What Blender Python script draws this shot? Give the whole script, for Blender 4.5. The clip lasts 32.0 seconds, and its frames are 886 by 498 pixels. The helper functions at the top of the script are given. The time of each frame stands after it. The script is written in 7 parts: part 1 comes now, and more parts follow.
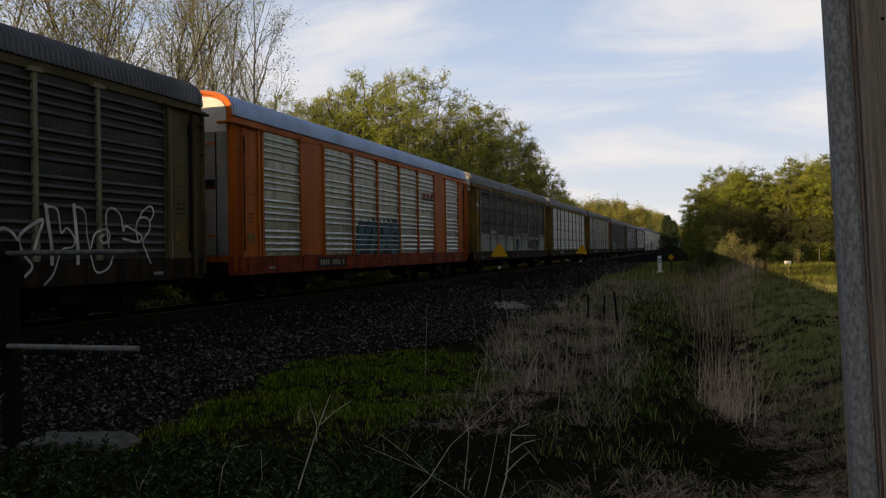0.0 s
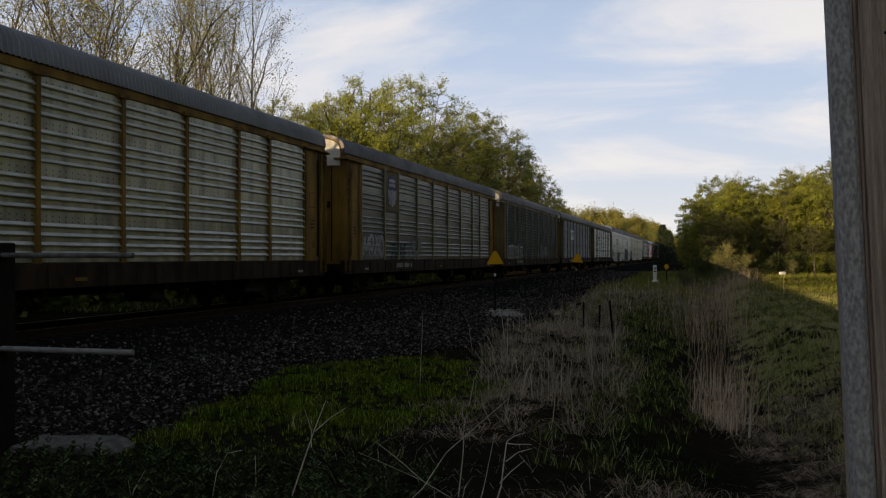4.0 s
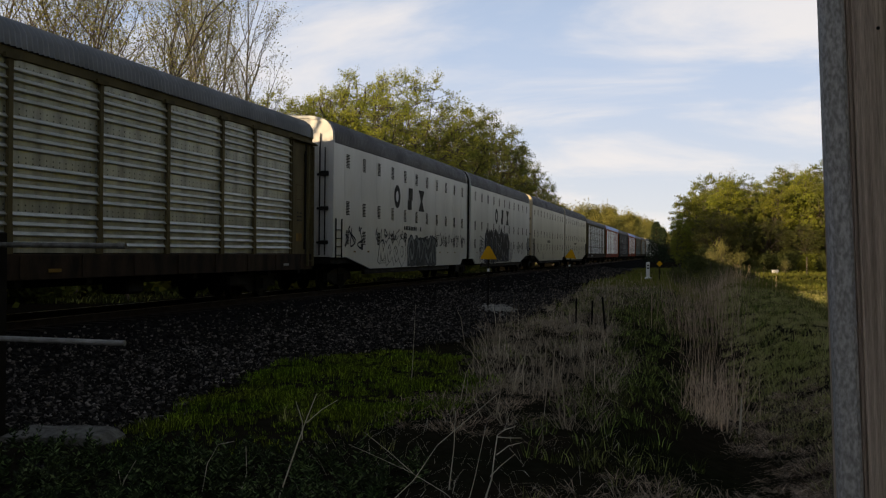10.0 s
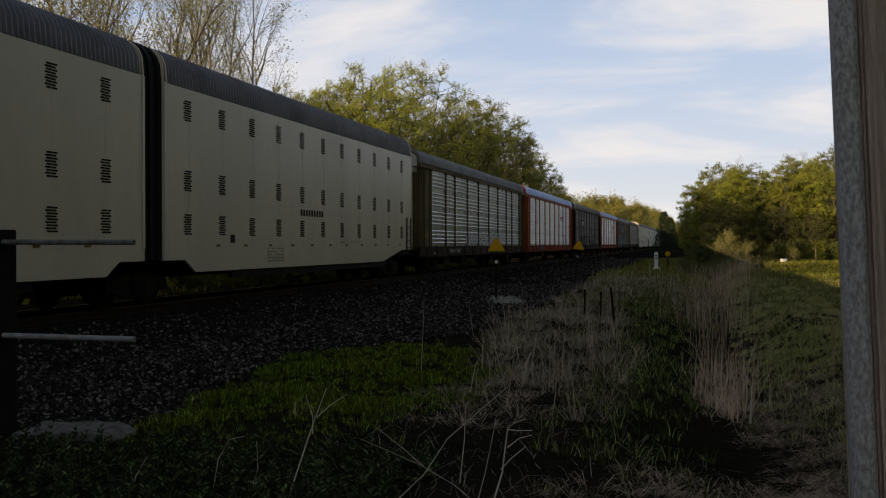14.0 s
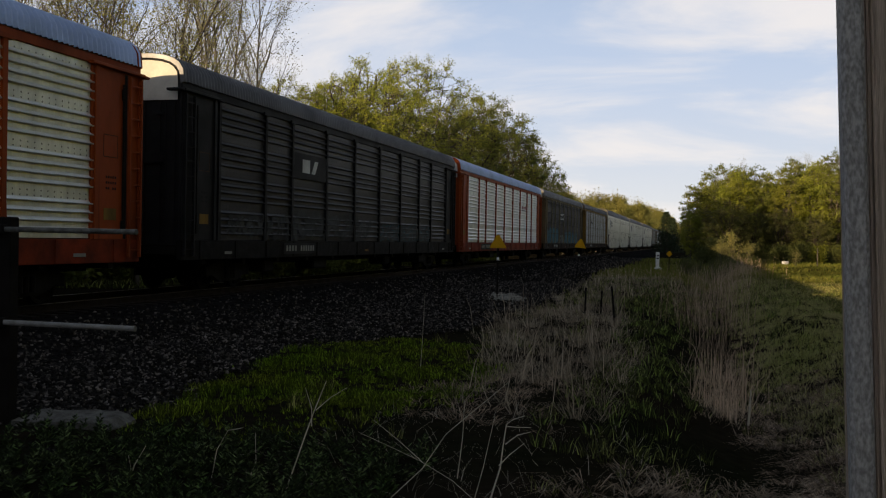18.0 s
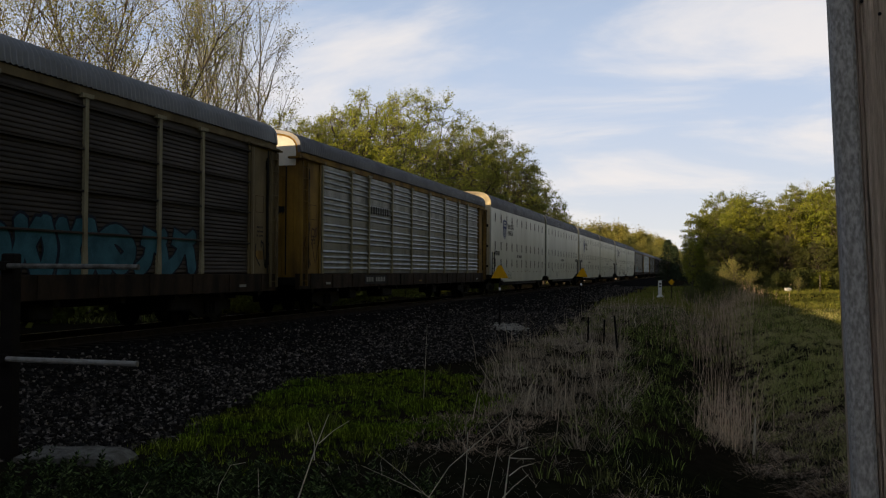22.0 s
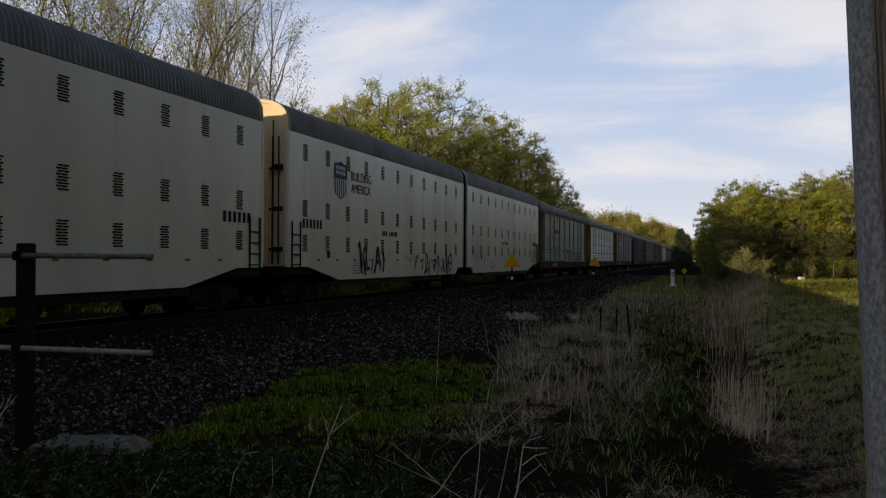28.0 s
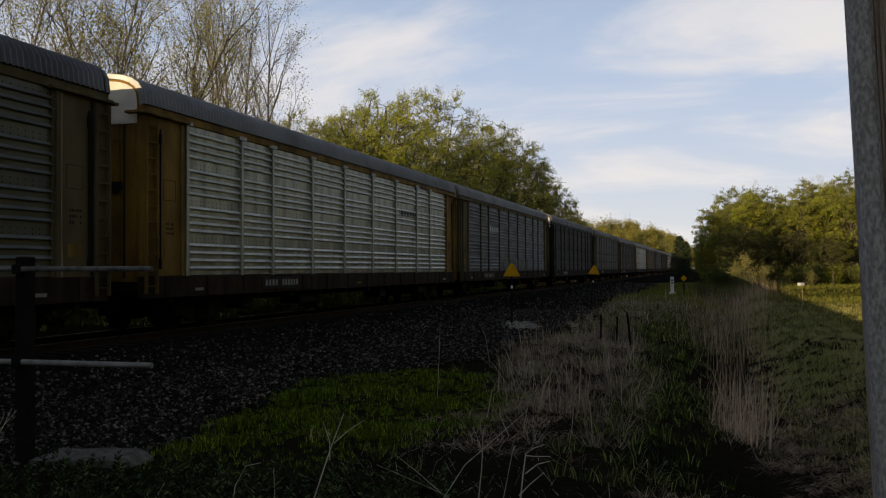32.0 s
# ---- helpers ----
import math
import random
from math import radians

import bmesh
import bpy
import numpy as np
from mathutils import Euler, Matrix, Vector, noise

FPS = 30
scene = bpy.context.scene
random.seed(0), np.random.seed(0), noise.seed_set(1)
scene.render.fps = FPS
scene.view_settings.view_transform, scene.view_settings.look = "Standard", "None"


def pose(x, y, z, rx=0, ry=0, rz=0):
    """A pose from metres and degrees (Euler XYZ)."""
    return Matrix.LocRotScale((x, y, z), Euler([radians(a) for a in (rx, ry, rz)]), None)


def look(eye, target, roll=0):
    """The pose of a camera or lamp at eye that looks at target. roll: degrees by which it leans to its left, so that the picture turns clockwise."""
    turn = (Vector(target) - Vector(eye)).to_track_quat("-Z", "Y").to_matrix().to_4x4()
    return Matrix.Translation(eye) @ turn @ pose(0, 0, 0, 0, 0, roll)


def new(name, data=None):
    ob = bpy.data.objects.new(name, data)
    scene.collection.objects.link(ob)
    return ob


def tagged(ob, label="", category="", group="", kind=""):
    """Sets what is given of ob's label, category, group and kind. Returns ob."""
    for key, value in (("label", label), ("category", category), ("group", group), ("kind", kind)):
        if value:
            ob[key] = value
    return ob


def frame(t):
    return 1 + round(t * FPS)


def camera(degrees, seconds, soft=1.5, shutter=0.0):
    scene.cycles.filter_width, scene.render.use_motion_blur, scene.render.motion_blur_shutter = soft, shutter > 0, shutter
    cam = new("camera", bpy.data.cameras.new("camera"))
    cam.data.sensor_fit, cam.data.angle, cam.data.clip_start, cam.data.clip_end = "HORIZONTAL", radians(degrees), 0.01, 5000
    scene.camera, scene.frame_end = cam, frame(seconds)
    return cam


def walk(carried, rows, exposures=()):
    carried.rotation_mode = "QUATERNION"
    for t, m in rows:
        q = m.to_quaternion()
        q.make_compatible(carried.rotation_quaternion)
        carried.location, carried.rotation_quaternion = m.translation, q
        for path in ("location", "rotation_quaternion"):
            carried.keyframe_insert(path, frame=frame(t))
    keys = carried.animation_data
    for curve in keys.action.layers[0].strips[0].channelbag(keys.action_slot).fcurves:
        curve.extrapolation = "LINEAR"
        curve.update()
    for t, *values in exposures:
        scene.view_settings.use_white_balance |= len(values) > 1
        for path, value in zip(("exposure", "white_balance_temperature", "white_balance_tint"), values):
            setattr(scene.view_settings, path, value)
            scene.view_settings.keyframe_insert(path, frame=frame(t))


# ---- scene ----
cam = camera(49.3, 32.0, soft=1.2)
EYE = 2.0
# seconds, shift of the hand-held camera (x, y, z), yaw, pitch, roll
ROWS = [
    (0, 0.003, -0.001, -0.000, 14.91, 0.08, 0.79),
    (0.5, -0.002, -0.002, -0.010, 15.03, 0.13, 0.43),
    (1, -0.011, -0.002, -0.006, 15.29, 0.18, 0.39),
    (1.5, -0.009, -0.002, 0.000, 14.89, 0.21, 0.09),
    (2, -0.006, -0.001, -0.005, 14.99, 0.70, 0.32),
    (2.5, -0.008, -0.001, 0.002, 14.66, 0.94, 0.35),
    (4.5, -0.017, 0.010, 0.006, 14.66, 0.36, 0.07),
    (5, -0.016, 0.013, 0.005, 14.61, 0.25, 0.51),
    (5.5, -0.016, 0.015, -0.005, 14.60, -0.23, 0.62),
    (6, -0.019, 0.018, 0.010, 14.11, 0.32, -0.25),
    (6.5, -0.016, 0.014, -0.006, 14.84, 0.38, -0.89),
    (7, -0.016, 0.009, -0.002, 14.37, 0.42, -0.86),
    (7.5, -0.002, 0.007, -0.002, 13.91, -0.12, 0.17),
    (8, -0.004, 0.004, -0.003, 14.40, 0.56, 0.12),
    (8.5, -0.010, 0.001, -0.004, 13.98, 0.48, -0.44),
    (9, -0.009, 0.002, -0.002, 13.92, 1.00, -0.26),
    (9.5, -0.008, 0.003, -0.002, 13.60, 0.41, -0.42),
    (10, -0.008, 0.006, -0.008, 14.26, 0.18, -0.47),
    (10.5, -0.013, 0.008, -0.002, 14.68, -0.25, -0.51),
    (11, -0.013, 0.012, -0.005, 14.60, -0.13, 0.34),
    (11.5, -0.015, 0.017, -0.005, 14.47, -0.30, 0.45),
    (12, -0.012, 0.021, -0.006, 14.75, -0.69, 0.57),
    (12.5, -0.017, 0.022, -0.003, 14.59, -0.50, -0.11),
    (13, -0.023, 0.020, -0.001, 14.60, -0.42, -0.35),
    (13.5, -0.023, 0.019, 0.008, 14.73, -0.70, 0.07),
    (14, -0.018, 0.017, -0.001, 14.71, -0.28, 0.13),
    (14.5, -0.020, 0.014, -0.004, 14.55, 0.09, 0.01),
    (16.5, -0.014, 0.009, -0.003, 14.64, 0.23, -0.45),
    (17, -0.016, 0.010, -0.002, 15.00, -0.02, -0.66),
    (17.5, -0.019, 0.012, -0.007, 14.69, -0.28, -0.81),
    (18, -0.022, 0.013, -0.003, 14.81, -0.53, -0.99),
    (18.5, -0.020, 0.013, 0.004, 14.71, 0.13, -0.74),
    (19, -0.014, 0.015, 0.008, 14.45, 0.11, -0.43),
    (19.5, -0.018, 0.013, -0.007, 14.27, 0.05, -0.07),
    (20, -0.010, 0.012, 0.003, 14.60, 0.80, -0.13),
    (20.5, -0.017, 0.010, 0.014, 14.43, 0.86, -0.15),
    (21, -0.014, 0.004, -0.001, 15.01, 0.80, -0.40),
    (21.5, -0.011, 0.000, 0.001, 14.94, 1.17, -0.30),
    (22, -0.009, -0.003, 0.004, 14.93, 1.29, -0.30),
    (22.5, -0.007, -0.005, -0.001, 14.99, 1.00, 0.15),
    (23, -0.003, -0.004, 0.001, 15.23, 1.04, 0.25),
    (23.5, -0.009, -0.004, 0.004, 15.35, 1.00, 0.40),
    (24, -0.013, -0.002, 0.007, 16.08, 1.24, 0.43),
    (24.5, -0.019, -0.001, 0.007, 15.76, 1.52, 0.29),
    (25, -0.019, 0.000, 0.001, 15.98, 1.35, 0.23),
    (25.5, -0.020, 0.001, 0.004, 16.67, 1.45, 0.00),
    (27.5, -0.028, 0.002, -0.002, 16.36, 1.33, -0.12),
    (28, -0.022, 0.004, 0.006, 15.63, 0.64, -0.25),
    (28.5, -0.021, 0.007, 0.005, 15.43, 0.65, -0.05),
    (29, -0.028, 0.009, 0.003, 16.19, 0.25, 0.10),
    (29.5, -0.037, 0.011, 0.005, 16.19, 0.39, -0.24),
    (30, -0.043, 0.012, 0.005, 16.79, 0.93, 0.36),
    (30.5, -0.044, 0.013, 0.008, 15.92, 0.95, 0.22),
    (31, -0.048, 0.012, 0.001, 15.61, 0.91, 0.27),
    (31.5, -0.042, 0.011, -0.001, 15.69, 0.98, 0.18),
    (32, -0.031, 0.009, -0.003, 15.59, 1.23, 0.36),
]
walk(cam, [(t, pose(x, y, EYE + z, 90 + pitch, roll, yaw)) for t, x, y, z, yaw, pitch, roll in ROWS],
     [(0, 0.7, 6900, 11), (5, 0.7, 6900, 11), (7, 0.64, 6900, 11), (9, 0.68, 6900, 11), (10, 0.71, 6900, 11), (14, 0.68, 6900, 11), (17, 0.72, 6900, 11), (19, 0.68, 6900, 11), (20.5, 0.62, 6900, 11), (21.2, 0.62, 6900, 11), (22, 0.7, 6900, 11), (24, 0.74, 6900, 11), (24.5, 0.72, 6850, 11),
      (25.0, 0.62, 6750, 10), (27.5, 0.62, 6500, 12), (29, 0.6, 6600, 12), (30, 0.62, 6450, 13), (31, 0.66, 6800, 11), (32, 0.62, 6900, 11)])

# ---- light ----
SUN_DIR = Vector((-0.85, -1.0, 0.30)).normalized()   # towards the low evening sun, behind the train
SUN_ELEV = math.asin(SUN_DIR.z)
SUN_AZ = math.atan2(SUN_DIR.x, SUN_DIR.y)
world = bpy.data.worlds.new("evening_sky")
scene.world = world
world.use_nodes = True
wn, wl = world.node_tree.nodes, world.node_tree.links
wn.clear()
w_out = wn.new("ShaderNodeOutputWorld")
w_bg = wn.new("ShaderNodeBackground")
w_sky = wn.new("ShaderNodeTexSky")
w_sky.sky_type = "NISHITA"
w_sky.sun_disc = False
w_sky.sun_elevation = SUN_ELEV
w_sky.sun_rotation = SUN_AZ
w_sky.air_density, w_sky.dust_density, w_sky.ozone_density = 1.2, 1.0, 2.0
w_tc = wn.new("ShaderNodeTexCoord")
w_sep = wn.new("ShaderNodeSeparateXYZ")
wl.new(w_tc.outputs["Generated"], w_sep.inputs[0])


def wmath(op, a, b=None, clamp=False):
    n = wn.new("ShaderNodeMath")
    n.operation, n.use_clamp = op, clamp
    for i, v in enumerate((a, b)):
        if v is None:
            continue
        if isinstance(v, (int, float)):
            n.inputs[i].default_value = v
        else:
            wl.new(v, n.inputs[i])
    return n.outputs[0]


# clouds lie on a high flat layer: divide the direction by its height
w_up = wmath("MAXIMUM", w_sep.outputs[2], 0.0)
w_den = wmath("ADD", w_up, 0.12)
w_cmb = wn.new("ShaderNodeCombineXYZ")
wl.new(wmath("DIVIDE", w_sep.outputs[0], w_den), w_cmb.inputs[0])
wl.new(wmath("DIVIDE", w_sep.outputs[1], w_den), w_cmb.inputs[1])
w_map = wn.new("ShaderNodeMapping")
w_map.inputs["Location"].default_value = (2.19, 0.78, 0.0)
w_map.inputs["Scale"].default_value = (0.75, 0.95, 1.0)
w_map.inputs["Rotation"].default_value = (0, 0, radians(25))
wl.new(w_cmb.outputs[0], w_map.inputs[0])
w_noise = wn.new("ShaderNodeTexNoise")
w_noise.inputs["Scale"].default_value = 1.0
w_noise.inputs["Detail"].default_value = 7.0
w_noise.inputs["Roughness"].default_value = 0.58
w_noise.inputs["Distortion"].default_value = 0.5
wl.new(w_map.outputs[0], w_noise.inputs["Vector"])
w_ramp = wn.new("ShaderNodeMapRange")
w_ramp.inputs["From Min"].default_value, w_ramp.inputs["From Max"].default_value = 0.40, 0.66
w_ramp.interpolation_type = "SMOOTHSTEP"
wl.new(w_noise.outputs[0], w_ramp.inputs["Value"])
# low haze and the cloud layer thin out towards the clear zenith
w_thin = wn.new("ShaderNodeMapRange")
w_thin.interpolation_type = "SMOOTHSTEP"
w_thin.inputs["From Min"].default_value, w_thin.inputs["From Max"].default_value = 0.14, 0.62
w_thin.inputs["To Min"].default_value, w_thin.inputs["To Max"].default_value = 1.0, 0.25
wl.new(w_up, w_thin.inputs["Value"])
w_low = wmath("POWER", wmath("SUBTRACT", 1.0, w_up, True), 7.0)


def wlayer(below, color, factor):
    n = wn.new("ShaderNodeMix")
    n.data_type = "RGBA"
    wl.new(factor, n.inputs["Factor"])
    wl.new(below, n.inputs["A"])
    n.inputs["B"].default_value = (*color, 1)
    return n.outputs["Result"]


w_dim = wn.new("ShaderNodeMix")
w_dim.data_type, w_dim.blend_type = "RGBA", "MULTIPLY"
w_dim.inputs["Factor"].default_value = 1.0
wl.new(w_sky.outputs[0], w_dim.inputs["A"])
w_dim.inputs["B"].default_value = (0.58, 0.50, 0.36, 1)
w_col = wlayer(w_dim.outputs["Result"], (4.4, 6.1, 9.3), wmath("MULTIPLY", w_thin.outputs[0], 0.92))
w_col = wlayer(w_col, (9.0, 9.05, 8.75), wmath("MULTIPLY", w_low, 0.9))
w_col = wlayer(w_col, (9.05, 8.9, 9.05), wmath("MULTIPLY", wmath("MULTIPLY", w_ramp.outputs[0], w_thin.outputs[0]), 0.9))
wl.new(w_col, w_bg.inputs["Color"])
w_bg.inputs["Strength"].default_value = 0.06
wl.new(w_bg.outputs[0], w_out.inputs[0])

sun_data = bpy.data.lights.new("sun", "SUN")
sun_data.energy, sun_data.angle, sun_data.color = 5.0, radians(0.6), (1.0, 0.76, 0.46)
sun = new("sun", sun_data)
sun.matrix_world = look((-60, -60, 40), Vector((-60, -60, 40)) - SUN_DIR)


# ---- materials ----
def mat(name, color, rough=0.8, metal=0.0, vary=0.25, scale=3.0, bump=0.0, bump_scale=40.0, color2=None, stretch=(1, 1, 1), spec=0.08, rnd=0.0, fine=0.15, trans=0.0, sparse=0.0):
    """A worn surface: two scales of colour variation, roughness that follows it, and relief."""
    m = bpy.data.materials.new(name)
    m.use_nodes = True
    nt = m.node_tree
    nd, lk = nt.nodes, nt.links
    b = nd["Principled BSDF"]
    b.inputs["Metallic"].default_value = metal
    b.inputs["Specular IOR Level"].default_value = spec
    tc = nd.new("ShaderNodeTexCoord")
    mp = nd.new("ShaderNodeMapping")
    mp.inputs["Scale"].default_value = stretch
    lk.new(tc.outputs["Object"], mp.inputs[0])
    n1 = nd.new("ShaderNodeTexNoise")
    n1.inputs["Scale"].default_value, n1.inputs["Detail"].default_value = scale, 5.0
    n2 = nd.new("ShaderNodeTexNoise")
    n2.inputs["Scale"].default_value, n2.inputs["Detail"].default_value = scale * 14.0, 3.0
    for n in (n1, n2):
        lk.new(mp.outputs[0], n.inputs["Vector"])
    mixc = nd.new("ShaderNodeMix")
    mixc.data_type = "RGBA"
    c2 = color2 or tuple(c * (1 - vary) for c in color)
    mr = nd.new("ShaderNodeMapRange")
    mr.inputs["From Min"].default_value, mr.inputs["From Max"].default_value = 0.35, 0.65
    lk.new(n1.outputs[0], mr.inputs["Value"])
    lk.new(mr.outputs[0], mixc.inputs["Factor"])
    mixc.inputs["A"].default_value, mixc.inputs["B"].default_value = (*color, 1), (*c2, 1)
    hsv = nd.new("ShaderNodeHueSaturation")
    lk.new(mixc.outputs["Result"], hsv.inputs["Color"])
    v = nd.new("ShaderNodeMapRange")
    v.inputs["To Min"].default_value, v.inputs["To Max"].default_value = 1 - fine * 1.6, 1 + fine * 1.6
    lk.new(n2.outputs[0], v.inputs["Value"])
    val = v.outputs[0]
    if rnd:
        oi = nd.new("ShaderNodeObjectInfo")
        ge = nd.new("ShaderNodeNewGeometry")
        ad = nd.new("ShaderNodeMath")
        ad.operation = "ADD"
        lk.new(oi.outputs["Random"], ad.inputs[0])
        lk.new(ge.outputs["Random Per Island"], ad.inputs[1])
        r2 = nd.new("ShaderNodeMapRange")
        r2.inputs["From Max"].default_value = 2.0
        r2.inputs["To Min"].default_value, r2.inputs["To Max"].default_value = 1 - rnd, 1 + rnd
        if sparse:      # most pieces dark, a few pale
            pw = nd.new("ShaderNodeMath")
            pw.operation = "POWER"
            lk.new(ge.outputs["Random Per Island"], pw.inputs[0])
            pw.inputs[1].default_value = 6.0
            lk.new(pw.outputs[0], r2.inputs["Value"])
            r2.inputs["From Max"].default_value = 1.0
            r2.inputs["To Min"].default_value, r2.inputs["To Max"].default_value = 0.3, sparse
        else:
            lk.new(ad.outputs[0], r2.inputs["Value"])
        mu = nd.new("ShaderNodeMath")
        mu.operation = "MULTIPLY"
        lk.new(v.outputs[0], mu.inputs[0])
        lk.new(r2.outputs[0], mu.inputs[1])
        val = mu.outputs[0]
    lk.new(val, hsv.inputs["Value"])
    lk.new(hsv.outputs[0], b.inputs["Base Color"])
    rr = nd.new("ShaderNodeMapRange")
    rr.inputs["To Min"].default_value, rr.inputs["To Max"].default_value = max(rough - 0.15, 0.05), min(rough + 0.15, 1.0)
    lk.new(n1.outputs[0], rr.inputs["Value"])
    lk.new(rr.outputs[0], b.inputs["Roughness"])
    if bump:
        n3 = nd.new("ShaderNodeTexNoise")
        n3.inputs["Scale"].default_value, n3.inputs["Detail"].default_value = bump_scale, 4.0
        lk.new(mp.outputs[0], n3.inputs["Vector"])
        bp = nd.new("ShaderNodeBump")
        bp.inputs["Strength"].default_value, bp.inputs["Distance"].default_value = bump, 0.02
        lk.new(n3.outputs[0], bp.inputs["Height"])
        lk.new(bp.outputs[0], b.inputs["Normal"])
    if trans:
        tr = nd.new("ShaderNodeBsdfTranslucent")
        lk.new(hsv.outputs[0], tr.inputs["Color"])
        ms = nd.new("ShaderNodeMixShader")
        ms.inputs[0].default_value = trans
        lk.new(b.outputs[0], ms.inputs[1])
        lk.new(tr.outputs[0], ms.inputs[2])
        lk.new(ms.outputs[0], nd["Material Output"].inputs[0])
    return m


# train paints and metals
RUSTY = (0.10, 0.055, 0.03)
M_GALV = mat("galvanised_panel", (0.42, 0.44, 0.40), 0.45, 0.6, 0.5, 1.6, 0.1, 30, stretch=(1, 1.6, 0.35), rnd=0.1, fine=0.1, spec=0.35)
M_GALV_LIGHT = mat("bright_galvanised_panel", (0.90, 0.93, 0.85), 0.42, 0.45, 0.3, 1.6, 0.1, 30, stretch=(1, 1.6, 0.35), rnd=0.08, fine=0.08, spec=0.35)
M_GALV_BLUE = mat("blue_grey_panel", (0.15, 0.165, 0.18), 0.55, 0.4, 0.3, 1.2, 0.1, 30, stretch=(1, 0.5, 2.2), rnd=0.12, fine=0.1)
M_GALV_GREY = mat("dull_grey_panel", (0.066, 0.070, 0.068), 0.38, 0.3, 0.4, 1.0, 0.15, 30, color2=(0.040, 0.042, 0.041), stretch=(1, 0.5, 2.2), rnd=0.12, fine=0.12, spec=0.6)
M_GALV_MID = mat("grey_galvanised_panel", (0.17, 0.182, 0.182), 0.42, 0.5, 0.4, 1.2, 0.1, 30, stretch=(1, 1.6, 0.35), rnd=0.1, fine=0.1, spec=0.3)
# rib colours are lighter than their sheets: sky light on the tops, painted in
M_RIB_GREY = mat("skylit_grey_rib", (0.15, 0.158, 0.154), 0.4, 0.5, 0.35, 1.5, fine=0.15)
M_RIB_MID = mat("skylit_silver_grey_rib", (0.30, 0.315, 0.315), 0.42, 0.55, 0.3, 1.5, fine=0.12)
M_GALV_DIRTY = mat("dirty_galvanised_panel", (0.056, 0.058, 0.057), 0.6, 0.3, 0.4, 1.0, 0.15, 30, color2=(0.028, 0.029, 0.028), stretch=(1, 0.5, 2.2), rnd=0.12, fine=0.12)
M_RIB = mat("skylit_galvanised_rib", (0.64, 0.65, 0.61), 0.42, 0.65, 0.3, 1.5, fine=0.12)
M_RIB_LIGHT = mat("skylit_bright_rib", (0.90, 0.91, 0.87), 0.35, 0.75, 0.2, 1.5, fine=0.08, spec=0.4)
M_RIB_DIRTY = mat("skylit_dull_rib", (0.085, 0.089, 0.089), 0.55, 0.4, 0.4, 1.5, color2=(0.07, 0.07, 0.068), fine=0.15)
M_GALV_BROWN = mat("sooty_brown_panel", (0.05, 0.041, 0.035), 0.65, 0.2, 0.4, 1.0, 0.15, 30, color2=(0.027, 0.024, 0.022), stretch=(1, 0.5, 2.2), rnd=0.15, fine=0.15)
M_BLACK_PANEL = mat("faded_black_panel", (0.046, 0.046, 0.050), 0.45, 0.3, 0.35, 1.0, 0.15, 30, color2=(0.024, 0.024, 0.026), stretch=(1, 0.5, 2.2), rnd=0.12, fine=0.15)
M_YELLOW = mat("weathered_yellow_paint", (0.26, 0.155, 0.03), 0.7, 0.0, 0.3, 1.3, 0.1, 25, color2=(0.10, 0.06, 0.02), stretch=(1, 1, 0.4), fine=0.12)
M_TAN = mat("weathered_tan_paint", (0.18, 0.138, 0.075), 0.75, 0.0, 0.3, 1.3, 0.1, 25, color2=(0.10, 0.075, 0.042), stretch=(1, 1, 0.4), fine=0.12)
M_POST_LIGHT = mat("worn_pale_tan_post", (0.30, 0.27, 0.185), 0.75, 0.0, 0.3, 2.0, 0.1, 25, color2=(0.17, 0.145, 0.09), stretch=(1, 1, 0.4), fine=0.15)
M_OLIVE = mat("dull_olive_paint", (0.13, 0.105, 0.05), 0.75, 0.0, 0.3, 1.3, 0.1, 25, color2=(0.075, 0.06, 0.03), stretch=(1, 1, 0.4), fine=0.12)
M_ORANGE_RED = mat("red_orange_paint", (0.33, 0.060, 0.012), 0.55, 0.0, 0.25, 1.1, 0.08, 25, color2=(0.20, 0.038, 0.010), stretch=(1, 1, 0.35), fine=0.1)
M_ORANGE = mat("orange_paint", (0.50, 0.125, 0.012), 0.55, 0.0, 0.25, 1.1, 0.08, 25, color2=(0.34, 0.075, 0.010), stretch=(1, 1, 0.35), fine=0.1)
M_ORANGE_SILL = mat("grimy_red_orange_sill", (0.25, 0.035, 0.010), 0.7, 0.0, 0.35, 1.3, 0.1, 25, color2=(0.09, 0.018, 0.008), fine=0.15)
M_BLACK = mat("black_steel_paint", (0.018, 0.018, 0.019), 0.6, 0.0, 0.35, 1.5, 0.1, 25, fine=0.15)
M_WHITE = mat("greyish_white_paint", (0.58, 0.585, 0.52), 0.34, 0.0, 0.16, 0.45, 0.22, 1.6, color2=(0.47, 0.465, 0.405), stretch=(1, 1, 0.3), fine=0.05, spec=0.45)
M_WHITE_COOL = mat("cool_white_paint", (0.56, 0.565, 0.55), 0.36, 0.0, 0.14, 0.45, 0.22, 1.6, color2=(0.46, 0.46, 0.45), stretch=(1, 1, 0.3), fine=0.05, spec=0.45)
M_CREAM = mat("cream_white_paint", (0.49, 0.465, 0.375), 0.36, 0.0, 0.14, 0.45, 0.22, 1.6, color2=(0.43, 0.40, 0.32), stretch=(1, 1, 0.3), fine=0.05, spec=0.45)
M_END_CREAM = mat("weathered_cream_end_paint", (0.55, 0.47, 0.32), 0.6, 0.0, 0.3, 1.2, 0.1, 20, color2=(0.43, 0.37, 0.255), stretch=(1, 1, 0.3), fine=0.1)
M_END_WHITE = mat("white_end_panel", (0.60, 0.58, 0.52), 0.55, 0.0, 0.2, 1.5, 0.05, 20, fine=0.06)
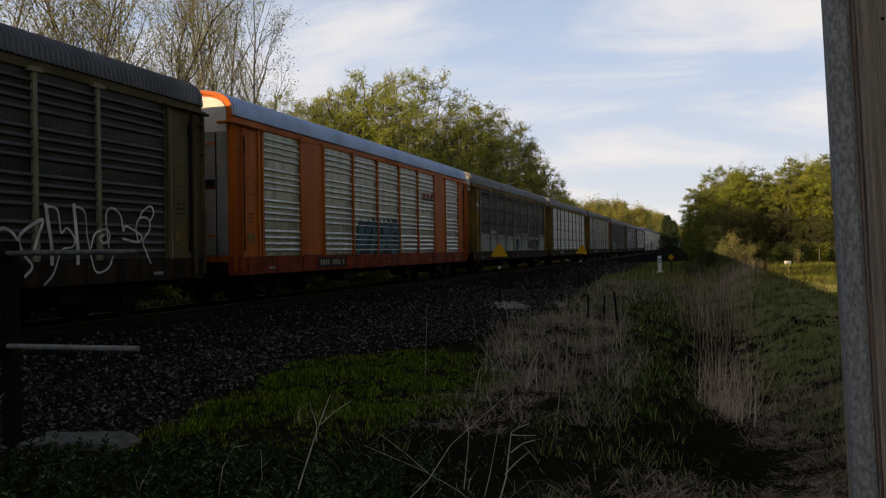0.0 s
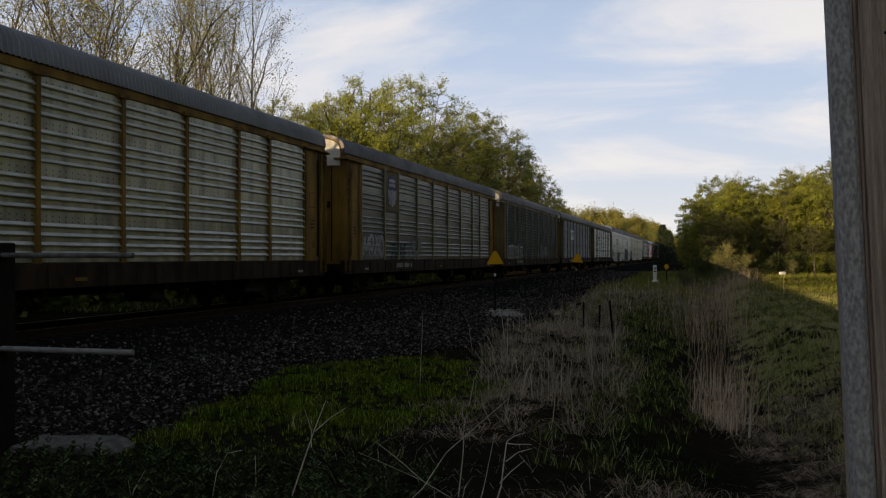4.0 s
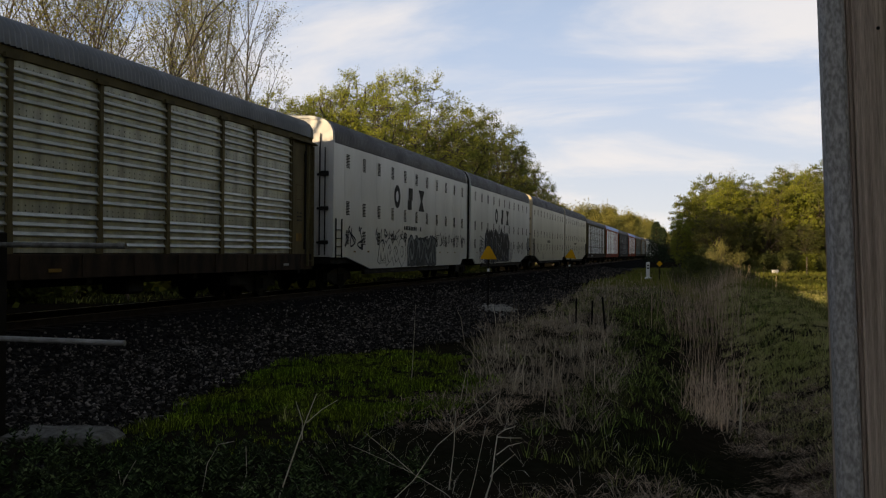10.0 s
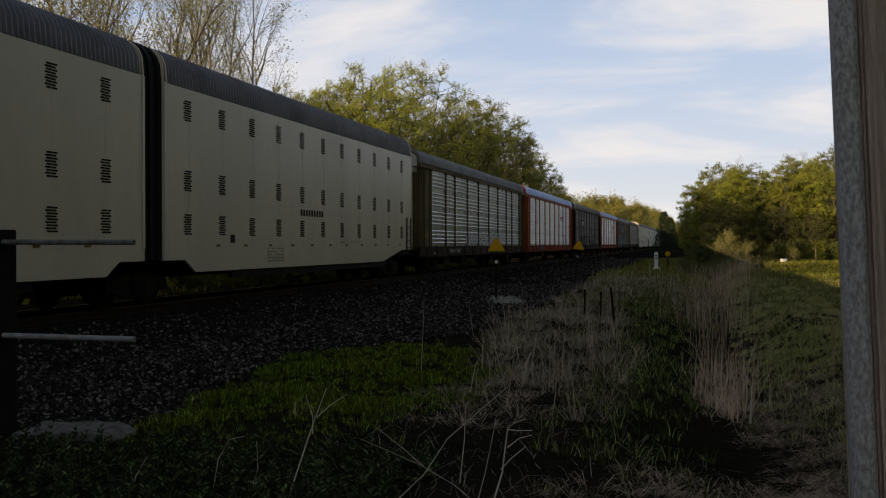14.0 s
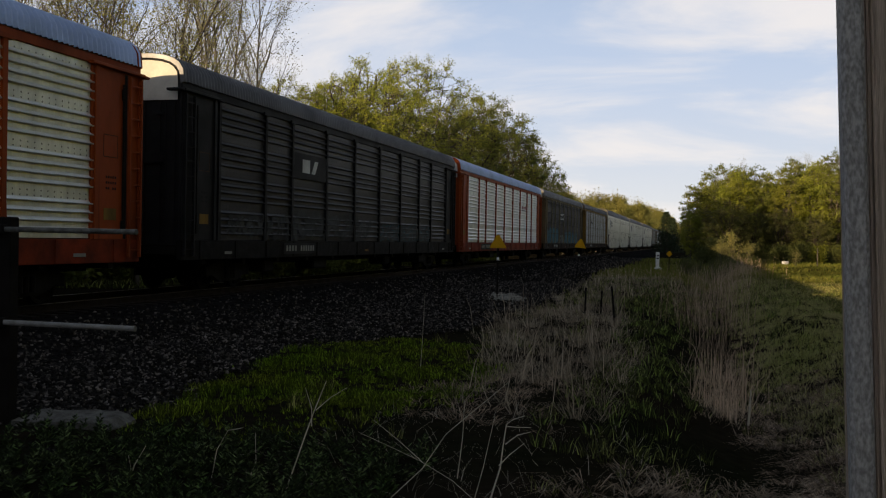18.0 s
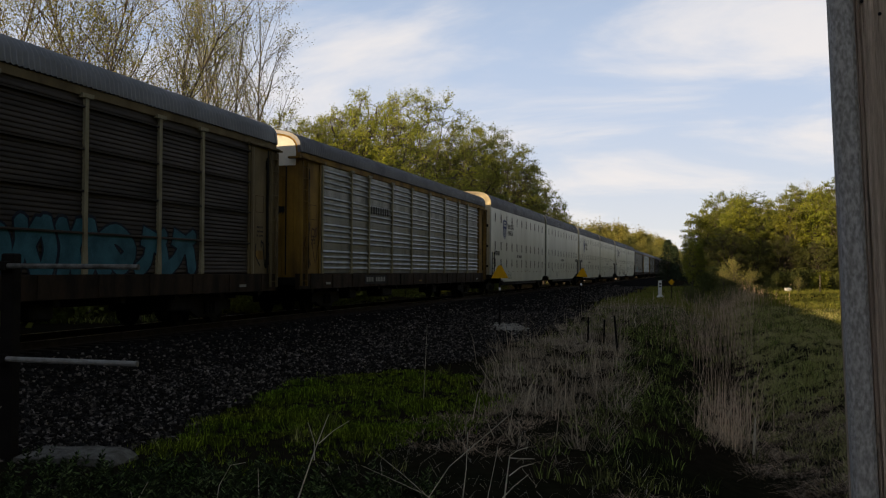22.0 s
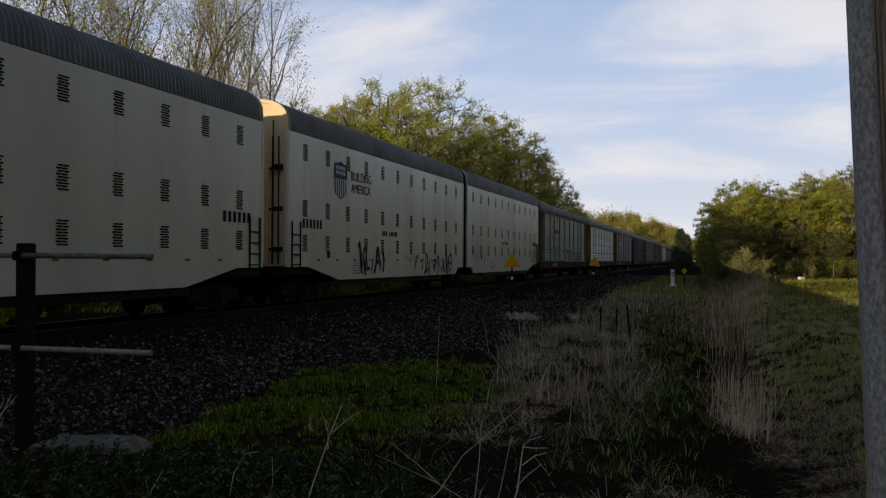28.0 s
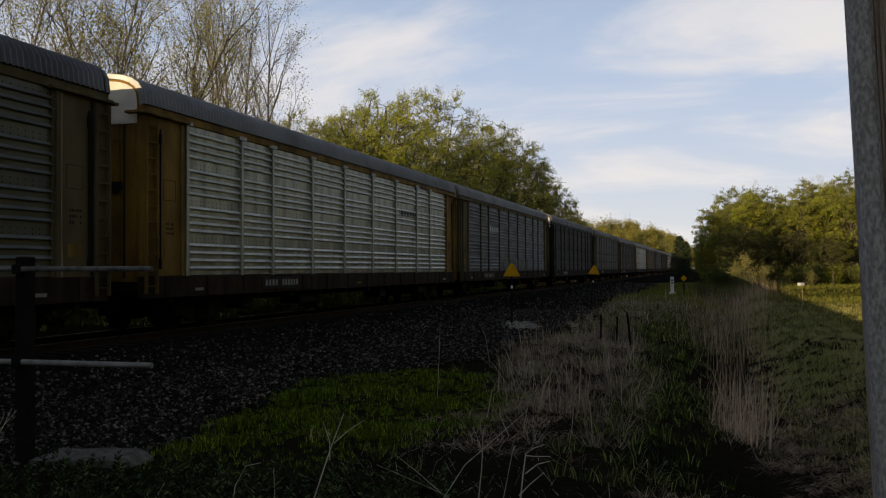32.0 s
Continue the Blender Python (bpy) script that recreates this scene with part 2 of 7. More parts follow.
M_ROOF = mat("galvanised_roof", (0.20, 0.205, 0.215), 0.5, 0.3, 0.25, 0.8, 0.05, 20, fine=0.08)
M_ROOF_DARK = mat("dark_galvanised_roof", (0.11, 0.11, 0.118), 0.45, 0.5, 0.3, 0.8, 0.05, 20, fine=0.1)
M_ROOF_BLUE = mat("blue_grey_roof", (0.42, 0.53, 0.78), 0.42, 0.35, 0.2, 0.8, 0.05, 20, fine=0.08)
M_RUST = mat("brown_rusted_steel", RUSTY, 0.85, 0.2, 0.4, 4.0, 0.3, 60, fine=0.2)
M_RAIL = mat("dark_rail_steel", (0.03, 0.022, 0.017), 0.8, 0.2, 0.4, 4.0, 0.3, 60, fine=0.2, spec=0.05)
M_SILL = mat("rust_stained_sill", (0.042, 0.027, 0.017), 0.85, 0.1, 0.4, 2.5, 0.2, 40, color2=(0.016, 0.012, 0.009), stretch=(1, 1, 0.4), fine=0.2)
M_DARK_STEEL = mat("grimy_black_steel", (0.012, 0.011, 0.010), 0.75, 0.2, 0.35, 4.0, 0.2, 60, fine=0.2)
M_TREAD = mat("polished_steel", (0.45, 0.43, 0.40), 0.3, 0.9, 0.15, 8.0)
M_VENT = mat("vent_hole_black", (0.012, 0.012, 0.013), 0.8, 0.0, 0.2, 5.0)
M_VENT_SLAT = mat("vent_slat_grey", (0.30, 0.30, 0.27), 0.6, 0.0, 0.2, 5.0)
M_RUBBER = mat("black_rubber_bellows", (0.012, 0.012, 0.012), 0.8, 0.0, 0.2, 5.0)
M_INK_BLACK = mat("black_marking_paint", (0.011, 0.011, 0.013), 0.6, 0.0, 0.3, 3.0)
M_INK_WHITE = mat("white_marking_paint", (0.62, 0.62, 0.60), 0.6, 0.0, 0.25, 2.0, fine=0.12)
M_INK_BLUE = mat("faded_teal_spray_paint", (0.035, 0.135, 0.18), 0.6, 0.0, 0.4, 2.0, fine=0.2)
M_INK_TEAL = mat("pale_teal_spray_paint", (0.16, 0.36, 0.40), 0.6, 0.0, 0.3, 2.0, fine=0.15)
M_INK_SPRAY = mat("thin_white_spray_paint", (0.78, 0.78, 0.76), 0.7, 0.0, 0.6, 2.5, color2=(0.40, 0.40, 0.40), fine=0.2)
M_INK_NAVY = mat("navy_spray_paint", (0.013, 0.018, 0.034), 0.6, 0.0, 0.3, 2.0)
M_INK_FADED = mat("faded_grey_spray_paint", (0.20, 0.22, 0.22), 0.75, 0.0, 0.5, 1.6, color2=(0.09, 0.10, 0.10), fine=0.35)
M_INK_DIM = mat("thin_grey_spray_paint", (0.085, 0.09, 0.09), 0.75, 0.0, 0.5, 1.6, color2=(0.05, 0.052, 0.052), fine=0.35)
M_INK_WASH = mat("greyish_whitewash", (0.40, 0.41, 0.40), 0.75, 0.0, 0.4, 1.2, color2=(0.26, 0.265, 0.26), fine=0.25)
M_INK_RED = mat("red_marking_paint", (0.30, 0.03, 0.03), 0.6, 0.0, 0.3, 3.0)
M_BLUE_SHIELD = mat("dark_blue_marking_paint", (0.035, 0.05, 0.14), 0.55, 0.0, 0.2, 3.0)
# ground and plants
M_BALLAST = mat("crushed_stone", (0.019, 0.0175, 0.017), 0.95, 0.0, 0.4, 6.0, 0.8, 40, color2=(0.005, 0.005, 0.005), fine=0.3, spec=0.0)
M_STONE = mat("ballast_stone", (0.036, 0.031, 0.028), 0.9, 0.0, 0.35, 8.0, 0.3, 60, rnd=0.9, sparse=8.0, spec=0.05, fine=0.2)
M_STONE_LIGHT = mat("pale_gravel", (0.36, 0.345, 0.315), 0.9, 0.0, 0.3, 8.0, 0.3, 60, rnd=0.3)
M_TIE = mat("creosoted_wood", (0.022, 0.018, 0.016), 0.9, 0.0, 0.4, 3.0, 0.4, 30, stretch=(0.3, 3, 3))
M_CONCRETE = mat("weathered_concrete", (0.145, 0.138, 0.125), 0.95, 0.0, 0.3, 9.0, 1.0, 45, color2=(0.075, 0.07, 0.062), fine=0.4)
# near-black: the shade among plants and litter is put into this colour
M_GROUND = mat("shaded_damp_earth_and_grass", (0.010, 0.0105, 0.006), 0.95, 0.0, 0.3, 0.5, 0.8, 12, color2=(0.017, 0.0125, 0.009), fine=0.4, spec=0.0)
M_GRASS = mat("fresh_grass_blade", (0.12, 0.205, 0.014), 0.6, 0.0, 0.3, 0.7, color2=(0.17, 0.21, 0.022), rnd=0.9, sparse=3.4, fine=0.2, trans=0.3)
M_MEADOW = mat("meadow_blade", (0.15, 0.14, 0.03), 0.65, 0.0, 0.3, 0.3, color2=(0.10, 0.12, 0.022), rnd=0.35, fine=0.2, trans=0.3)
M_GRASS_DARK = mat("dull_grass_blade", (0.145, 0.19, 0.042), 0.65, 0.0, 0.3, 0.7, color2=(0.215, 0.205, 0.078), rnd=0.6, sparse=3.0, fine=0.2, trans=0.3)
M_BANK = mat("olive_turf_blade", (0.29, 0.295, 0.10), 0.65, 0.0, 0.3, 0.7, color2=(0.36, 0.32, 0.16), rnd=0.45, fine=0.2, trans=0.3)
M_LUSH = mat("lush_grass_blade", (0.13, 0.18, 0.04), 0.65, 0.0, 0.3, 0.7, color2=(0.135, 0.145, 0.048), rnd=0.8, sparse=3.4, fine=0.2, trans=0.3)
M_THATCH = mat("brown_thatch", (0.44, 0.325, 0.235), 0.85, 0.0, 0.3, 1.5, color2=(0.15, 0.11, 0.078), rnd=0.6, fine=0.2)
M_DRY = mat("dry_grass_blade", (0.52, 0.43, 0.32), 0.75, 0.0, 0.3, 0.8, color2=(0.25, 0.19, 0.14), rnd=0.6, fine=0.2, trans=0.25)
M_REED = mat("dead_reed", (0.62, 0.47, 0.345), 0.75, 0.0, 0.3, 0.8, color2=(0.34, 0.24, 0.175), rnd=0.6, fine=0.2, trans=0.2)
M_STALK = mat("bleached_stalk", (0.60, 0.53, 0.42), 0.75, 0.0, 0.25, 9.0, fine=0.15)
M_WEED = mat("grey_green_weed_leaf", (0.046, 0.078, 0.024), 0.6, 0.0, 0.25, 2.0, color2=(0.078, 0.10, 0.043), rnd=0.9, sparse=3.6, trans=0.25)
M_BARK_OAK = mat("grey_oak_bark", (0.095, 0.083, 0.066), 0.9, 0.0, 0.35, 2.0, 0.5, 20, fine=0.2)
M_BARK = mat("grey_brown_bark", (0.125, 0.108, 0.09), 0.9, 0.0, 0.35, 2.0, 0.5, 20, fine=0.2)
M_BARK_DARK = mat("dark_bark", (0.055, 0.046, 0.038), 0.9, 0.0, 0.35, 2.0, 0.5, 20, fine=0.2)
M_BARK_PALE = mat("pale_birch_bark", (0.165, 0.156, 0.14), 0.85, 0.0, 0.35, 2.0, 0.4, 20, fine=0.2)
M_LEAF_OAK = mat("young_oak_leaf", (0.28, 0.30, 0.04), 0.55, 0.0, 0.25, 0.25, color2=(0.19, 0.225, 0.035), rnd=0.35, trans=0.4)
M_LEAF_DARK = mat("deep_green_leaf", (0.18, 0.195, 0.037), 0.6, 0.0, 0.25, 0.25, color2=(0.105, 0.13, 0.028), rnd=0.35, trans=0.35)
M_LEAF_BUD = mat("budding_leaf", (0.22, 0.20, 0.075), 0.6, 0.0, 0.25, 0.3, color2=(0.25, 0.255, 0.08), rnd=0.35, trans=0.4)
# leaf green darkened to carry the shade at the foot of the woods
M_LEAF_DEEP = mat("deep_green_shaded_leaf", (0.105, 0.115, 0.036), 0.65, 0.0, 0.25, 0.3, color2=(0.07, 0.085, 0.028), rnd=0.35, trans=0.3)
M_LEAF_LIME = mat("lime_green_leaf", (0.235, 0.245, 0.038), 0.55, 0.0, 0.25, 0.2, color2=(0.135, 0.155, 0.03), rnd=0.35, trans=0.4)
M_LEAF_FAR = mat("distant_spring_foliage", (0.25, 0.225, 0.065), 0.7, 0.0, 0.25, 0.1, color2=(0.20, 0.20, 0.055), rnd=0.3, trans=0.4)
M_CONIFER = mat("conifer_needles", (0.03, 0.045, 0.022), 0.7, 0.0, 0.25, 0.5, rnd=0.35)
# roadside things
M_POLE = mat("weathered_pole_wood", (0.68, 0.54, 0.425), 0.88, 0.0, 0.35, 5.5, 0.8, 30, color2=(0.42, 0.325, 0.25), stretch=(11, 11, 0.25), fine=0.4)
M_CONDUIT = mat("galvanised_conduit", (0.50, 0.475, 0.45), 0.7, 0.0, 0.35, 95.0, 0.4, 60, color2=(0.25, 0.235, 0.22), stretch=(1, 1, 0.5), fine=0.35)
M_POST = mat("dark_rusty_post", (0.014, 0.012, 0.011), 0.85, 0.1, 0.35, 5.0, 0.3, 60, fine=0.2)
M_PIPE = mat("worn_white_pipe_paint", (0.27, 0.265, 0.255), 0.6, 0.1, 0.35, 7.0, 0.2, 60, color2=(0.18, 0.17, 0.16), fine=0.25)
M_PIPE_DARK = mat("peeling_grey_pipe_paint", (0.16, 0.158, 0.15), 0.6, 0.1, 0.35, 9.0, 0.3, 60, color2=(0.06, 0.056, 0.05), fine=0.35)
M_SIGN = mat("yellow_sign_sheet", (0.62, 0.33, 0.012), 0.5, 0.0, 0.15, 5.0, fine=0.06)
M_SIGN_WHITE = mat("white_sign_sheet", (0.72, 0.72, 0.70), 0.5, 0.0, 0.12, 5.0, fine=0.06)


# ---- mesh helpers ----
class Shape:
    """Collects vertices and faces of one part."""

    def __init__(self):
        self.v, self.f = [], []

    def box(self, x0, y0, z0, x1, y1, z1, bevel=0.0):
        n = len(self.v)
        if bevel <= 0:
            self.v += [(x, y, z) for z in (z0, z1) for y in (y0, y1) for x in (x0, x1)]
            self.f += [tuple(n + i for i in q) for q in ((0, 2, 3, 1), (4, 5, 7, 6), (0, 1, 5, 4), (2, 6, 7, 3), (0, 4, 6, 2), (1, 3, 7, 5))]
            return self
        b = bevel
        ring = [(x0 + b, y0), (x1 - b, y0), (x1, y0 + b), (x1, y1 - b), (x1 - b, y1), (x0 + b, y1), (x0, y1 - b), (x0, y0 + b)]
        cx, cy = (x0 + x1) / 2, (y0 + y1) / 2

        def inset(p):
            return (p[0] - math.copysign(min(b, abs(p[0] - cx)), p[0] - cx), p[1] - math.copysign(min(b, abs(p[1] - cy)), p[1] - cy))
        for z, rr in ((z0, [inset(p) for p in ring]), (z0 + b, ring), (z1 - b, ring), (z1, [inset(p) for p in ring])):
            self.v += [(p[0], p[1], z) for p in rr]
        for k in range(3):
            for i in range(8):
                j = (i + 1) % 8
                self.f.append((n + k * 8 + i, n + k * 8 + j, n + k * 8 + 8 + j, n + k * 8 + 8 + i))
        self.f.append(tuple(n + i for i in reversed(range(8))))
        self.f.append(tuple(n + 24 + i for i in range(8)))
        return self

    def prism(self, ring, axis, a, b):
        """Extrudes a closed ring of 2D points along an axis (0, 1 or 2) from a to b."""
        n, k = len(self.v), len(ring)

        def place(p, s):
            q = list(p)
            q.insert(axis, s)
            return tuple(q)
        self.v += [place(p, a) for p in ring] + [place(p, b) for p in ring]
        for i in range(k):
            j = (i + 1) % k
            self.f.append((n + i, n + j, n + k + j, n + k + i))
        self.f.append(tuple(n + i for i in reversed(range(k))))
        self.f.append(tuple(n + k + i for i in range(k)))
        return self

    def tube(self, pts, radii, sides=6, cap=True):
        pts = [Vector(p) for p in pts]
        if isinstance(radii, (int, float)):
            radii = [radii] * len(pts)
        n = len(self.v)
        for i, p in enumerate(pts):
            d = (pts[min(i + 1, len(pts) - 1)] - pts[max(i - 1, 0)]).normalized()
            u = d.orthogonal().normalized() if abs(d.z) > 0.9 else d.cross(Vector((0, 0, 1))).normalized()
            w = d.cross(u)
            for k in range(sides):
                a = 2 * math.pi * k / sides
                self.v.append(tuple(p + (u * math.cos(a) + w * math.sin(a)) * radii[i]))
        for i in range(len(pts) - 1):
            for k in range(sides):
                j = (k + 1) % sides
                self.f.append((n + i * sides + k, n + i * sides + j, n + (i + 1) * sides + j, n + (i + 1) * sides + k))
        if cap:
            self.f.append(tuple(n + k for k in reversed(range(sides))))
            self.f.append(tuple(n + (len(pts) - 1) * sides + k for k in range(sides)))
        return self

    def strip(self, profile, y0, y1):
        """An open profile of (x, z) points drawn out along y."""
        n, k = len(self.v), len(profile)
        self.v += [(p[0], y0, p[1]) for p in profile] + [(p[0], y1, p[1]) for p in profile]
        for i in range(k - 1):
            self.f.append((n + i, n + i + 1, n + k + i + 1, n + k + i))
        return self

    def poly(self, pts):
        n = len(self.v)
        self.v += [tuple(p) for p in pts]
        self.f.append(tuple(range(n, n + len(pts))))
        return self

    def mesh(self, name, material=None, smooth=False):
        me = bpy.data.meshes.new(name)
        me.from_pydata(self.v, [], self.f)
        me.materials.append(material)
        if smooth:
            me.shade_smooth()
        me.update()
        return me


def raw_mesh(name, verts, faces, material, smooth=False):
    """A mesh from numpy arrays: verts (n, 3), faces (m, 3 or 4)."""
    me = bpy.data.meshes.new(name)
    verts, faces = np.asarray(verts, np.float32), np.asarray(faces, np.int32)
    k = faces.shape[1]
    me.vertices.add(len(verts))
    me.vertices.foreach_set("co", verts.ravel())
    me.loops.add(faces.size)
    me.loops.foreach_set("vertex_index", faces.ravel())
    me.polygons.add(len(faces))
    me.polygons.foreach_set("loop_start", np.arange(0, faces.size, k, dtype=np.int32))
    me.materials.append(material)
    if smooth:
        me.shade_smooth()
    me.update(calc_edges=True)
    return me


def part(name, data, parent, material=None, label="", at=None):
    """One mesh object under a thing or a part; data is a Shape or a shared mesh."""
    if isinstance(data, Shape):
        data = data.mesh(name, material)
    ob = new(name, data)
    if material is not None and data.materials[0] != material:
        ob.material_slots[0].link = "OBJECT"
        ob.material_slots[0].material = material
    ob.parent = parent
    if at is not None:
        ob.matrix_basis = at
    if label:
        ob["label"] = label
    return ob


def thing(name, label, category, group="", kind="", at=None, data=None):
    ob = new(name, data)
    if at is not None:
        ob.matrix_basis = at
    return tagged(ob, label, category, group, kind)


# ---- the lie of the land ----
XC = -13.65          # middle of the track
RAIL = 0.55          # top of the rails


def wave(x, y, s, k=0.0):
    return np.sin(x * s + 1.7 * k + 0.6 * np.sin(y * s * 0.8 + k)) * np.cos(y * s * 0.9 + 0.9 * k + 0.5 * np.sin(x * s * 1.3))


def ground_z(x, y):
    x, y = np.asarray(x, float), np.asarray(y, float)
    z = 0.04 * wave(x, y, 0.9, 1) + 0.025 * wave(x, y, 2.3, 2) + 0.08 * wave(x, y, 0.13, 3)
    ditch = np.exp(-((x - 0.55 - 0.25 * np.sin(y * 0.11)) / 1.25) ** 2)
    z = z - 0.62 * ditch * np.clip((y - 2.0) / 4.0, 0, 1)
    z = z + 0.18 * np.exp(-((x - 3.0) / 1.3) ** 2) * np.clip((y - 1) / 4, 0, 1)
    z = z - 0.10 * np.exp(-((x + 2.4) / 2.4) ** 2) * np.exp(-((y - 7.5) / 3.0) ** 2)
    near = np.clip((5.5 - y) / 4.0, 0, 1) * np.clip((x + 6) / 3.0, 0, 1)
    z = z * (1 - near) + near * 0.35
    bed = np.clip((np.abs(x - XC) - 2.2) / 4.2, 0, 1)
    return np.where(bed < 1, -0.12 + z * bed, z - 0.02)


def bed_edge(y):
    """Where the crushed stone gives way to grass."""
    y = np.asarray(y, float)
    e = np.interp(y, [-20, 8, 10, 12, 14, 17.0, 19.5, 22, 25, 29, 38, 70, 110], [-6.2, -6.0, -6.1, -6.6, -6.8, -7.0, -5.6, -4.9, -5.3, -5.1, -5.3, -6.3, -6.5])
    return e + 0.1 * np.sin(y * 1.9) + 0.07 * np.sin(y * 4.3 + 1)


def bed_z(x, y):
    x, y = np.asarray(x, float), np.asarray(y, float)
    a = np.abs(x - XC)
    z = np.where(a < 1.95, RAIL - 0.2, np.clip(RAIL - 0.2 - (a - 1.95) * 0.17, 0.02, None))
    return z + 0.022 * wave(x, y, 1.4, 5) + 0.012 * wave(x, y, 4.0, 6)


def grid(xs, ys, fz):
    X, Y = np.meshgrid(xs, ys, indexing="ij")
    Z = fz(X, Y)
    v = np.stack([X, Y, Z], -1).reshape(-1, 3)
    n, m = len(xs), len(ys)
    i = (np.arange(n - 1)[:, None] * m + np.arange(m - 1)[None, :]).ravel()
    return v, np.stack([i, i + m, i + m + 1, i + 1], -1)


xs = np.concatenate([np.linspace(-1500, -60, 12), np.linspace(-55, -22, 18), np.arange(-20, 8, 0.35), np.linspace(8.5, 40, 30), np.linspace(46, 1500, 16)])
ys = np.concatenate([np.linspace(-1200, -25, 12), np.arange(-20, 42, 0.4), np.linspace(43, 160, 90), np.linspace(170, 3000, 26)])
v, f = grid(xs, ys, ground_z)
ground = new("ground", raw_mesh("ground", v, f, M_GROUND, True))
tagged(ground, "damp uneven grassy ground, plant shade in its colour, with a ditch along the railway", "ground", kind="structure")
# ballast bed with a ragged edge
ys = np.concatenate([np.linspace(-800, -20, 12), np.arange(-18, 45, 0.4), np.linspace(46, 200, 80), np.linspace(210, 1600, 20)])
us = np.linspace(0, 1, 44)
E0 = bed_edge(ys)
X = XC - 5.5 + us[:, None] * (E0[None, :] - XC + 5.5)
Y = np.repeat(ys[None, :], len(us), 0)
Z = bed_z(X, Y)
Z[0, :] -= 0.4
Z[-1, :] = ground_z(X[-1], Y[-1]) - 0.05
n, m = len(us), len(ys)
i = (np.arange(n - 1)[:, None] * m + np.arange(m - 1)[None, :]).ravel()
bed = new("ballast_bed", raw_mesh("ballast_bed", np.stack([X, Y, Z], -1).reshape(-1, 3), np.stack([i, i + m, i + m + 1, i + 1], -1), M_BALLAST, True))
tagged(bed, "dark grey crushed-stone ballast bed under the track", "ballast", kind="structure")


# ---- track ----
def rail_shape(y0, y1):
    s = Shape()
    h = [(-0.07, -0.17), (0.07, -0.17), (0.07, -0.155), (0.012, -0.135), (0.012, -0.045), (0.037, -0.035), (0.037, -0.006), (0.03, 0), (-0.03, 0), (-0.037, -0.006), (-0.037, -0.035), (-0.012, -0.045), (-0.012, -0.135), (-0.07, -0.155)]
    return s.prism(h, 1, y0, y1)


track = thing("railway_track", "single railway track with rusty rails on wooden ties", "railway track", kind="structure", at=pose(XC, 0, RAIL))
for sx in (-0.755, 0.755):
    r = part("rail", rail_shape(-800, 1600), track, M_RAIL, at=pose(sx, 0, 0))
    s = Shape()
    s.box(-0.026, -800, 0.0005, 0.026, 1600, 0.003)
    part("rail_head", s, r, M_TREAD, "polished running surface")
tie = Shape().box(-1.3, -0.11, -0.34, 1.3, 0.11, -0.165, 0.012).mesh("tie", M_TIE)
for k in range(300):
    part("tie", tie, track, None, at=pose(0.02 * math.sin(k * 2.1), -20 + k * 0.53, 0.004 * math.sin(k * 1.3), 0, 0, 0.7 * math.sin(k * 3.7)))


# ---- the train ----
HALF = 1.52           # half width of a car
EDGES = [1.9, 4.7, 6.6, 9.45, 12.2, 15.05, 17.8, 20.6, 22.6, 25.4]
BODY = 27.0
SILL0, SILL1, PAN0, PAN1, EAVE = 0.84, 1.34, 1.36, 4.98, 5.18


def panel_profile(kind):
    """Outline of a pressed steel panel from bottom to top: (outward, height)."""
    pts, z = [], PAN0
    if kind == "bands":        # a plain sheet; its ribs are pieces of their own
        pts = [(0.0, PAN0), (0.004, (PAN0 + PAN1) / 2), (0.0, PAN1)]
    else:                      # even corrugation in four courses with a ledge between them
        rib, k = 0.1, 0
        while z < PAN1 - rib:
            k += 1
            if k % 9 == 0 and kind == "courses":
                pts += [(0.0, z), (0.0, z + 0.06)]
                z += 0.06
            elif k % 9 == 0:
                pts += [(0.0, z), (0.07, z + 0.01), (0.07, z + 0.045), (0.0, z + 0.06)]
                z += 0.06
            else:
                pts += [(0.0, z), (0.016, z + rib * 0.16), (0.018, z + rib * 0.4), (0.0, z + rib * 0.97)]
                z += rib
        pts.append((0.0, PAN1))
    return pts


PANELS = {}


def panel_mesh(kind, width):
    key = (kind, round(width, 2))
    if key not in PANELS:
        s = Shape()
        prof = [(HALF - 0.08 + a, b) for a, b in panel_profile(kind)]
        s.strip(prof, 0.0, width)
        # folded side flanges and a back sheet give the panel its depth
        s.box(HALF - 0.13, 0, PAN0, HALF - 0.085, width, PAN1)
        # rivets on the flat bands
        PANELS[key] = s.mesh("panel", M_GALV)
    return PANELS[key]


RIBBED, HOLED = {}, {}
COURSES = {}


def course_meshes(width):
    """Dark joints between the four courses of a panel, and the bright clips that hold them."""
    key = round(width, 2)
    if key not in COURSES:
        gap, clip = Shape(), Shape()
        for z in (2.16, 3.02, 3.88, 4.74):
            gap.box(HALF - 0.0795, 0.08, z, HALF - 0.060, width - 0.08, z + 0.05)
            for y in (0.12, width / 2, width - 0.16):
                clip.box(HALF - 0.0795, y, z - 0.05, HALF - 0.045, y + 0.045, z + 0.09)
        COURSES[key] = gap.mesh("joint", M_BLACK), clip.mesh("clips", M_END_WHITE)
    return COURSES[key]




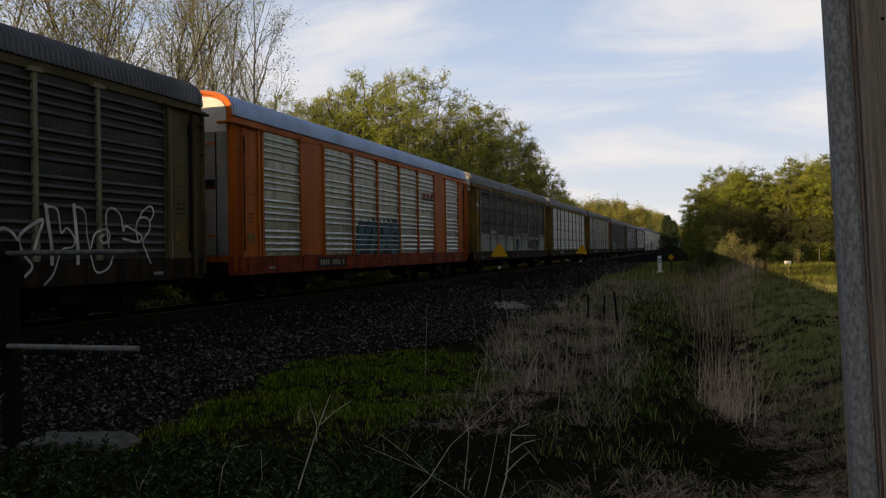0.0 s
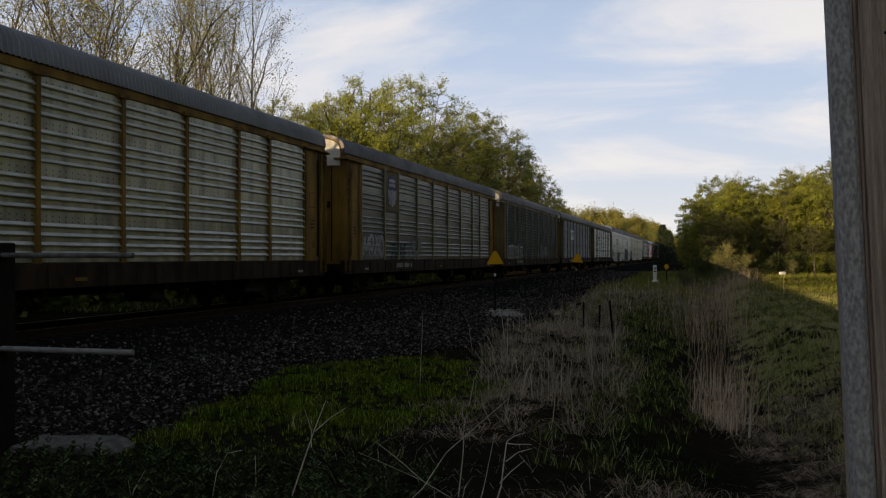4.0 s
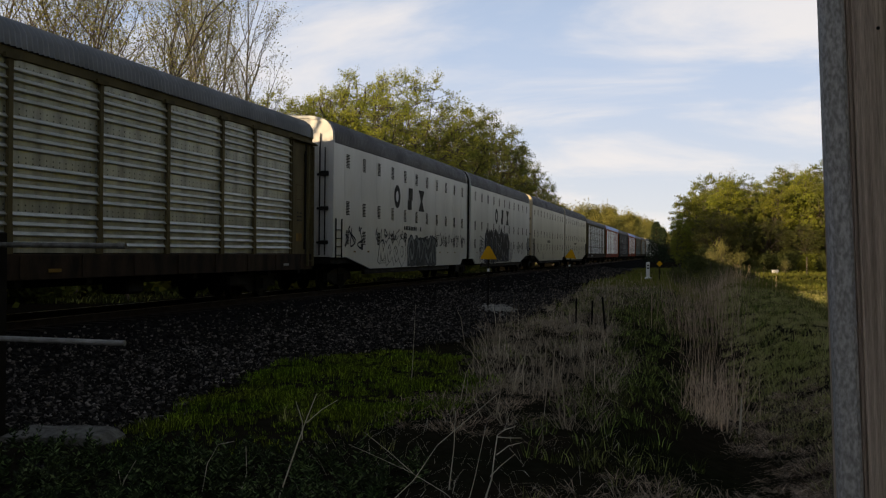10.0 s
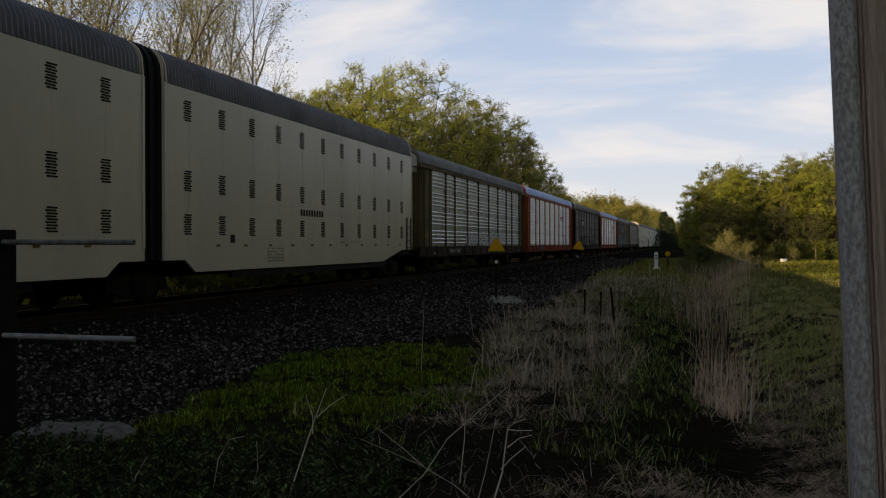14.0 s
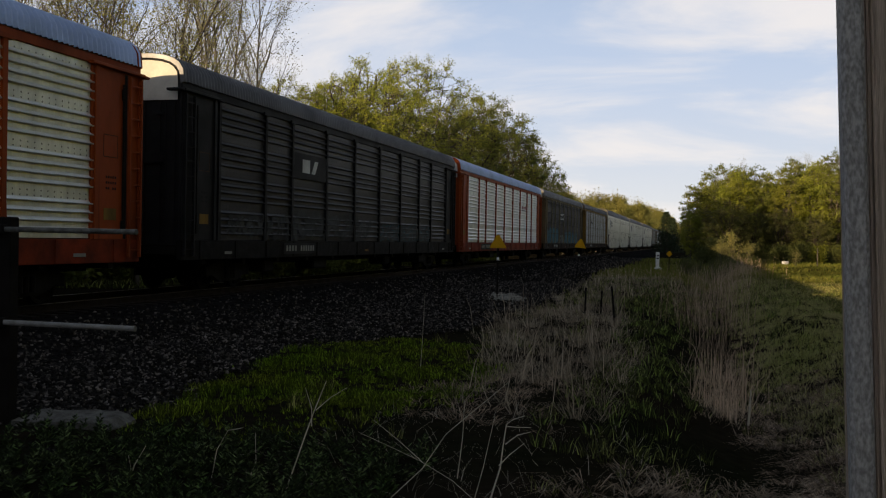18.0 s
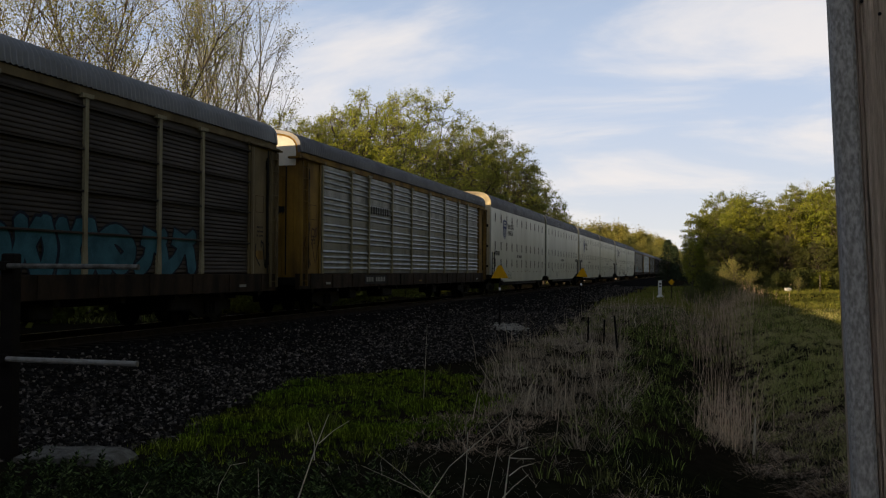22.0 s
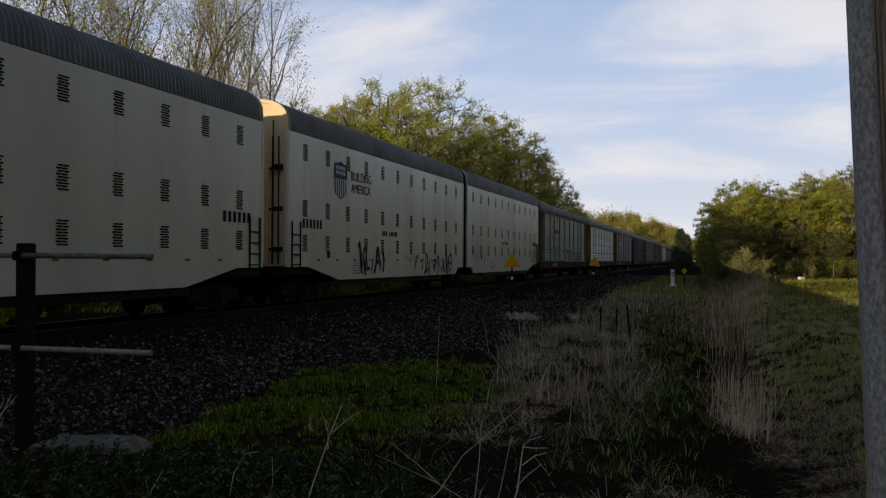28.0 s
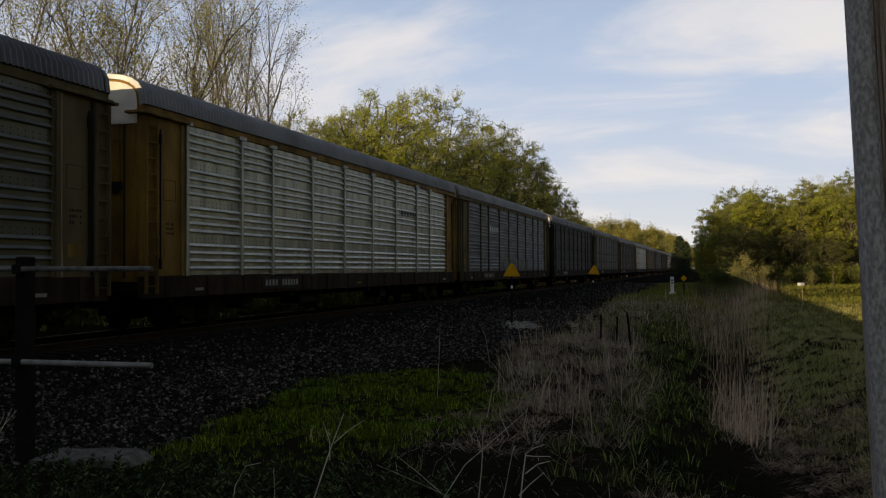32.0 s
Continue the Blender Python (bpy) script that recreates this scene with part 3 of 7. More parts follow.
def rib_mesh(width):
    """Four groups of four pressed ribs, steep below and sloping above."""
    key = round(width, 2)
    if key not in RIBBED:
        s = Shape()
        for q in range(4):
            for k in range(4):
                z, x = PAN0 + 0.13 + q * 0.90 + k * 0.185, HALF - 0.082
                s.strip([(x, z), (x + 0.052, z + 0.010), (x + 0.058, z + 0.028), (x, z + 0.092)], 0.03, width - 0.03)
        RIBBED[key] = s.mesh("ribs", M_RIB)
        s = Shape()
        n = max(int(width / 0.2), 3)
        for q in range(4):
            for k in range(n):
                for dz in (0.0, 0.1):
                    y, z, x = (k + 0.5) * width / n, PAN0 + 0.80 + q * 0.90 + dz, HALF - 0.0755
                    if z < PAN1 - 0.1:
                        s.poly([(x, y + 0.018 * math.cos(c), z + 0.018 * math.sin(c)) for c in (0, 1.05, 2.1, 3.14, 4.19, 5.24)])
        HOLED[key] = s.mesh("perforation", M_VENT)
    return RIBBED[key], HOLED[key]


# each sheet's ribs get the lighter colour that stands for sky light on top
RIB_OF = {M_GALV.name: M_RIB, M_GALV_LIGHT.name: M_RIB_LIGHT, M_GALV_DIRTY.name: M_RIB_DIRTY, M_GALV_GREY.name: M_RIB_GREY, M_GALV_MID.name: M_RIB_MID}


def roof_mesh(length, eave, top, rib=0.16, lean=0.0):
    """An arched roof with ribs pressed across it."""
    arc = []
    N = 12
    for k in range(N + 1):
        a = math.pi * k / N
        # flattened arch: steep haunches, nearly flat crown
        x = (HALF - 0.02) * math.copysign(abs(math.cos(a)) ** 0.62, math.cos(a))
        z = eave + (top - eave) * (math.sin(a) ** 0.62)
        arc.append((x, z))
    n = int(length / rib)
    V, F = [], []
    step = length / n
    yy, up = [], []
    for k in range(n):
        yy += [k * step, k * step + step * 0.3, k * step + step * 0.5, k * step + step * 0.8]
        up += [0.0, 0.036, 0.036, 0.0]
    yy.append(length)
    up.append(0.0)
    cx, cz = 0.0, eave - 0.8
    for y, u in zip(yy, up):
        for x, z in arc:
            d = math.hypot(x - cx, z - cz)
            V.append((x + (x - cx) / d * u, y, z + (z - cz) / d * u))
    m = len(arc)
    for a in range(len(yy) - 1):
        for b in range(m - 1):
            F.append((a * m + b, (a + 1) * m + b, (a + 1) * m + b + 1, a * m + b + 1))
    me = raw_mesh("roof", V, F, M_ROOF)
    return me


def arch_ring(eave, top, low, half):
    ring = [(half, low)]
    for k in range(13):
        a = math.pi * k / 12
        ring.append((half * math.copysign(abs(math.cos(a)) ** 0.62, math.cos(a)), eave + (top - eave) * (math.sin(a) ** 0.62)))
    ring.append((-half, low))
    return ring


ROOF_STD = roof_mesh(BODY, EAVE, 5.88)
ROOF_TALL = roof_mesh(20.75, 5.28, 6.22)
POST_MESH = Shape()
POST_MESH.prism([(-0.085, PAN0 - 0.02), (0.085, PAN0 - 0.02), (0.085, 1.62), (0.06, 2.0), (0.06, PAN1), (-0.06, PAN1), (-0.06, 2.0), (-0.085, 1.62)], 0, HALF - 0.1, HALF - 0.005)
POST_MESH.box(HALF - 0.1, -0.19, PAN1 - 0.03, HALF + 0.02, 0.19, PAN1 + 0.06)
POST_MESH = POST_MESH.mesh("post", M_TAN)
LADDER = Shape()
for yy in (0.0, 0.42):
    LADDER.box(HALF - 0.01, yy, 0.95, HALF + 0.06, yy + 0.045, 4.9)
for k in range(11):
    LADDER.box(HALF + 0.01, 0.02, 1.1 + k * 0.36, HALF + 0.04, 0.44, 1.13 + k * 0.36)
LADDER = LADDER.mesh("ladder", M_TAN)

# bogie: two side frames, bolster and two wheelsets
SIDE_FRAME = Shape()
for sx in (-1.0, 1.0):
    SIDE_FRAME.prism([(-1.25, 0.36), (-1.25, 0.62), (-0.55, 0.80), (0.55, 0.80), (1.25, 0.62), (1.25, 0.36), (0.95, 0.40), (0.50, 0.22), (-0.50, 0.22), (-0.95, 0.40)], 0, sx - 0.08, sx + 0.08)
    for k in (-0.18, 0.0, 0.18):
        SIDE_FRAME.tube([(sx * 1.12, k, 0.30), (sx * 1.12, k, 0.62)], 0.07, 8)
SIDE_FRAME.box(-1.1, -0.2, 0.5, 1.1, 0.2, 0.82)
SIDE_FRAME = SIDE_FRAME.mesh("truck", M_DARK_STEEL)
WHEEL_R = 0.457
WHEELSET = Shape()
for sx in (-0.755, 0.755):
    sg = math.copysign(1, sx)
    prof = [(sx - sg * 0.09, WHEEL_R + 0.03), (sx - sg * 0.055, WHEEL_R + 0.03), (sx - sg * 0.045, WHEEL_R), (sx + sg * 0.055, WHEEL_R - 0.005), (sx + sg * 0.055, WHEEL_R - 0.06), (sx + sg * 0.02, WHEEL_R - 0.10), (sx + sg * 0.01, 0.2), (sx + sg * 0.06, 0.16), (sx + sg * 0.06, 0.05)]
    n0, K = len(WHEELSET.v), 20
    for (px, pr) in prof:
        for k in range(K):
            a = 2 * math.pi * k / K
            WHEELSET.v.append((px, pr * math.cos(a), pr * math.sin(a)))
    for q in range(len(prof) - 1):
        for k in range(K):
            j = (k + 1) % K
            WHEELSET.f.append((n0 + q * K + k, n0 + q * K + j, n0 + (q + 1) * K + j, n0 + (q + 1) * K + k))
    for k in range(6):          # pressed ribs in the web show the turning
        a = 2 * math.pi * k / 6
        WHEELSET.tube([(sx + sg * 0.03, 0.15 * math.cos(a), 0.15 * math.sin(a)), (sx + sg * 0.03, 0.36 * math.cos(a), 0.36 * math.sin(a))], 0.022, 4)
WHEELSET.tube([(-1.05, 0, 0), (1.05, 0, 0)], 0.075, 10)
WHEELSET = WHEELSET.mesh("wheelset", M_DARK_STEEL)
COUPLER = Shape().box(-0.12, -0.62, 0.72, 0.12, 0.6, 0.98, 0.03).box(-0.17, -0.72, 0.68, 0.17, -0.42, 1.02, 0.04).mesh("coupler", M_DARK_STEEL)
FRAME_STD = Shape()
FRAME_STD.box(-0.35, 0.3, 0.62, 0.35, BODY - 0.3, 0.98).box(-1.4, 0.05, 0.98, 1.4, BODY - 0.05, 1.2)
for k in range(12):
    FRAME_STD.box(-1.42, 1.2 + k * 2.25, 0.72, 1.42, 1.38 + k * 2.25, 0.98)
for k, yy in enumerate((5.2, 9.0, 16.5, 21.5)):
    FRAME_STD.box(0.55, yy, 0.42, 1.25, yy + (1.2 if k % 2 else 0.7), 0.8, 0.05)
FRAME_STD = FRAME_STD.mesh("underframe", M_DARK_STEEL)
SILL_STD = Shape().box(HALF - 0.16, 0.0, SILL0, HALF - 0.02, BODY, SILL1, 0.012)
for k in range(14):
    SILL_STD.box(HALF - 0.02, 0.9 + k * 1.93, SILL0 + 0.03, HALF + 0.004, 1.02 + k * 1.93, SILL1 - 0.02)
SILL_STD = SILL_STD.mesh("side_sill", M_TAN)
CHORD_STD = Shape().box(HALF - 0.14, 0.0, PAN1 + 0.002, HALF - 0.04, BODY, EAVE, 0.012).mesh("top_chord", M_TAN)
FAR_STD = Shape().box(-HALF, 0.05, SILL0, -HALF + 0.12, BODY - 0.05, EAVE).mesh("far_wall", M_GALV_DIRTY)
DECK_STD = Shape().box(-HALF + 0.125, 0.1, 1.22, HALF - 0.17, BODY - 0.1, 1.34).box(-HALF + 0.125, 0.1, 3.1, HALF - 0.17, BODY - 0.1, 3.16).mesh("deck", M_DARK_STEEL)
CORNER = Shape().box(HALF - 0.1, 0.0, SILL1 + 0.002, HALF - 0.035, 1.80, PAN1, 0.01).mesh("corner_sheet", M_TAN)
CORNER_POST = Shape().box(HALF - 0.034, 0.02, SILL1 + 0.002, HALF + 0.005, 0.12, PAN1, 0.01).mesh("corner_post", M_TAN)
DOOR_EDGE = Shape().box(HALF - 0.034, 1.58, SILL1 + 0.002, HALF + 0.005, 1.72, PAN1, 0.01).mesh("door_edge", M_TAN)
CANOPY = Shape().box(HALF - 0.1, -0.02, PAN1 - 0.02, HALF + 0.07, 1.9, PAN1 + 0.05, 0.012).mesh("gutter", M_TAN)
CORNER_GAP = Shape().box(HALF - 0.0345, 0.53, SILL1 + 0.01, HALF - 0.031, 0.63, PAN1 - 0.05).mesh("corner_gap", M_BLACK)
DOOR_ROD = Shape().tube([(HALF - 0.01, 0.70, 1.5), (HALF - 0.01, 0.70, 4.7)], 0.018, 6).box(HALF - 0.034, 0.66, 1.5, HALF + 0.01, 0.74, 1.75, 0.008).box(HALF - 0.034, 0.66, 4.35, HALF + 0.01, 0.74, 4.6, 0.008).mesh("door_rod", M_DARK_STEEL)
END_PLATE = Shape().box(0.36, 0.0, 3.2, 0.98, 0.011, 3.46, 0.003).mesh("end_plate", M_BLACK)
CANOPY_END = Shape().box(HALF - 0.35, -0.22, PAN1 - 0.03, HALF + 0.06, -0.025, PAN1 + 0.03, 0.01).mesh("canopy_end", M_TAN)
NOTICE_FRAME = Shape()
for a, b, c, d in ((0.86, 1.38, 3.55, 3.565), (0.86, 1.38, 3.085, 3.1), (0.86, 0.875, 3.1, 3.55), (1.365, 1.38, 3.1, 3.55)):
    NOTICE_FRAME.box(HALF - 0.0345, a, c, HALF - 0.031, b, d)
NOTICE_FRAME = NOTICE_FRAME.mesh("notice_frame", M_RUST)


def end_mesh(eave, top, low, half):
    """An end wall: a folded pair of doors with vertical creases under the arch of the roof."""
    s = Shape()
    s.prism(arch_ring(eave, top, low, half - 0.05), 1, 0.06, 0.14)
    for x in (-1.25, -0.85, -0.42, 0.0, 0.42, 0.85, 1.25):
        s.box(x - 0.025, 0.03, low + 0.05, x + 0.025, 0.06, eave - 0.05)
    for x in (-0.85, 0.0, 0.85):
        for z in (1.9, 3.2, 4.4):
            s.box(x - 0.14, 0.0, z, x + 0.14, 0.03, z + 0.06)
    return s.mesh("end_door", M_TAN)


GAP_STD = Shape().box(-0.018, 0.012, 1.3, 0.018, 0.03, 4.72).mesh("door_gap", M_BLACK)
GAP_TALL = Shape().box(-0.018, 0.012, 1.3, 0.018, 0.03, 5.6).mesh("door_gap", M_BLACK)
HINGE = Shape().box(1.06, -0.05, -0.07, 1.36, 0.0, 0.07, 0.012).box(1.0, -0.07, -0.04, 1.1, 0.0, 0.04, 0.01).mesh("hinge", M_BLACK)


def arch_rim(eave, top, half):
    s = Shape()
    outer = arch_ring(eave, top, eave - 0.25, half)[1:-1]
    inner = arch_ring(eave - 0.05, top - 0.1, eave - 0.25, half - 0.1)[1:-1]
    n = len(outer)
    for y in (0.0, 0.16):
        s.v += [(a, y, b) for a, b in outer] + [(a, y, b) for a, b in inner]
    m = 2 * n
    for k in range(n - 1):
        s.f += [(k, k + 1, m + k + 1, m + k), (n + k + 1, n + k, m + n + k, m + n + k + 1), (k + 1, k, n + k, n + k + 1), (m + k, m + k + 1, m + n + k + 1, m + n + k)]
    return s.mesh("roof_rim", M_TAN)


END_STD, RIM_STD = end_mesh(EAVE, 5.84, 1.22, HALF), arch_rim(EAVE, 5.90, HALF + 0.0)
END_TALL, RIM_TALL = end_mesh(5.28, 6.18, 1.25, HALF), arch_rim(5.28, 6.25, HALF + 0.0)
TOP_PATCH = Shape().prism([(x, z) for x, z in arch_ring(EAVE, 5.74, 4.75, HALF - 0.18)], 1, 0.022, 0.03).mesh("white_top_sheet", M_END_WHITE)
WHEELS = []           # every wheelset, with its place in the bogie


def bogies(car, places):
    for yb in places:
        tr = part("truck", SIDE_FRAME, car, at=pose(0, yb, 0))
        for ya in (-0.89, 0.89):
            WHEELS.append((part("wheelset", WHEELSET, tr, at=pose(0, ya, WHEEL_R)), ya))


def autorack(label, frame_mat, panel_mat, roof_mat, kind="bands", end_mat=None, rim_mat=None, posts=True, solid=(), white_top=True, post_mat=None, corner_mat=None):
    """A fully enclosed car-carrying wagon. solid: indices of bays closed by a plain painted sheet."""
    car = thing("autorack", label, "railway wagon", "wagons of the train")
    part("underframe", FRAME_STD, car)
    part("side_sill", SILL_STD, car, M_ORANGE_SILL if frame_mat in (M_ORANGE, M_ORANGE_RED) else M_DARK_STEEL if frame_mat == M_BLACK else M_SILL)
    part("top_chord", CHORD_STD, car, frame_mat)
    part("far_wall", FAR_STD, car)
    part("deck", DECK_STD, car)
    part("roof", ROOF_STD, car, roof_mat)
    for k in range(len(EDGES) - 1):
        w = EDGES[k + 1] - EDGES[k]
        if k in solid:
            part("plain_sheet", Shape().box(HALF - 0.1, 0, PAN0, HALF - 0.045, w, PAN1, 0.01), car, frame_mat, at=pose(0, EDGES[k], 0))
        else:
            pn = part("panel", panel_mesh(kind, w), car, panel_mat, at=pose(0, EDGES[k], 0))
            if kind == "courses":
                gp, cl = course_meshes(w)
                part("joint", gp, pn)
                tagged(part("clips", cl, pn, None, "small bright clips"), kind="stuff")
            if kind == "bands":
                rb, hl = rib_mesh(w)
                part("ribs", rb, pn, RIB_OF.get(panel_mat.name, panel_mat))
                tagged(part("perforation", hl, pn), kind="stuff")
    for k, e in enumerate(EDGES):
        if posts or k in (0, len(EDGES) - 1):
            part("post", POST_MESH, car, post_mat or frame_mat, at=pose(0, e, 0))
    for a, b in ((pose(0, 0, 0), pose(0, 0.05, 0)), (pose(0, BODY, 0) @ Matrix.Diagonal((1, -1, 1, 1)), pose(0, BODY - 0.52, 0))):
        part("corner_sheet", CORNER, car, corner_mat or frame_mat, at=a)
        part("corner_post", CORNER_POST, car, corner_mat or frame_mat, at=a)
        part("door_edge", DOOR_EDGE, car, corner_mat or frame_mat, at=a)
        part("gutter", CANOPY, car, frame_mat, at=a)
        part("notice_frame", NOTICE_FRAME, car, at=a)
        part("corner_gap", CORNER_GAP, car, at=a)
        part("door_rod", DOOR_ROD, car, at=a)
        part("end_plate", END_PLATE, car, at=a)
        part("canopy_end", CANOPY_END, car, frame_mat, at=a)
        part("ladder", LADDER, car, frame_mat, at=b)
        part("end_door", END_STD, car, end_mat or frame_mat, at=a)
        part("roof_rim", RIM_STD, car, rim_mat or (frame_mat if frame_mat in (M_ORANGE, M_ORANGE_RED) else roof_mat), at=a)
        if white_top:
            part("white_top_sheet", TOP_PATCH, car, at=a)
        for gx in (-0.55, 0.30, 1.02):
            part("door_gap", GAP_STD, car, at=a @ pose(gx, 0, 0))
        part("coupler", COUPLER, car, at=a)
    bogies(car, (3.3, BODY - 3.3))
    return car


# articulated tall cars: two smooth-sided units
UNIT = 20.75
GAPU = 0.85
VENTS = [1.25 + 1.81 * k for k in range(11)]
VENT_Z = (1.95, 3.02, 4.74)


def smooth_wall(cut0, cut1):
    """A flat side, 8 cm thick, whose lower edge rises over the bogies; with faint upright seams."""
    s = Shape()
    e = 5.28
    ends = [(2.6, 1.22) if c > 1.2 else (0.5, 1.08) for c in (cut0, cut1)]
    t = [(0.0, ends[0][1]), (cut0, ends[0][1]), (cut0 + ends[0][0], 0.77), (UNIT - cut1 - ends[1][0], 0.77), (UNIT - cut1, ends[1][1]), (UNIT, ends[1][1])]
    ring = t + [(UNIT, e), (0.0, e)]
    n = len(s.v)
    for x in (HALF - 0.08, HALF):
        s.v += [(x, y, z) for y, z in ring]
    k = len(ring)
    for i in range(k):
        j = (i + 1) % k
        s.f.append((n + i, n + j, n + k + j, n + k + i))
    for b in (0, k):
        s.f.append(tuple(n + b + i for i in range(k)))
    return s.mesh("side_wall", M_WHITE)


WALL_A, WALL_B = smooth_wall(1.5, 1.0), smooth_wall(1.0, 1.5)
SEAM = Shape().box(HALF + 0.0005, -0.010, 1.42, HALF + 0.003, 0.010, 5.22).mesh("seam", M_WHITE)
EDGE_STRIP = Shape().box(HALF + 0.0005, 0, 1.37, HALF + 0.02, 0.1, 5.27, 0.004).mesh("edge_strip", M_WHITE)
VENT = Shape()
for k in range(9):                 # staggered rows of slots
    zz, yy = -0.232 + k * 0.058, 0.022 * (-1) ** k
    for q in (-0.105, 0.07):
        VENT.box(HALF + 0.001, q + yy - 0.072, zz - 0.019, HALF + 0.007, q + yy + 0.088, zz + 0.019)
VENT = VENT.mesh("vent", M_VENT)
FAR_TALL = Shape().box(-HALF, 0.05, 0.9, -HALF + 0.08, UNIT - 0.05, 5.28).mesh("far_wall", M_WHITE)
FRAME_TALL = Shape().box(-0.35, 0.2, 0.62, 0.35, UNIT - 0.2, 1.0).box(-1.42, 0.05, 1.0, 1.42, UNIT - 0.05, 1.2).mesh("underframe", M_DARK_STEEL)
SILL_TALL = Shape().box(HALF - 0.2, 3.6, 0.56, HALF - 0.06, UNIT - 3.8, 0.74, 0.01).mesh("lower_sill", M_DARK_STEEL)
BELLOWS = Shape()
for k in range(5):
    BELLOWS.prism(arch_ring(5.2, 6.28 - 0.06 * (k % 2), 1.1, HALF - 0.06 - 0.05 * (k % 2)), 1, UNIT + k * GAPU / 5, UNIT + (k + 1) * GAPU / 5)
BELLOWS = BELLOWS.mesh("bellows", M_RUBBER)
STEP = Shape().tube([(HALF + 0.03, 0, 1.2), (HALF + 0.03, 0, 2.6)], 0.026, 6).mesh("ladder", M_BLACK)
RUNG = Shape().tube([(HALF + 0.03, 0.0, 0), (HALF + 0.03, 0.6, 0)], 0.02, 6).mesh("rung", M_BLACK)
UPRIGHT = Shape()
for x in (1.05, 1.25):
    UPRIGHT.tube([(x, -0.08, 1.3), (x, -0.08, 5.1)], 0.025, 6)
for z in (1.7, 2.9, 4.1):
    UPRIGHT.box(0.95, -0.1, z, 1.35, 0.02, z + 0.08)
UPRIGHT = UPRIGHT.mesh("door_rod", M_BLACK)


def tall_car(label, wall_mat, roof_mat=None, k=1.0, end_mat=None, slip=(0.0, 0.0)):
    """Two smooth-sided units on three bogies, joined by a black bellows. k: length against the usual build."""
    car = thing("articulated_autorack", label, "railway wagon", "wagons of the train")
    long = Matrix.Diagonal((1, k, 1, 1))
    for u in range(2):
        at = pose(0, u * (UNIT + GAPU) * k, 0) @ long
        part("side_wall", WALL_B if u else WALL_A, car, wall_mat, at=at)
        part("far_wall", FAR_TALL, car, wall_mat, at=at)
        part("underframe", FRAME_TALL, car, at=at)
        part("lower_sill", SILL_TALL, car, at=at)
        part("roof", ROOF_TALL, car, roof_mat or M_ROOF_DARK, at=at)
        for q in range(1, 12):
            part("seam", SEAM, car, wall_mat, at=at @ pose(0, 0.34 + 1.81 * q - 1.0, 0))
        for e in (0, UNIT - 0.1):
            part("edge_strip", EDGE_STRIP, car, wall_mat, at=at @ pose(0, e, 0))
        for y in VENTS:
            for z in VENT_Z:
                part("vent", VENT, car, at=at @ pose(0, y + slip[u], z))
        for m in (at, at @ pose(0, UNIT, 0) @ Matrix.Diagonal((1, -1, 1, 1))):
            part("end_door", END_TALL, car, end_mat or wall_mat, at=m)
            part("roof_rim", RIM_TALL, car, end_mat or wall_mat, at=m)
    full = (2 * UNIT + GAPU) * k
    part("bellows", BELLOWS, car, at=long)
    for m in (pose(0, 0, 0), pose(0, full, 0) @ Matrix.Diagonal((1, -1, 1, 1))):
        ld = part("ladder", STEP, car, at=m @ pose(0, 0.25, 0))
        part("upright", STEP, ld, at=pose(0, 0.6, 0))
        for q in range(4):
            part("rung", RUNG, ld, at=pose(0, 0, 1.3 + q * 0.3))
        part("door_rod", UPRIGHT, car, at=m)
        for gx in (-0.55, 0.30, 1.02):
            part("door_gap", GAP_TALL, car, at=m @ pose(gx, 0, 0))
        for z in (1.75, 2.95, 4.2):
            part("hinge", HINGE, car, at=m @ pose(0, 0, z))
        part("coupler", COUPLER, car, at=m)
    bogies(car, (1.9, (UNIT + GAPU / 2) * k, full - 1.9))
    return car


TRAIN = []             # (wagon, distance of its leading end along the line at 0 s)
STD, TALL = 28.55, 43.95


def hook(car, start):
    TRAIN.append((car, start))
    car.matrix_basis = pose(XC, start, RAIL)
    return car


def far_cars(first, count, start):
    """Wagons that stay far off or have passed: the same build in the usual paints."""
    kinds = [("yellow", M_YELLOW, M_GALV_DIRTY, M_ROOF), ("tan", M_TAN, M_GALV_DIRTY, M_ROOF_DARK), ("olive", M_OLIVE, M_GALV_BROWN, M_ROOF_DARK), ("yellow", M_YELLOW, M_GALV, M_ROOF)]
    for k in range(count):
        nm, a, b, c = kinds[(first + k) % 4]
        hook(autorack("%s-framed enclosed car carrier with weathered steel panels on the track" % nm, a, b, c), start + k * STD)


P = {1: 23.66, 2: 52.23, 3: 80.6, 4: 109.4, 5: 138.5, 6: 167.45, 7: 195.97, 8: 224.8, 9: 269.62, 10: 312.75, 11: 340.8, 12: 369.6, 13: 397.75, 14: 426.25, 15: 454.95, 16: 483.45, 17: 527.22, 18: 571.2, 19: 614.6, 20: 642.82, 21: 670.6, 22: 699.6}
far_cars(0, 4, P[1] - 5 * STD)
C = {}
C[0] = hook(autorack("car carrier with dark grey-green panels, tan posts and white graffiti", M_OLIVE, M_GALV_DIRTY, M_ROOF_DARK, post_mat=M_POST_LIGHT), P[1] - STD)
C[1] = hook(autorack("bright orange car carrier with silver corrugated panels", M_ORANGE, M_GALV, M_ROOF_BLUE, solid=(1, 7)), P[1])
part("end_panel", Shape().box(0.42, 0.018, 1.4, 1.36, 0.026, 4.745), C[1], M_GALV, "grey sheet on the end door")
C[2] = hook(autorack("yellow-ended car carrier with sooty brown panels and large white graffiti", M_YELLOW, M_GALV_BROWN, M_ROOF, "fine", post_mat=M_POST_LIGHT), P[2])
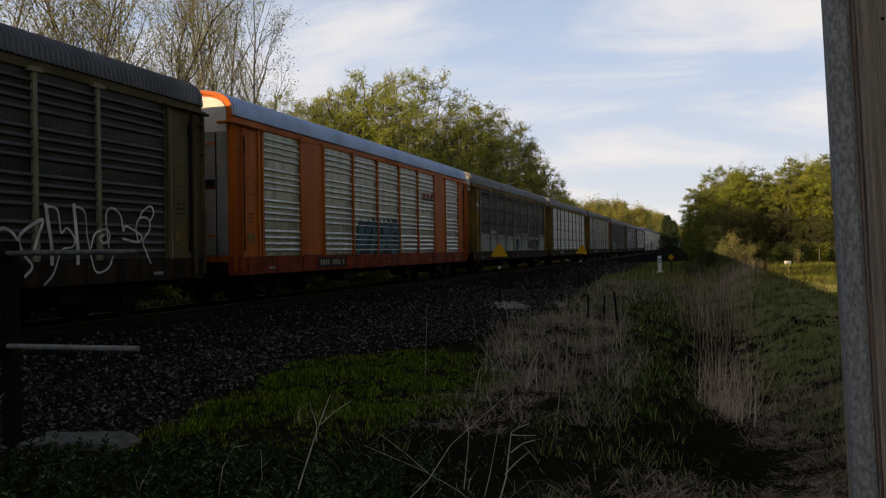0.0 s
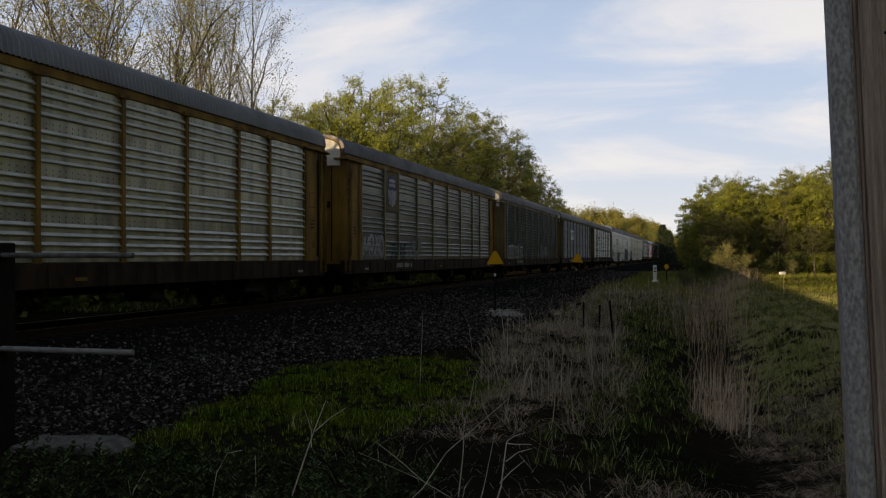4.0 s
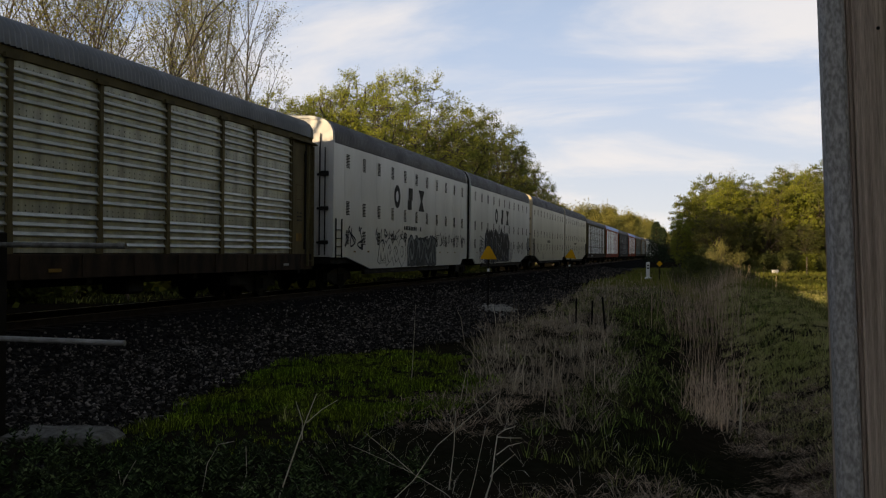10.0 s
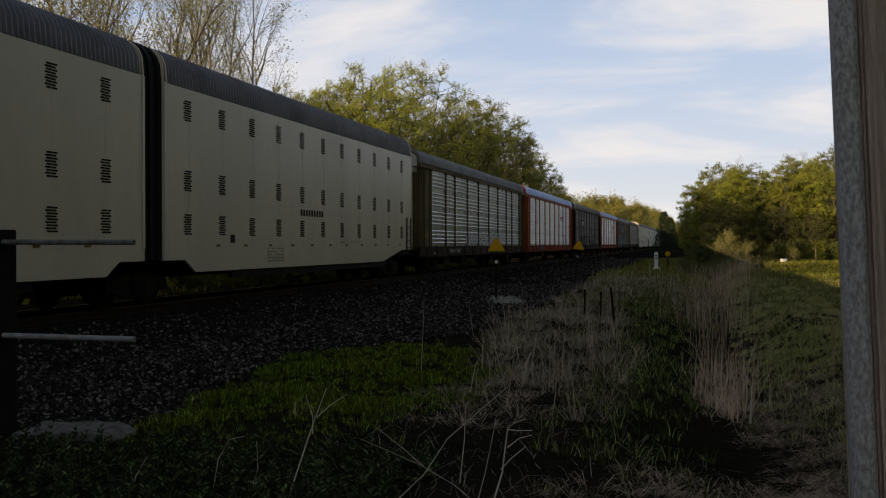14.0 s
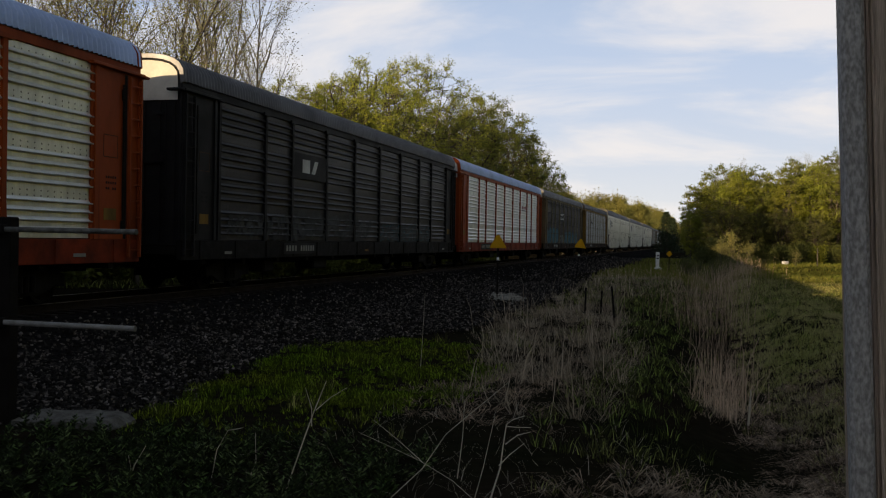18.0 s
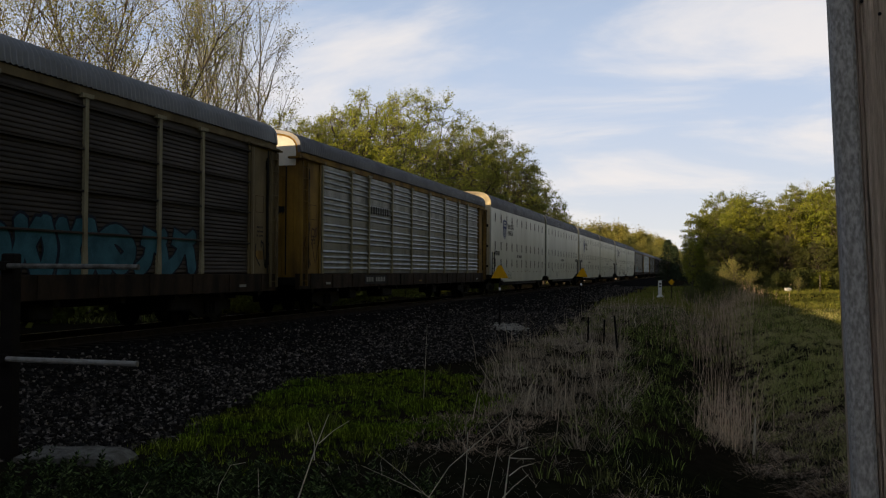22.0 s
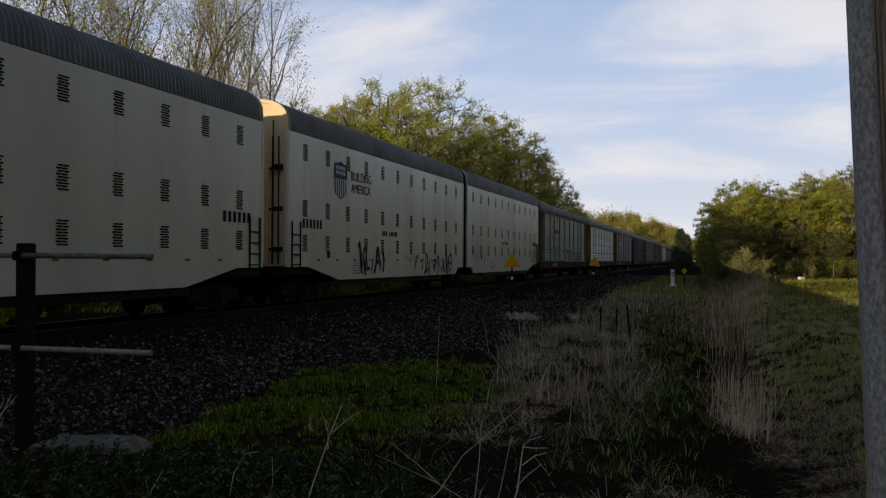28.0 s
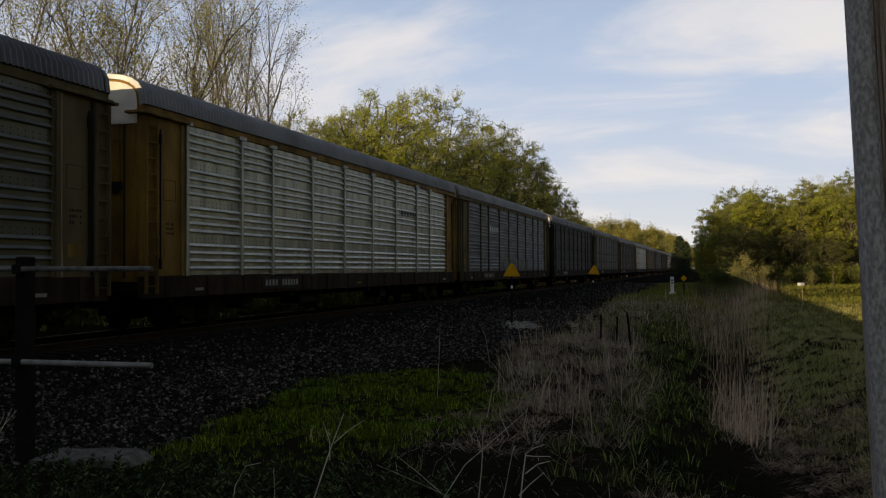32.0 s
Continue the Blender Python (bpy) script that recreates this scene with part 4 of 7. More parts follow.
C[3] = hook(autorack("yellow-framed car carrier with silver corrugated panels", M_YELLOW, M_GALV, M_ROOF), P[3])
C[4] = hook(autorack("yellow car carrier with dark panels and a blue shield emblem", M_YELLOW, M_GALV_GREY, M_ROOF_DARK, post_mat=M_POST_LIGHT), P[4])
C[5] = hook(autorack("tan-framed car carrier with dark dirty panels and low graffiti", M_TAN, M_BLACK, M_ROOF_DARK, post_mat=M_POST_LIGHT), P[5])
C[6] = hook(autorack("olive-framed car carrier with blue-grey finely ribbed panels and an emblem plate", M_OLIVE, M_GALV_BLUE, M_ROOF, "courses"), P[6])
C[7] = hook(autorack("olive-yellow car carrier with silver corrugated panels", M_OLIVE, M_GALV, M_ROOF), P[7])
C[8] = hook(tall_car("white articulated car carrier with dark lettering shapes and graffiti", M_WHITE_COOL, k=1.02, slip=(0.25, 0.08)), P[8])
C[9] = hook(tall_car("cream-white articulated car carrier with rows of louvred vents", M_CREAM, k=0.985, end_mat=M_END_CREAM, slip=(-0.1, -0.14)), P[9])
C[10] = hook(autorack("olive-framed car carrier with silver panels and low graffiti", M_OLIVE, M_GALV, M_ROOF), P[10])
C[11] = hook(autorack("orange-framed car carrier with bright silver panels", M_ORANGE_RED, M_GALV_LIGHT, M_ROOF_BLUE), P[11])
C[12] = hook(autorack("black car carrier with black panels and a white emblem", M_BLACK, M_BLACK_PANEL, M_ROOF_DARK), P[12])
C[13] = hook(autorack("orange-framed car carrier with shiny silver panels", M_ORANGE_RED, M_GALV_LIGHT, M_ROOF_BLUE), P[13])
C[14] = hook(autorack("tan-framed car carrier with dark brown panels and blue graffiti", M_TAN, M_GALV_BROWN, M_ROOF, "fine", post_mat=M_POST_LIGHT), P[14])
C[15] = hook(autorack("yellow-tan car carrier with grey corrugated panels", M_YELLOW, M_GALV_MID, M_ROOF_DARK, post_mat=M_POST_LIGHT), P[15])
for k in (16, 17, 18):
    C[k] = hook(tall_car("white articulated car carrier with a blue shield emblem and vents", M_WHITE, end_mat=M_END_CREAM), P[k])
C[19] = hook(autorack("olive-framed car carrier with dark grey panels and pale graffiti", M_OLIVE, M_GALV_GREY, M_ROOF_DARK, post_mat=M_POST_LIGHT), P[19])
C[20] = hook(autorack("yellow-ended car carrier with silver corrugated panels", M_YELLOW, M_GALV, M_ROOF, post_mat=M_GALV), P[20])
C[21] = hook(autorack("olive car carrier with dark blue-grey panels", M_OLIVE, M_GALV_BLUE, M_ROOF), P[21])
C[22] = hook(autorack("black-framed car carrier with dark panels", M_BLACK, M_GALV_BROWN, M_ROOF_DARK), P[22])
far_cars(1, 15, P[22] + STD)


# ---- trees ----
def tubes(segs, sides):
    """Tapered prisms for an array of (p0, p1, r0, r1)."""
    a, b = segs[:, 0:3], segs[:, 3:6]
    d = b - a
    d /= np.linalg.norm(d, axis=1, keepdims=True) + 1e-9
    ref = np.where(np.abs(d[:, 2:3]) > 0.9, np.array([[1.0, 0, 0]]), np.array([[0, 0, 1.0]]))
    u = np.cross(d, ref)
    u /= np.linalg.norm(u, axis=1, keepdims=True) + 1e-9
    w = np.cross(d, u)
    ang = np.arange(sides) * 2 * np.pi / sides
    ring = u[:, None, :] * np.cos(ang)[None, :, None] + w[:, None, :] * np.sin(ang)[None, :, None]
    v = np.concatenate([a[:, None, :] + ring * segs[:, 6][:, None, None], b[:, None, :] + ring * segs[:, 7][:, None, None]], 1)
    n = len(segs)
    k = np.arange(sides)
    j = (k + 1) % sides
    f = np.stack([k, j, sides + j, sides + k], -1)[None] + (np.arange(n) * 2 * sides)[:, None, None]
    return v.reshape(-1, 3), f.reshape(-1, 4)


def blades(pos, dirs, length, width, rng):
    """Small bent leaves: diamonds of four corners at pos, along dirs."""
    n = len(pos)
    d = dirs / (np.linalg.norm(dirs, axis=1, keepdims=True) + 1e-9)
    s = np.cross(d, rng.normal(size=(n, 3)))
    s /= np.linalg.norm(s, axis=1, keepdims=True) + 1e-9
    up = np.cross(d, s)
    L, W = length[:, None], width[:, None]
    v = np.stack([pos, pos + d * L * 0.45 + s * W * 0.5 + up * L * 0.08, pos + d * L, pos + d * L * 0.5 - s * W * 0.5 + up * L * 0.08], 1)
    f = np.arange(n * 4).reshape(-1, 4)
    return v.reshape(-1, 3), f


def grow(rng, height, trunk_r, fork, spread, levels, up, lean=0.05, first=0.3, wander=0.12, ratio=0.62, kids=(5, 4, 4, 3), bole=0.72):
    """Grows limbs by repeated branching; returns limb segments and the twigs' ends."""
    segs, tips = [], []

    def limb(p, d, length, r, level):
        n = 6 if level == 0 else 4 if level < 3 else 3
        pts = [p]
        step = length / n
        r_end = r * (0.35 if level == 0 else 0.3)
        here, way = p.copy(), d.copy()
        for k in range(n):
            way = way + rng.normal(size=3) * wander * (0.6 if level == 0 else 1.3)
            way[2] += up * (0.35 if level else 0.2)
            way /= np.linalg.norm(way)
            nxt = here + way * step
            ra, rb = r + (r_end - r) * k / n, r + (r_end - r) * (k + 1) / n
            segs.append((*here, *nxt, ra, rb))
            here = nxt
            pts.append(here)
        if level >= levels:
            for k in range(1, len(pts)):
                tips.append((*pts[k], *way))
            return
        count = kids[min(level, len(kids) - 1)]
        if level == 0:
            count = fork
        lo = first if level == 0 else 0.25
        for q in range(count):
            t = lo + (1 - lo) * (q + rng.uniform(0.1, 0.9)) / count
            k = min(int(t * n), n - 1)
            at = pts[k] + (pts[k + 1] - pts[k]) * (t * n - k)
            a = rng.uniform(0, 2 * np.pi) if level else q * 2.4 + rng.uniform(-0.5, 0.5)
            side = np.array([math.cos(a), math.sin(a), 0.0])
            if level:
                side = rng.normal(size=3)
                side -= way * side.dot(way)
                side /= np.linalg.norm(side)
            base = pts[k + 1] - pts[k]
            base /= np.linalg.norm(base)
            dd = base * (1 - spread) + side * spread + np.array([0, 0, up * 0.5])
            dd /= np.linalg.norm(dd)
            ln = length * ratio * (1.15 - 0.55 * t if level == 0 else 1.0) * rng.uniform(0.75, 1.2)
            rr = (r + (r_end - r) * t) * 0.62
            limb(at, dd, ln, max(rr, 0.0045), level + 1)
        limb(pts[-1], way, length * ratio * 0.6, r_end, min(level + 1, levels) if level else 2 if levels > 1 else 1)

    limb(np.array([0, 0, -0.2]), np.array([lean, 0, 1.0]), height * bole, trunk_r, 0)
    return np.array(segs), np.array(tips)


def tree_meshes(seed, bark, leaf, height, trunk_r, fork=9, spread=0.6, levels=3, up=0.1, per_tip=6, leaf_size=0.14, scatter=0.3, droop=0.0, kids=(5, 4, 4, 3), first=0.3, wander=0.12, ratio=0.62, sides=5, bole=0.72):
    rng = np.random.default_rng(seed)
    segs, tips = grow(rng, height, trunk_r, fork, spread, levels, up, rng.uniform(-0.06, 0.06), first, wander, ratio, kids, bole)
    k = height / (tips[:, 2].max() + 1e-6)
    segs[:, :8] *= k
    tips[:, :3] *= k
    v, f = tubes(segs, sides)
    limb = raw_mesh("limbs", v, f, bark, True)
    n = len(tips) * per_tip
    base = np.repeat(tips, per_tip, 0)
    pos = base[:, :3] + rng.normal(size=(n, 3)) * scatter
    d = base[:, 3:] * 0.4 + rng.normal(size=(n, 3)) + np.array([0, 0, -droop])
    L = leaf_size * rng.uniform(0.6, 1.5, n)
    lv, lf = blades(pos, d, L, L * rng.uniform(0.5, 0.9, n), rng)
    return limb, raw_mesh("leaves", lv, lf, leaf)


def crown_tree(seed, bark, leaf, height, radius, base, trunk_r, limbs=10, clumps=150, twigs=9, per_twig=8, leaf_size=0.13, reach=0.85, loose=0.09, flat=1.0, hollow=0.42):
    """A trunk, curved limbs and twigs that fill a lumpy domed crown, with leaves along the twigs."""
    rng = np.random.default_rng(seed)
    mid = np.array([0, 0, base + (height - base) * 0.45])
    half = np.array([radius, radius, (height - base) * 0.60])
    lump = rng.normal(size=(9, 3))
    lump /= np.linalg.norm(lump, axis=1, keepdims=True)
    swell = rng.uniform(-0.16, 0.2, 9)
    segs, axes = [], []

    def bow(a, b, c, n, r0, r1):
        q = np.linspace(0, 1, n + 1)[:, None]
        pts = a * (1 - q) ** 2 + 2 * b * q * (1 - q) + c * q ** 2
        pts[1:-1] += rng.normal(size=(n - 1, 3)) * np.linalg.norm(c - a) * 0.03
        for k in range(n):
            segs.append((*pts[k], *pts[k + 1], r0 + (r1 - r0) * k / n, r0 + (r1 - r0) * (k + 1) / n))
        return pts

    top = np.array([*rng.normal(size=2) * radius * 0.12, height * 0.72])
    stem = bow(np.array([0, 0, -0.3]), np.array([*rng.normal(size=2) * 0.2, height * 0.4]), top, 8, trunk_r, trunk_r * 0.25)
    axes += [p for p in stem[4:]]
    for k in range(limbs):
        a = k * 2.4 + rng.uniform(-0.4, 0.4)
        e = rng.uniform(0.1, 1.35)
        end = mid + half * 0.76 * np.array([math.cos(a) * math.cos(e), math.sin(a) * math.cos(e), math.sin(e)])
        root = stem[2 + k % 4]
        bend = root * 0.55 + end * 0.45 + np.array([math.cos(a), math.sin(a), 0.0]) * radius * 0.12 + np.array([0, 0, height * 0.03])
        pts = bow(root, bend, end, 6, trunk_r * rng.uniform(0.3, 0.5), trunk_r * 0.10)
        axes += [p for p in pts[2:]]
    axes = np.array(axes)
    lp, ld = [], []
    for k in range(clumps):
        d = rng.normal(size=3)
        d[2] = d[2] * 0.9 + 0.15
        d /= np.linalg.norm(d)
        r = (hollow + (1 - hollow) * rng.uniform() ** 0.6) * (1 + (np.clip(lump @ d - 0.55, 0, 1) / 0.45 * swell).sum())
        c = mid + half * d * r * 0.92
        near = axes[np.argsort(np.linalg.norm(axes - c, axis=1) + 0.5 * np.clip(axes[:, 2] - c[2], 0, 9))[rng.integers(0, 3)]]
        bow(near, (near + c) / 2 + np.array([0, 0, -0.06 * np.linalg.norm(c - near)]), c, 3, trunk_r * 0.085, 0.012)
        out = (c - mid) / half
        for q in range(twigs):
            w = out * 0.7 + rng.normal(size=3) * 0.75 + np.array([0, 0, 0.15])
            w[2] *= flat
            w /= np.linalg.norm(w)
            ln = reach * rng.uniform(0.5, 1.3)
            e = c + w * ln
            segs.append((*c, *e, 0.011, 0.004))
            s = rng.uniform(0.25, 1.08, per_twig)
            lp.append(c + w * ln * s[:, None] + rng.normal(size=(per_twig, 3)) * loose)
            ld.append(np.repeat(w[None], per_twig, 0))
    v, f = tubes(np.array(segs), 4)
    lp, ld = np.concatenate(lp), np.concatenate(ld)
    n = len(lp)
    L = leaf_size * rng.uniform(0.6, 1.5, n)
    lv, lf = blades(lp, ld * 0.5 + rng.normal(size=(n, 3)), L, L * rng.uniform(0.5, 0.9, n), rng)
    return raw_mesh("limbs", v, f, bark, True), raw_mesh("leaves", lv, lf, leaf)


def spruce(seed, height, radius):
    """A dark conifer: a straight stem with whorls of drooping sprays that shorten to a point."""
    rng = np.random.default_rng(seed)
    segs, lp, ld = [(0, 0, -0.3, 0, 0, height * 0.97, 0.16, 0.02)], [], []
    for k in range(34):
        z = height * (0.06 + 0.92 * k / 34)
        r = radius * (1 - z / height) ** 0.85 + 0.12
        for q in range(9):
            a = q * 0.7 + k * 1.1 + rng.uniform(-0.2, 0.2)
            end = np.array([math.cos(a) * r, math.sin(a) * r, z - 0.28 * r]) * (1, 1, 1) + rng.normal(size=3) * 0.06
            segs.append((0, 0, z, *end, 0.025, 0.006))
            t = rng.uniform(0.2, 1.05, 12)[:, None]
            lp.append(np.array([0, 0, z]) * (1 - t) + end * t)
            ld.append(np.repeat((end - np.array([0, 0, z]))[None], 12, 0) / r + rng.normal(size=(12, 3)) * 0.7)
    v, f = tubes(np.array(segs, float), 5)
    lp, ld = np.concatenate(lp), np.concatenate(ld)
    L = rng.uniform(0.25, 0.5, len(lp))
    lv, lf = blades(lp, ld, L, L * 0.35, rng)
    return raw_mesh("limbs", v, f, M_BARK_DARK, True), raw_mesh("leaves", lv, lf, M_CONIFER)


def plant_tree(name, label, meshes, x, y, turn=0.0, size=1.0, group="", wide=1.0, leaf=None):
    t = thing(name, label, "tree", group, at=Matrix.Translation((x, y, float(ground_z(x, y)) - 0.1)) @ pose(0, 0, 0, 0, 0, turn))
    part("trunk", meshes[0], t, at=Matrix.Diagonal((size * wide, size * wide, size, 1)))
    part("crown", meshes[1], t, leaf, at=Matrix.Diagonal((size * wide, size * wide, size, 1)))
    return t


BIRCH = [tree_meshes(20 + k, M_BARK_PALE, M_LEAF_BUD, 15.0, 0.085, 24, 0.40, 3, 0.22, 3, 0.055, 0.16, 0.1, (5, 4, 4, 3), 0.16, 0.10, 0.36) for k in range(2)]
ASPEN = [tree_meshes(30 + k, M_BARK, M_LEAF_BUD, 16.0, 0.085, 24, 0.46, 3, 0.2, 4, 0.065, 0.25, 0.1, (5, 4, 4, 3), 0.18, 0.12, 0.40) for k in range(2)]
OAK = [crown_tree(43 + k, M_BARK_OAK, M_LEAF_OAK, 17.0, 5.9, 3.0, 0.30, 18, 400, 9, 12, 0.10, 0.75, 0.09, 0.9, 0.52) for k in range(2)]
ELM = [crown_tree(50 + k, M_BARK_DARK, M_LEAF_DARK, 18.0, 5.4, 2.5, 0.30, 16, 360, 9, 12, 0.12, 0.75, 0.12, 0.7, 0.5) for k in range(2)]
WOOD = [crown_tree(60 + k, M_BARK, M_LEAF_LIME, 13.0, 2.9, 1.9, 0.17, 18, 250, 9, 9, 0.14, 0.62, 0.09, 0.4, 0.45) for k in range(3)]
FARTREE = [tree_meshes(70 + k, M_BARK, M_LEAF_FAR, 13.0, 0.25, 14, 0.55, 3, 0.12, 9, 0.30, 0.45, 0.1, (4, 4, 3, 3), 0.08, 0.12, 0.5) for k in range(2)]
BUSH = [tree_meshes(80 + k, M_BARK_DARK, m, 3.0, 0.05, 12, 0.7, 2, 0.1, 22, 0.2, 0.4, 0.0, (5, 4, 3), 0.05, 0.15, 0.6) for k, m in enumerate((M_LEAF_DARK, M_LEAF_LIME))]
SHRUB = [tree_meshes(85 + k, M_BARK, M_LEAF_BUD, 3.0, 0.025, 16, 0.4, 2, 0.22, 5, 0.07, 0.12, 0.0, (4, 4, 3), 0.04, 0.14, 0.6) for k in range(2)]
BACKTREE = [tree_meshes(90 + k, M_BARK_DARK, M_LEAF_LIME, 16.0, 0.30, 14, 0.62, 2, 0.06, 16, 0.8, 0.9, 0.15, (6, 4, 3), 0.10, 0.12, 0.5, sides=4, bole=0.6) for k in range(2)]
G_L, G_R, G_F = "bare trees across the track", "woods at the field", "distant trees along the line"
for k, (x, y, s) in enumerate([(-26.1, 48.0, 1.33), (-25.1, 48.6, 1.25), (-24.5, 48.2, 1.18), (-27.0, 50.5, 1.38), (-25.3, 46.0, 1.2), (-28.2, 49.0, 1.3)]):
    plant_tree("birch", "slender pale-barked birch with bare spring twigs behind the train", BIRCH[k % 2], x, y, 70 * k, s, G_L)
for k, (x, y, s) in enumerate([(-22.5, 32.0, 1.05), (-25.5, 30.5, 1.1), (-24.5, 34.5, 1.1), (-21.5, 34.0, 0.95), (-26, 26, 1.15), (-22, 24, 1.1), (-32, 30, 1.2), (-23.6, 37, 1.05), (-26.5, 40, 1.1)]):
    plant_tree("aspen", "tall thin tree with yellowish opening buds behind the train", ASPEN[k % 2], x, y, 50 * k + 20, s, G_L)
for k, (x, y, h, w) in enumerate([(-26.6, 74.5, 17.2, 1.05), (-27.5, 90.0, 19.8, 1.0), (-25.5, 59.5, 11.4, 0.9), (-31.0, 71.0, 14.5, 1.1), (-30.5, 82.0, 15.0, 1.1), (-29.6, 76.0, 15.8, 0.95)]):
    plant_tree("oak", "spreading oak with thin yellow-green spring leaves", OAK[k % 2], x, y, 80 * k + 10, h / 17.0, G_L, w)
for k, (x, y, h, w) in enumerate([(-25.0, 102, 18.2, 1.0), (-25.0, 115, 20.2, 1.0), (-25.5, 128, 19.6, 1.0), (-25.0, 141, 17.6, 1.0), (-24.0, 152, 15.4, 1.0), (-22.0, 160, 11.8, 1.0), (-30, 122, 19, 1.1), (-29, 98, 17, 1.1)]):
    plant_tree("elm", "dense dark-green tree beside the railway line", ELM[k % 2], x, y, 65 * k, h / 18.0, G_L, w)
rng = np.random.default_rng(5)
for k in range(46):
    y = 172 + k * 9 + k * k * 0.32 + rng.uniform(-4, 4)
    x = -21.0 - rng.uniform(0, 7)
    h = float(np.interp(y, [170, 220, 290, 450, 880, 1270], [12, 13.5, 17, 20.5, 27, 24])) * rng.uniform(0.88, 1.02)
    plant_tree("young_tree", "distant tree in hazy yellow-green leaf", FARTREE[k % 2], x, y, rng.uniform(0, 360), h / 13.0, G_F)
for k in range(24):
    y = 300 + k * 22 + rng.uniform(-4, 4)
    plant_tree("young_tree", "distant tree in hazy yellow-green leaf", FARTREE[k % 2], -5.5 + rng.uniform(0, 14), y, rng.uniform(0, 360), rng.uniform(0.7, 0.9) * (1 + k * 0.04), G_F)
for k in range(16):
    plant_tree("young_tree", "hazy tree at the far end of the line", FARTREE[k % 2], -62 + k * 5.2 + rng.uniform(-2, 2), 1320 + rng.uniform(-25, 60), rng.uniform(0, 360), rng.uniform(1.75, 2.15), G_F, 1.3)
SPRUCE = spruce(97, 10.0, 2.3)
for k, (x, y, h) in enumerate([(-7.0, 222, 9.6), (-6.0, 236, 8.6)]):
    plant_tree("spruce", "dark pointed conifer beside the line", SPRUCE, x, y, 120 * k, h / 10.0, G_F, 1.3)
# edge of the woods: lime, yellow and deep green crowns, some still bare
EDGE = [(-0.9, 127, 7.4), (0.1, 131, 11.2), (2.2, 136, 12.0), (4.4, 131, 12.4), (5.4, 139, 13.4), (7.2, 132, 11.6), (9.0, 138, 12.2), (10.9, 131, 11.8), (12.2, 138, 13.0), (14.0, 132, 12.8), (15.4, 139, 14.2), (17.2, 131, 13.6), (19.2, 137, 14.8), (1.4, 144, 11.0), (3.6, 147, 12.8), (6.6, 146, 12.0), (9.8, 147, 12.4), (12.8, 146, 13.2), (16.4, 147, 14.6), (20.4, 132, 14.0)]
for k, (x, y, h) in enumerate(EDGE):
    plant_tree("maple", ("leafy yellow-green tree at the edge of the woods", "leafy lime-green tree at the edge of the woods", "deep green tree at the edge of the woods")[k % 3], WOOD[k % 3], x, y, 75 * k, h / 13.0, G_R, 1.0, (M_LEAF_OAK, M_LEAF_LIME, M_LEAF_DARK)[k % 3])
for k, (x, y, h) in enumerate([(3.9, 140, 14.2), (9.6, 141, 13.4), (15.0, 142, 15.2), (17.5, 140, 14.6)]):
    plant_tree("aspen", "thin pale tree top just coming into leaf in the woods", ASPEN[k % 2], x, y, 50 * k, h / 16.0, G_R)
for k in range(30):
    y = 124 + rng.uniform(0, 45)
    x = 20.0 + k * 1.2 + rng.uniform(-1.2, 1.2)
    plant_tree("maple", "leafy lime-green tree at the edge of the woods", WOOD[k % 3], x, y, rng.uniform(0, 360), rng.uniform(0.9, 1.1), G_R)
# two bushes in three take the leaf colour with the woods' shade in it
for k in range(34):
    y = 118 + rng.uniform(0, 10)
    x = 1.0 + k * 1.3 + rng.uniform(-1.0, 1.0)
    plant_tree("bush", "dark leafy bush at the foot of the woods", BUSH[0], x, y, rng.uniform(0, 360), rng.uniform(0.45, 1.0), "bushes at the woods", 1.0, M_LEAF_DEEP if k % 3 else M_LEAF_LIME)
# low trees whose shade is put into the leaf colour
for k, (x, y, h) in enumerate([(3.6, 124, 7.6), (6.4, 126, 6.4), (9.6, 127, 6.8), (14.0, 127, 6.2)]):
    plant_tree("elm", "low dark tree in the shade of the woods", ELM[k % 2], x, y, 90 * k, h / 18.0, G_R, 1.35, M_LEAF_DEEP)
for k, (x, y, h) in enumerate([(3.4, 100, 3.4), (2.2, 96, 2.6), (4.6, 99, 2.4), (8.9, 97, 1.9)]):
    plant_tree("shrub", "thin pale shrub just coming into leaf", SHRUB[k % 2], x, y, 70 * k, h / 3.0, "pale shrubs by the ditch")
for k in range(46):
    y = 62 + rng.uniform(0, 36)
    x = -1.2 + (y - 60) * 0.02 + rng.uniform(0, 5.5)
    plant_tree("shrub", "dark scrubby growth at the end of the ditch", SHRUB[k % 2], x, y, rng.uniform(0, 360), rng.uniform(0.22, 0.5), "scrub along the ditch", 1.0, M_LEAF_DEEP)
for k in range(44):
    y = 172 + k * 6.5 + rng.uniform(-4, 4)
    plant_tree("maple", "leafy tree deeper in the woods", BACKTREE[k % 2], 9 + rng.uniform(0, 14), y, rng.uniform(0, 360), rng.uniform(0.5, 0.68), G_R)
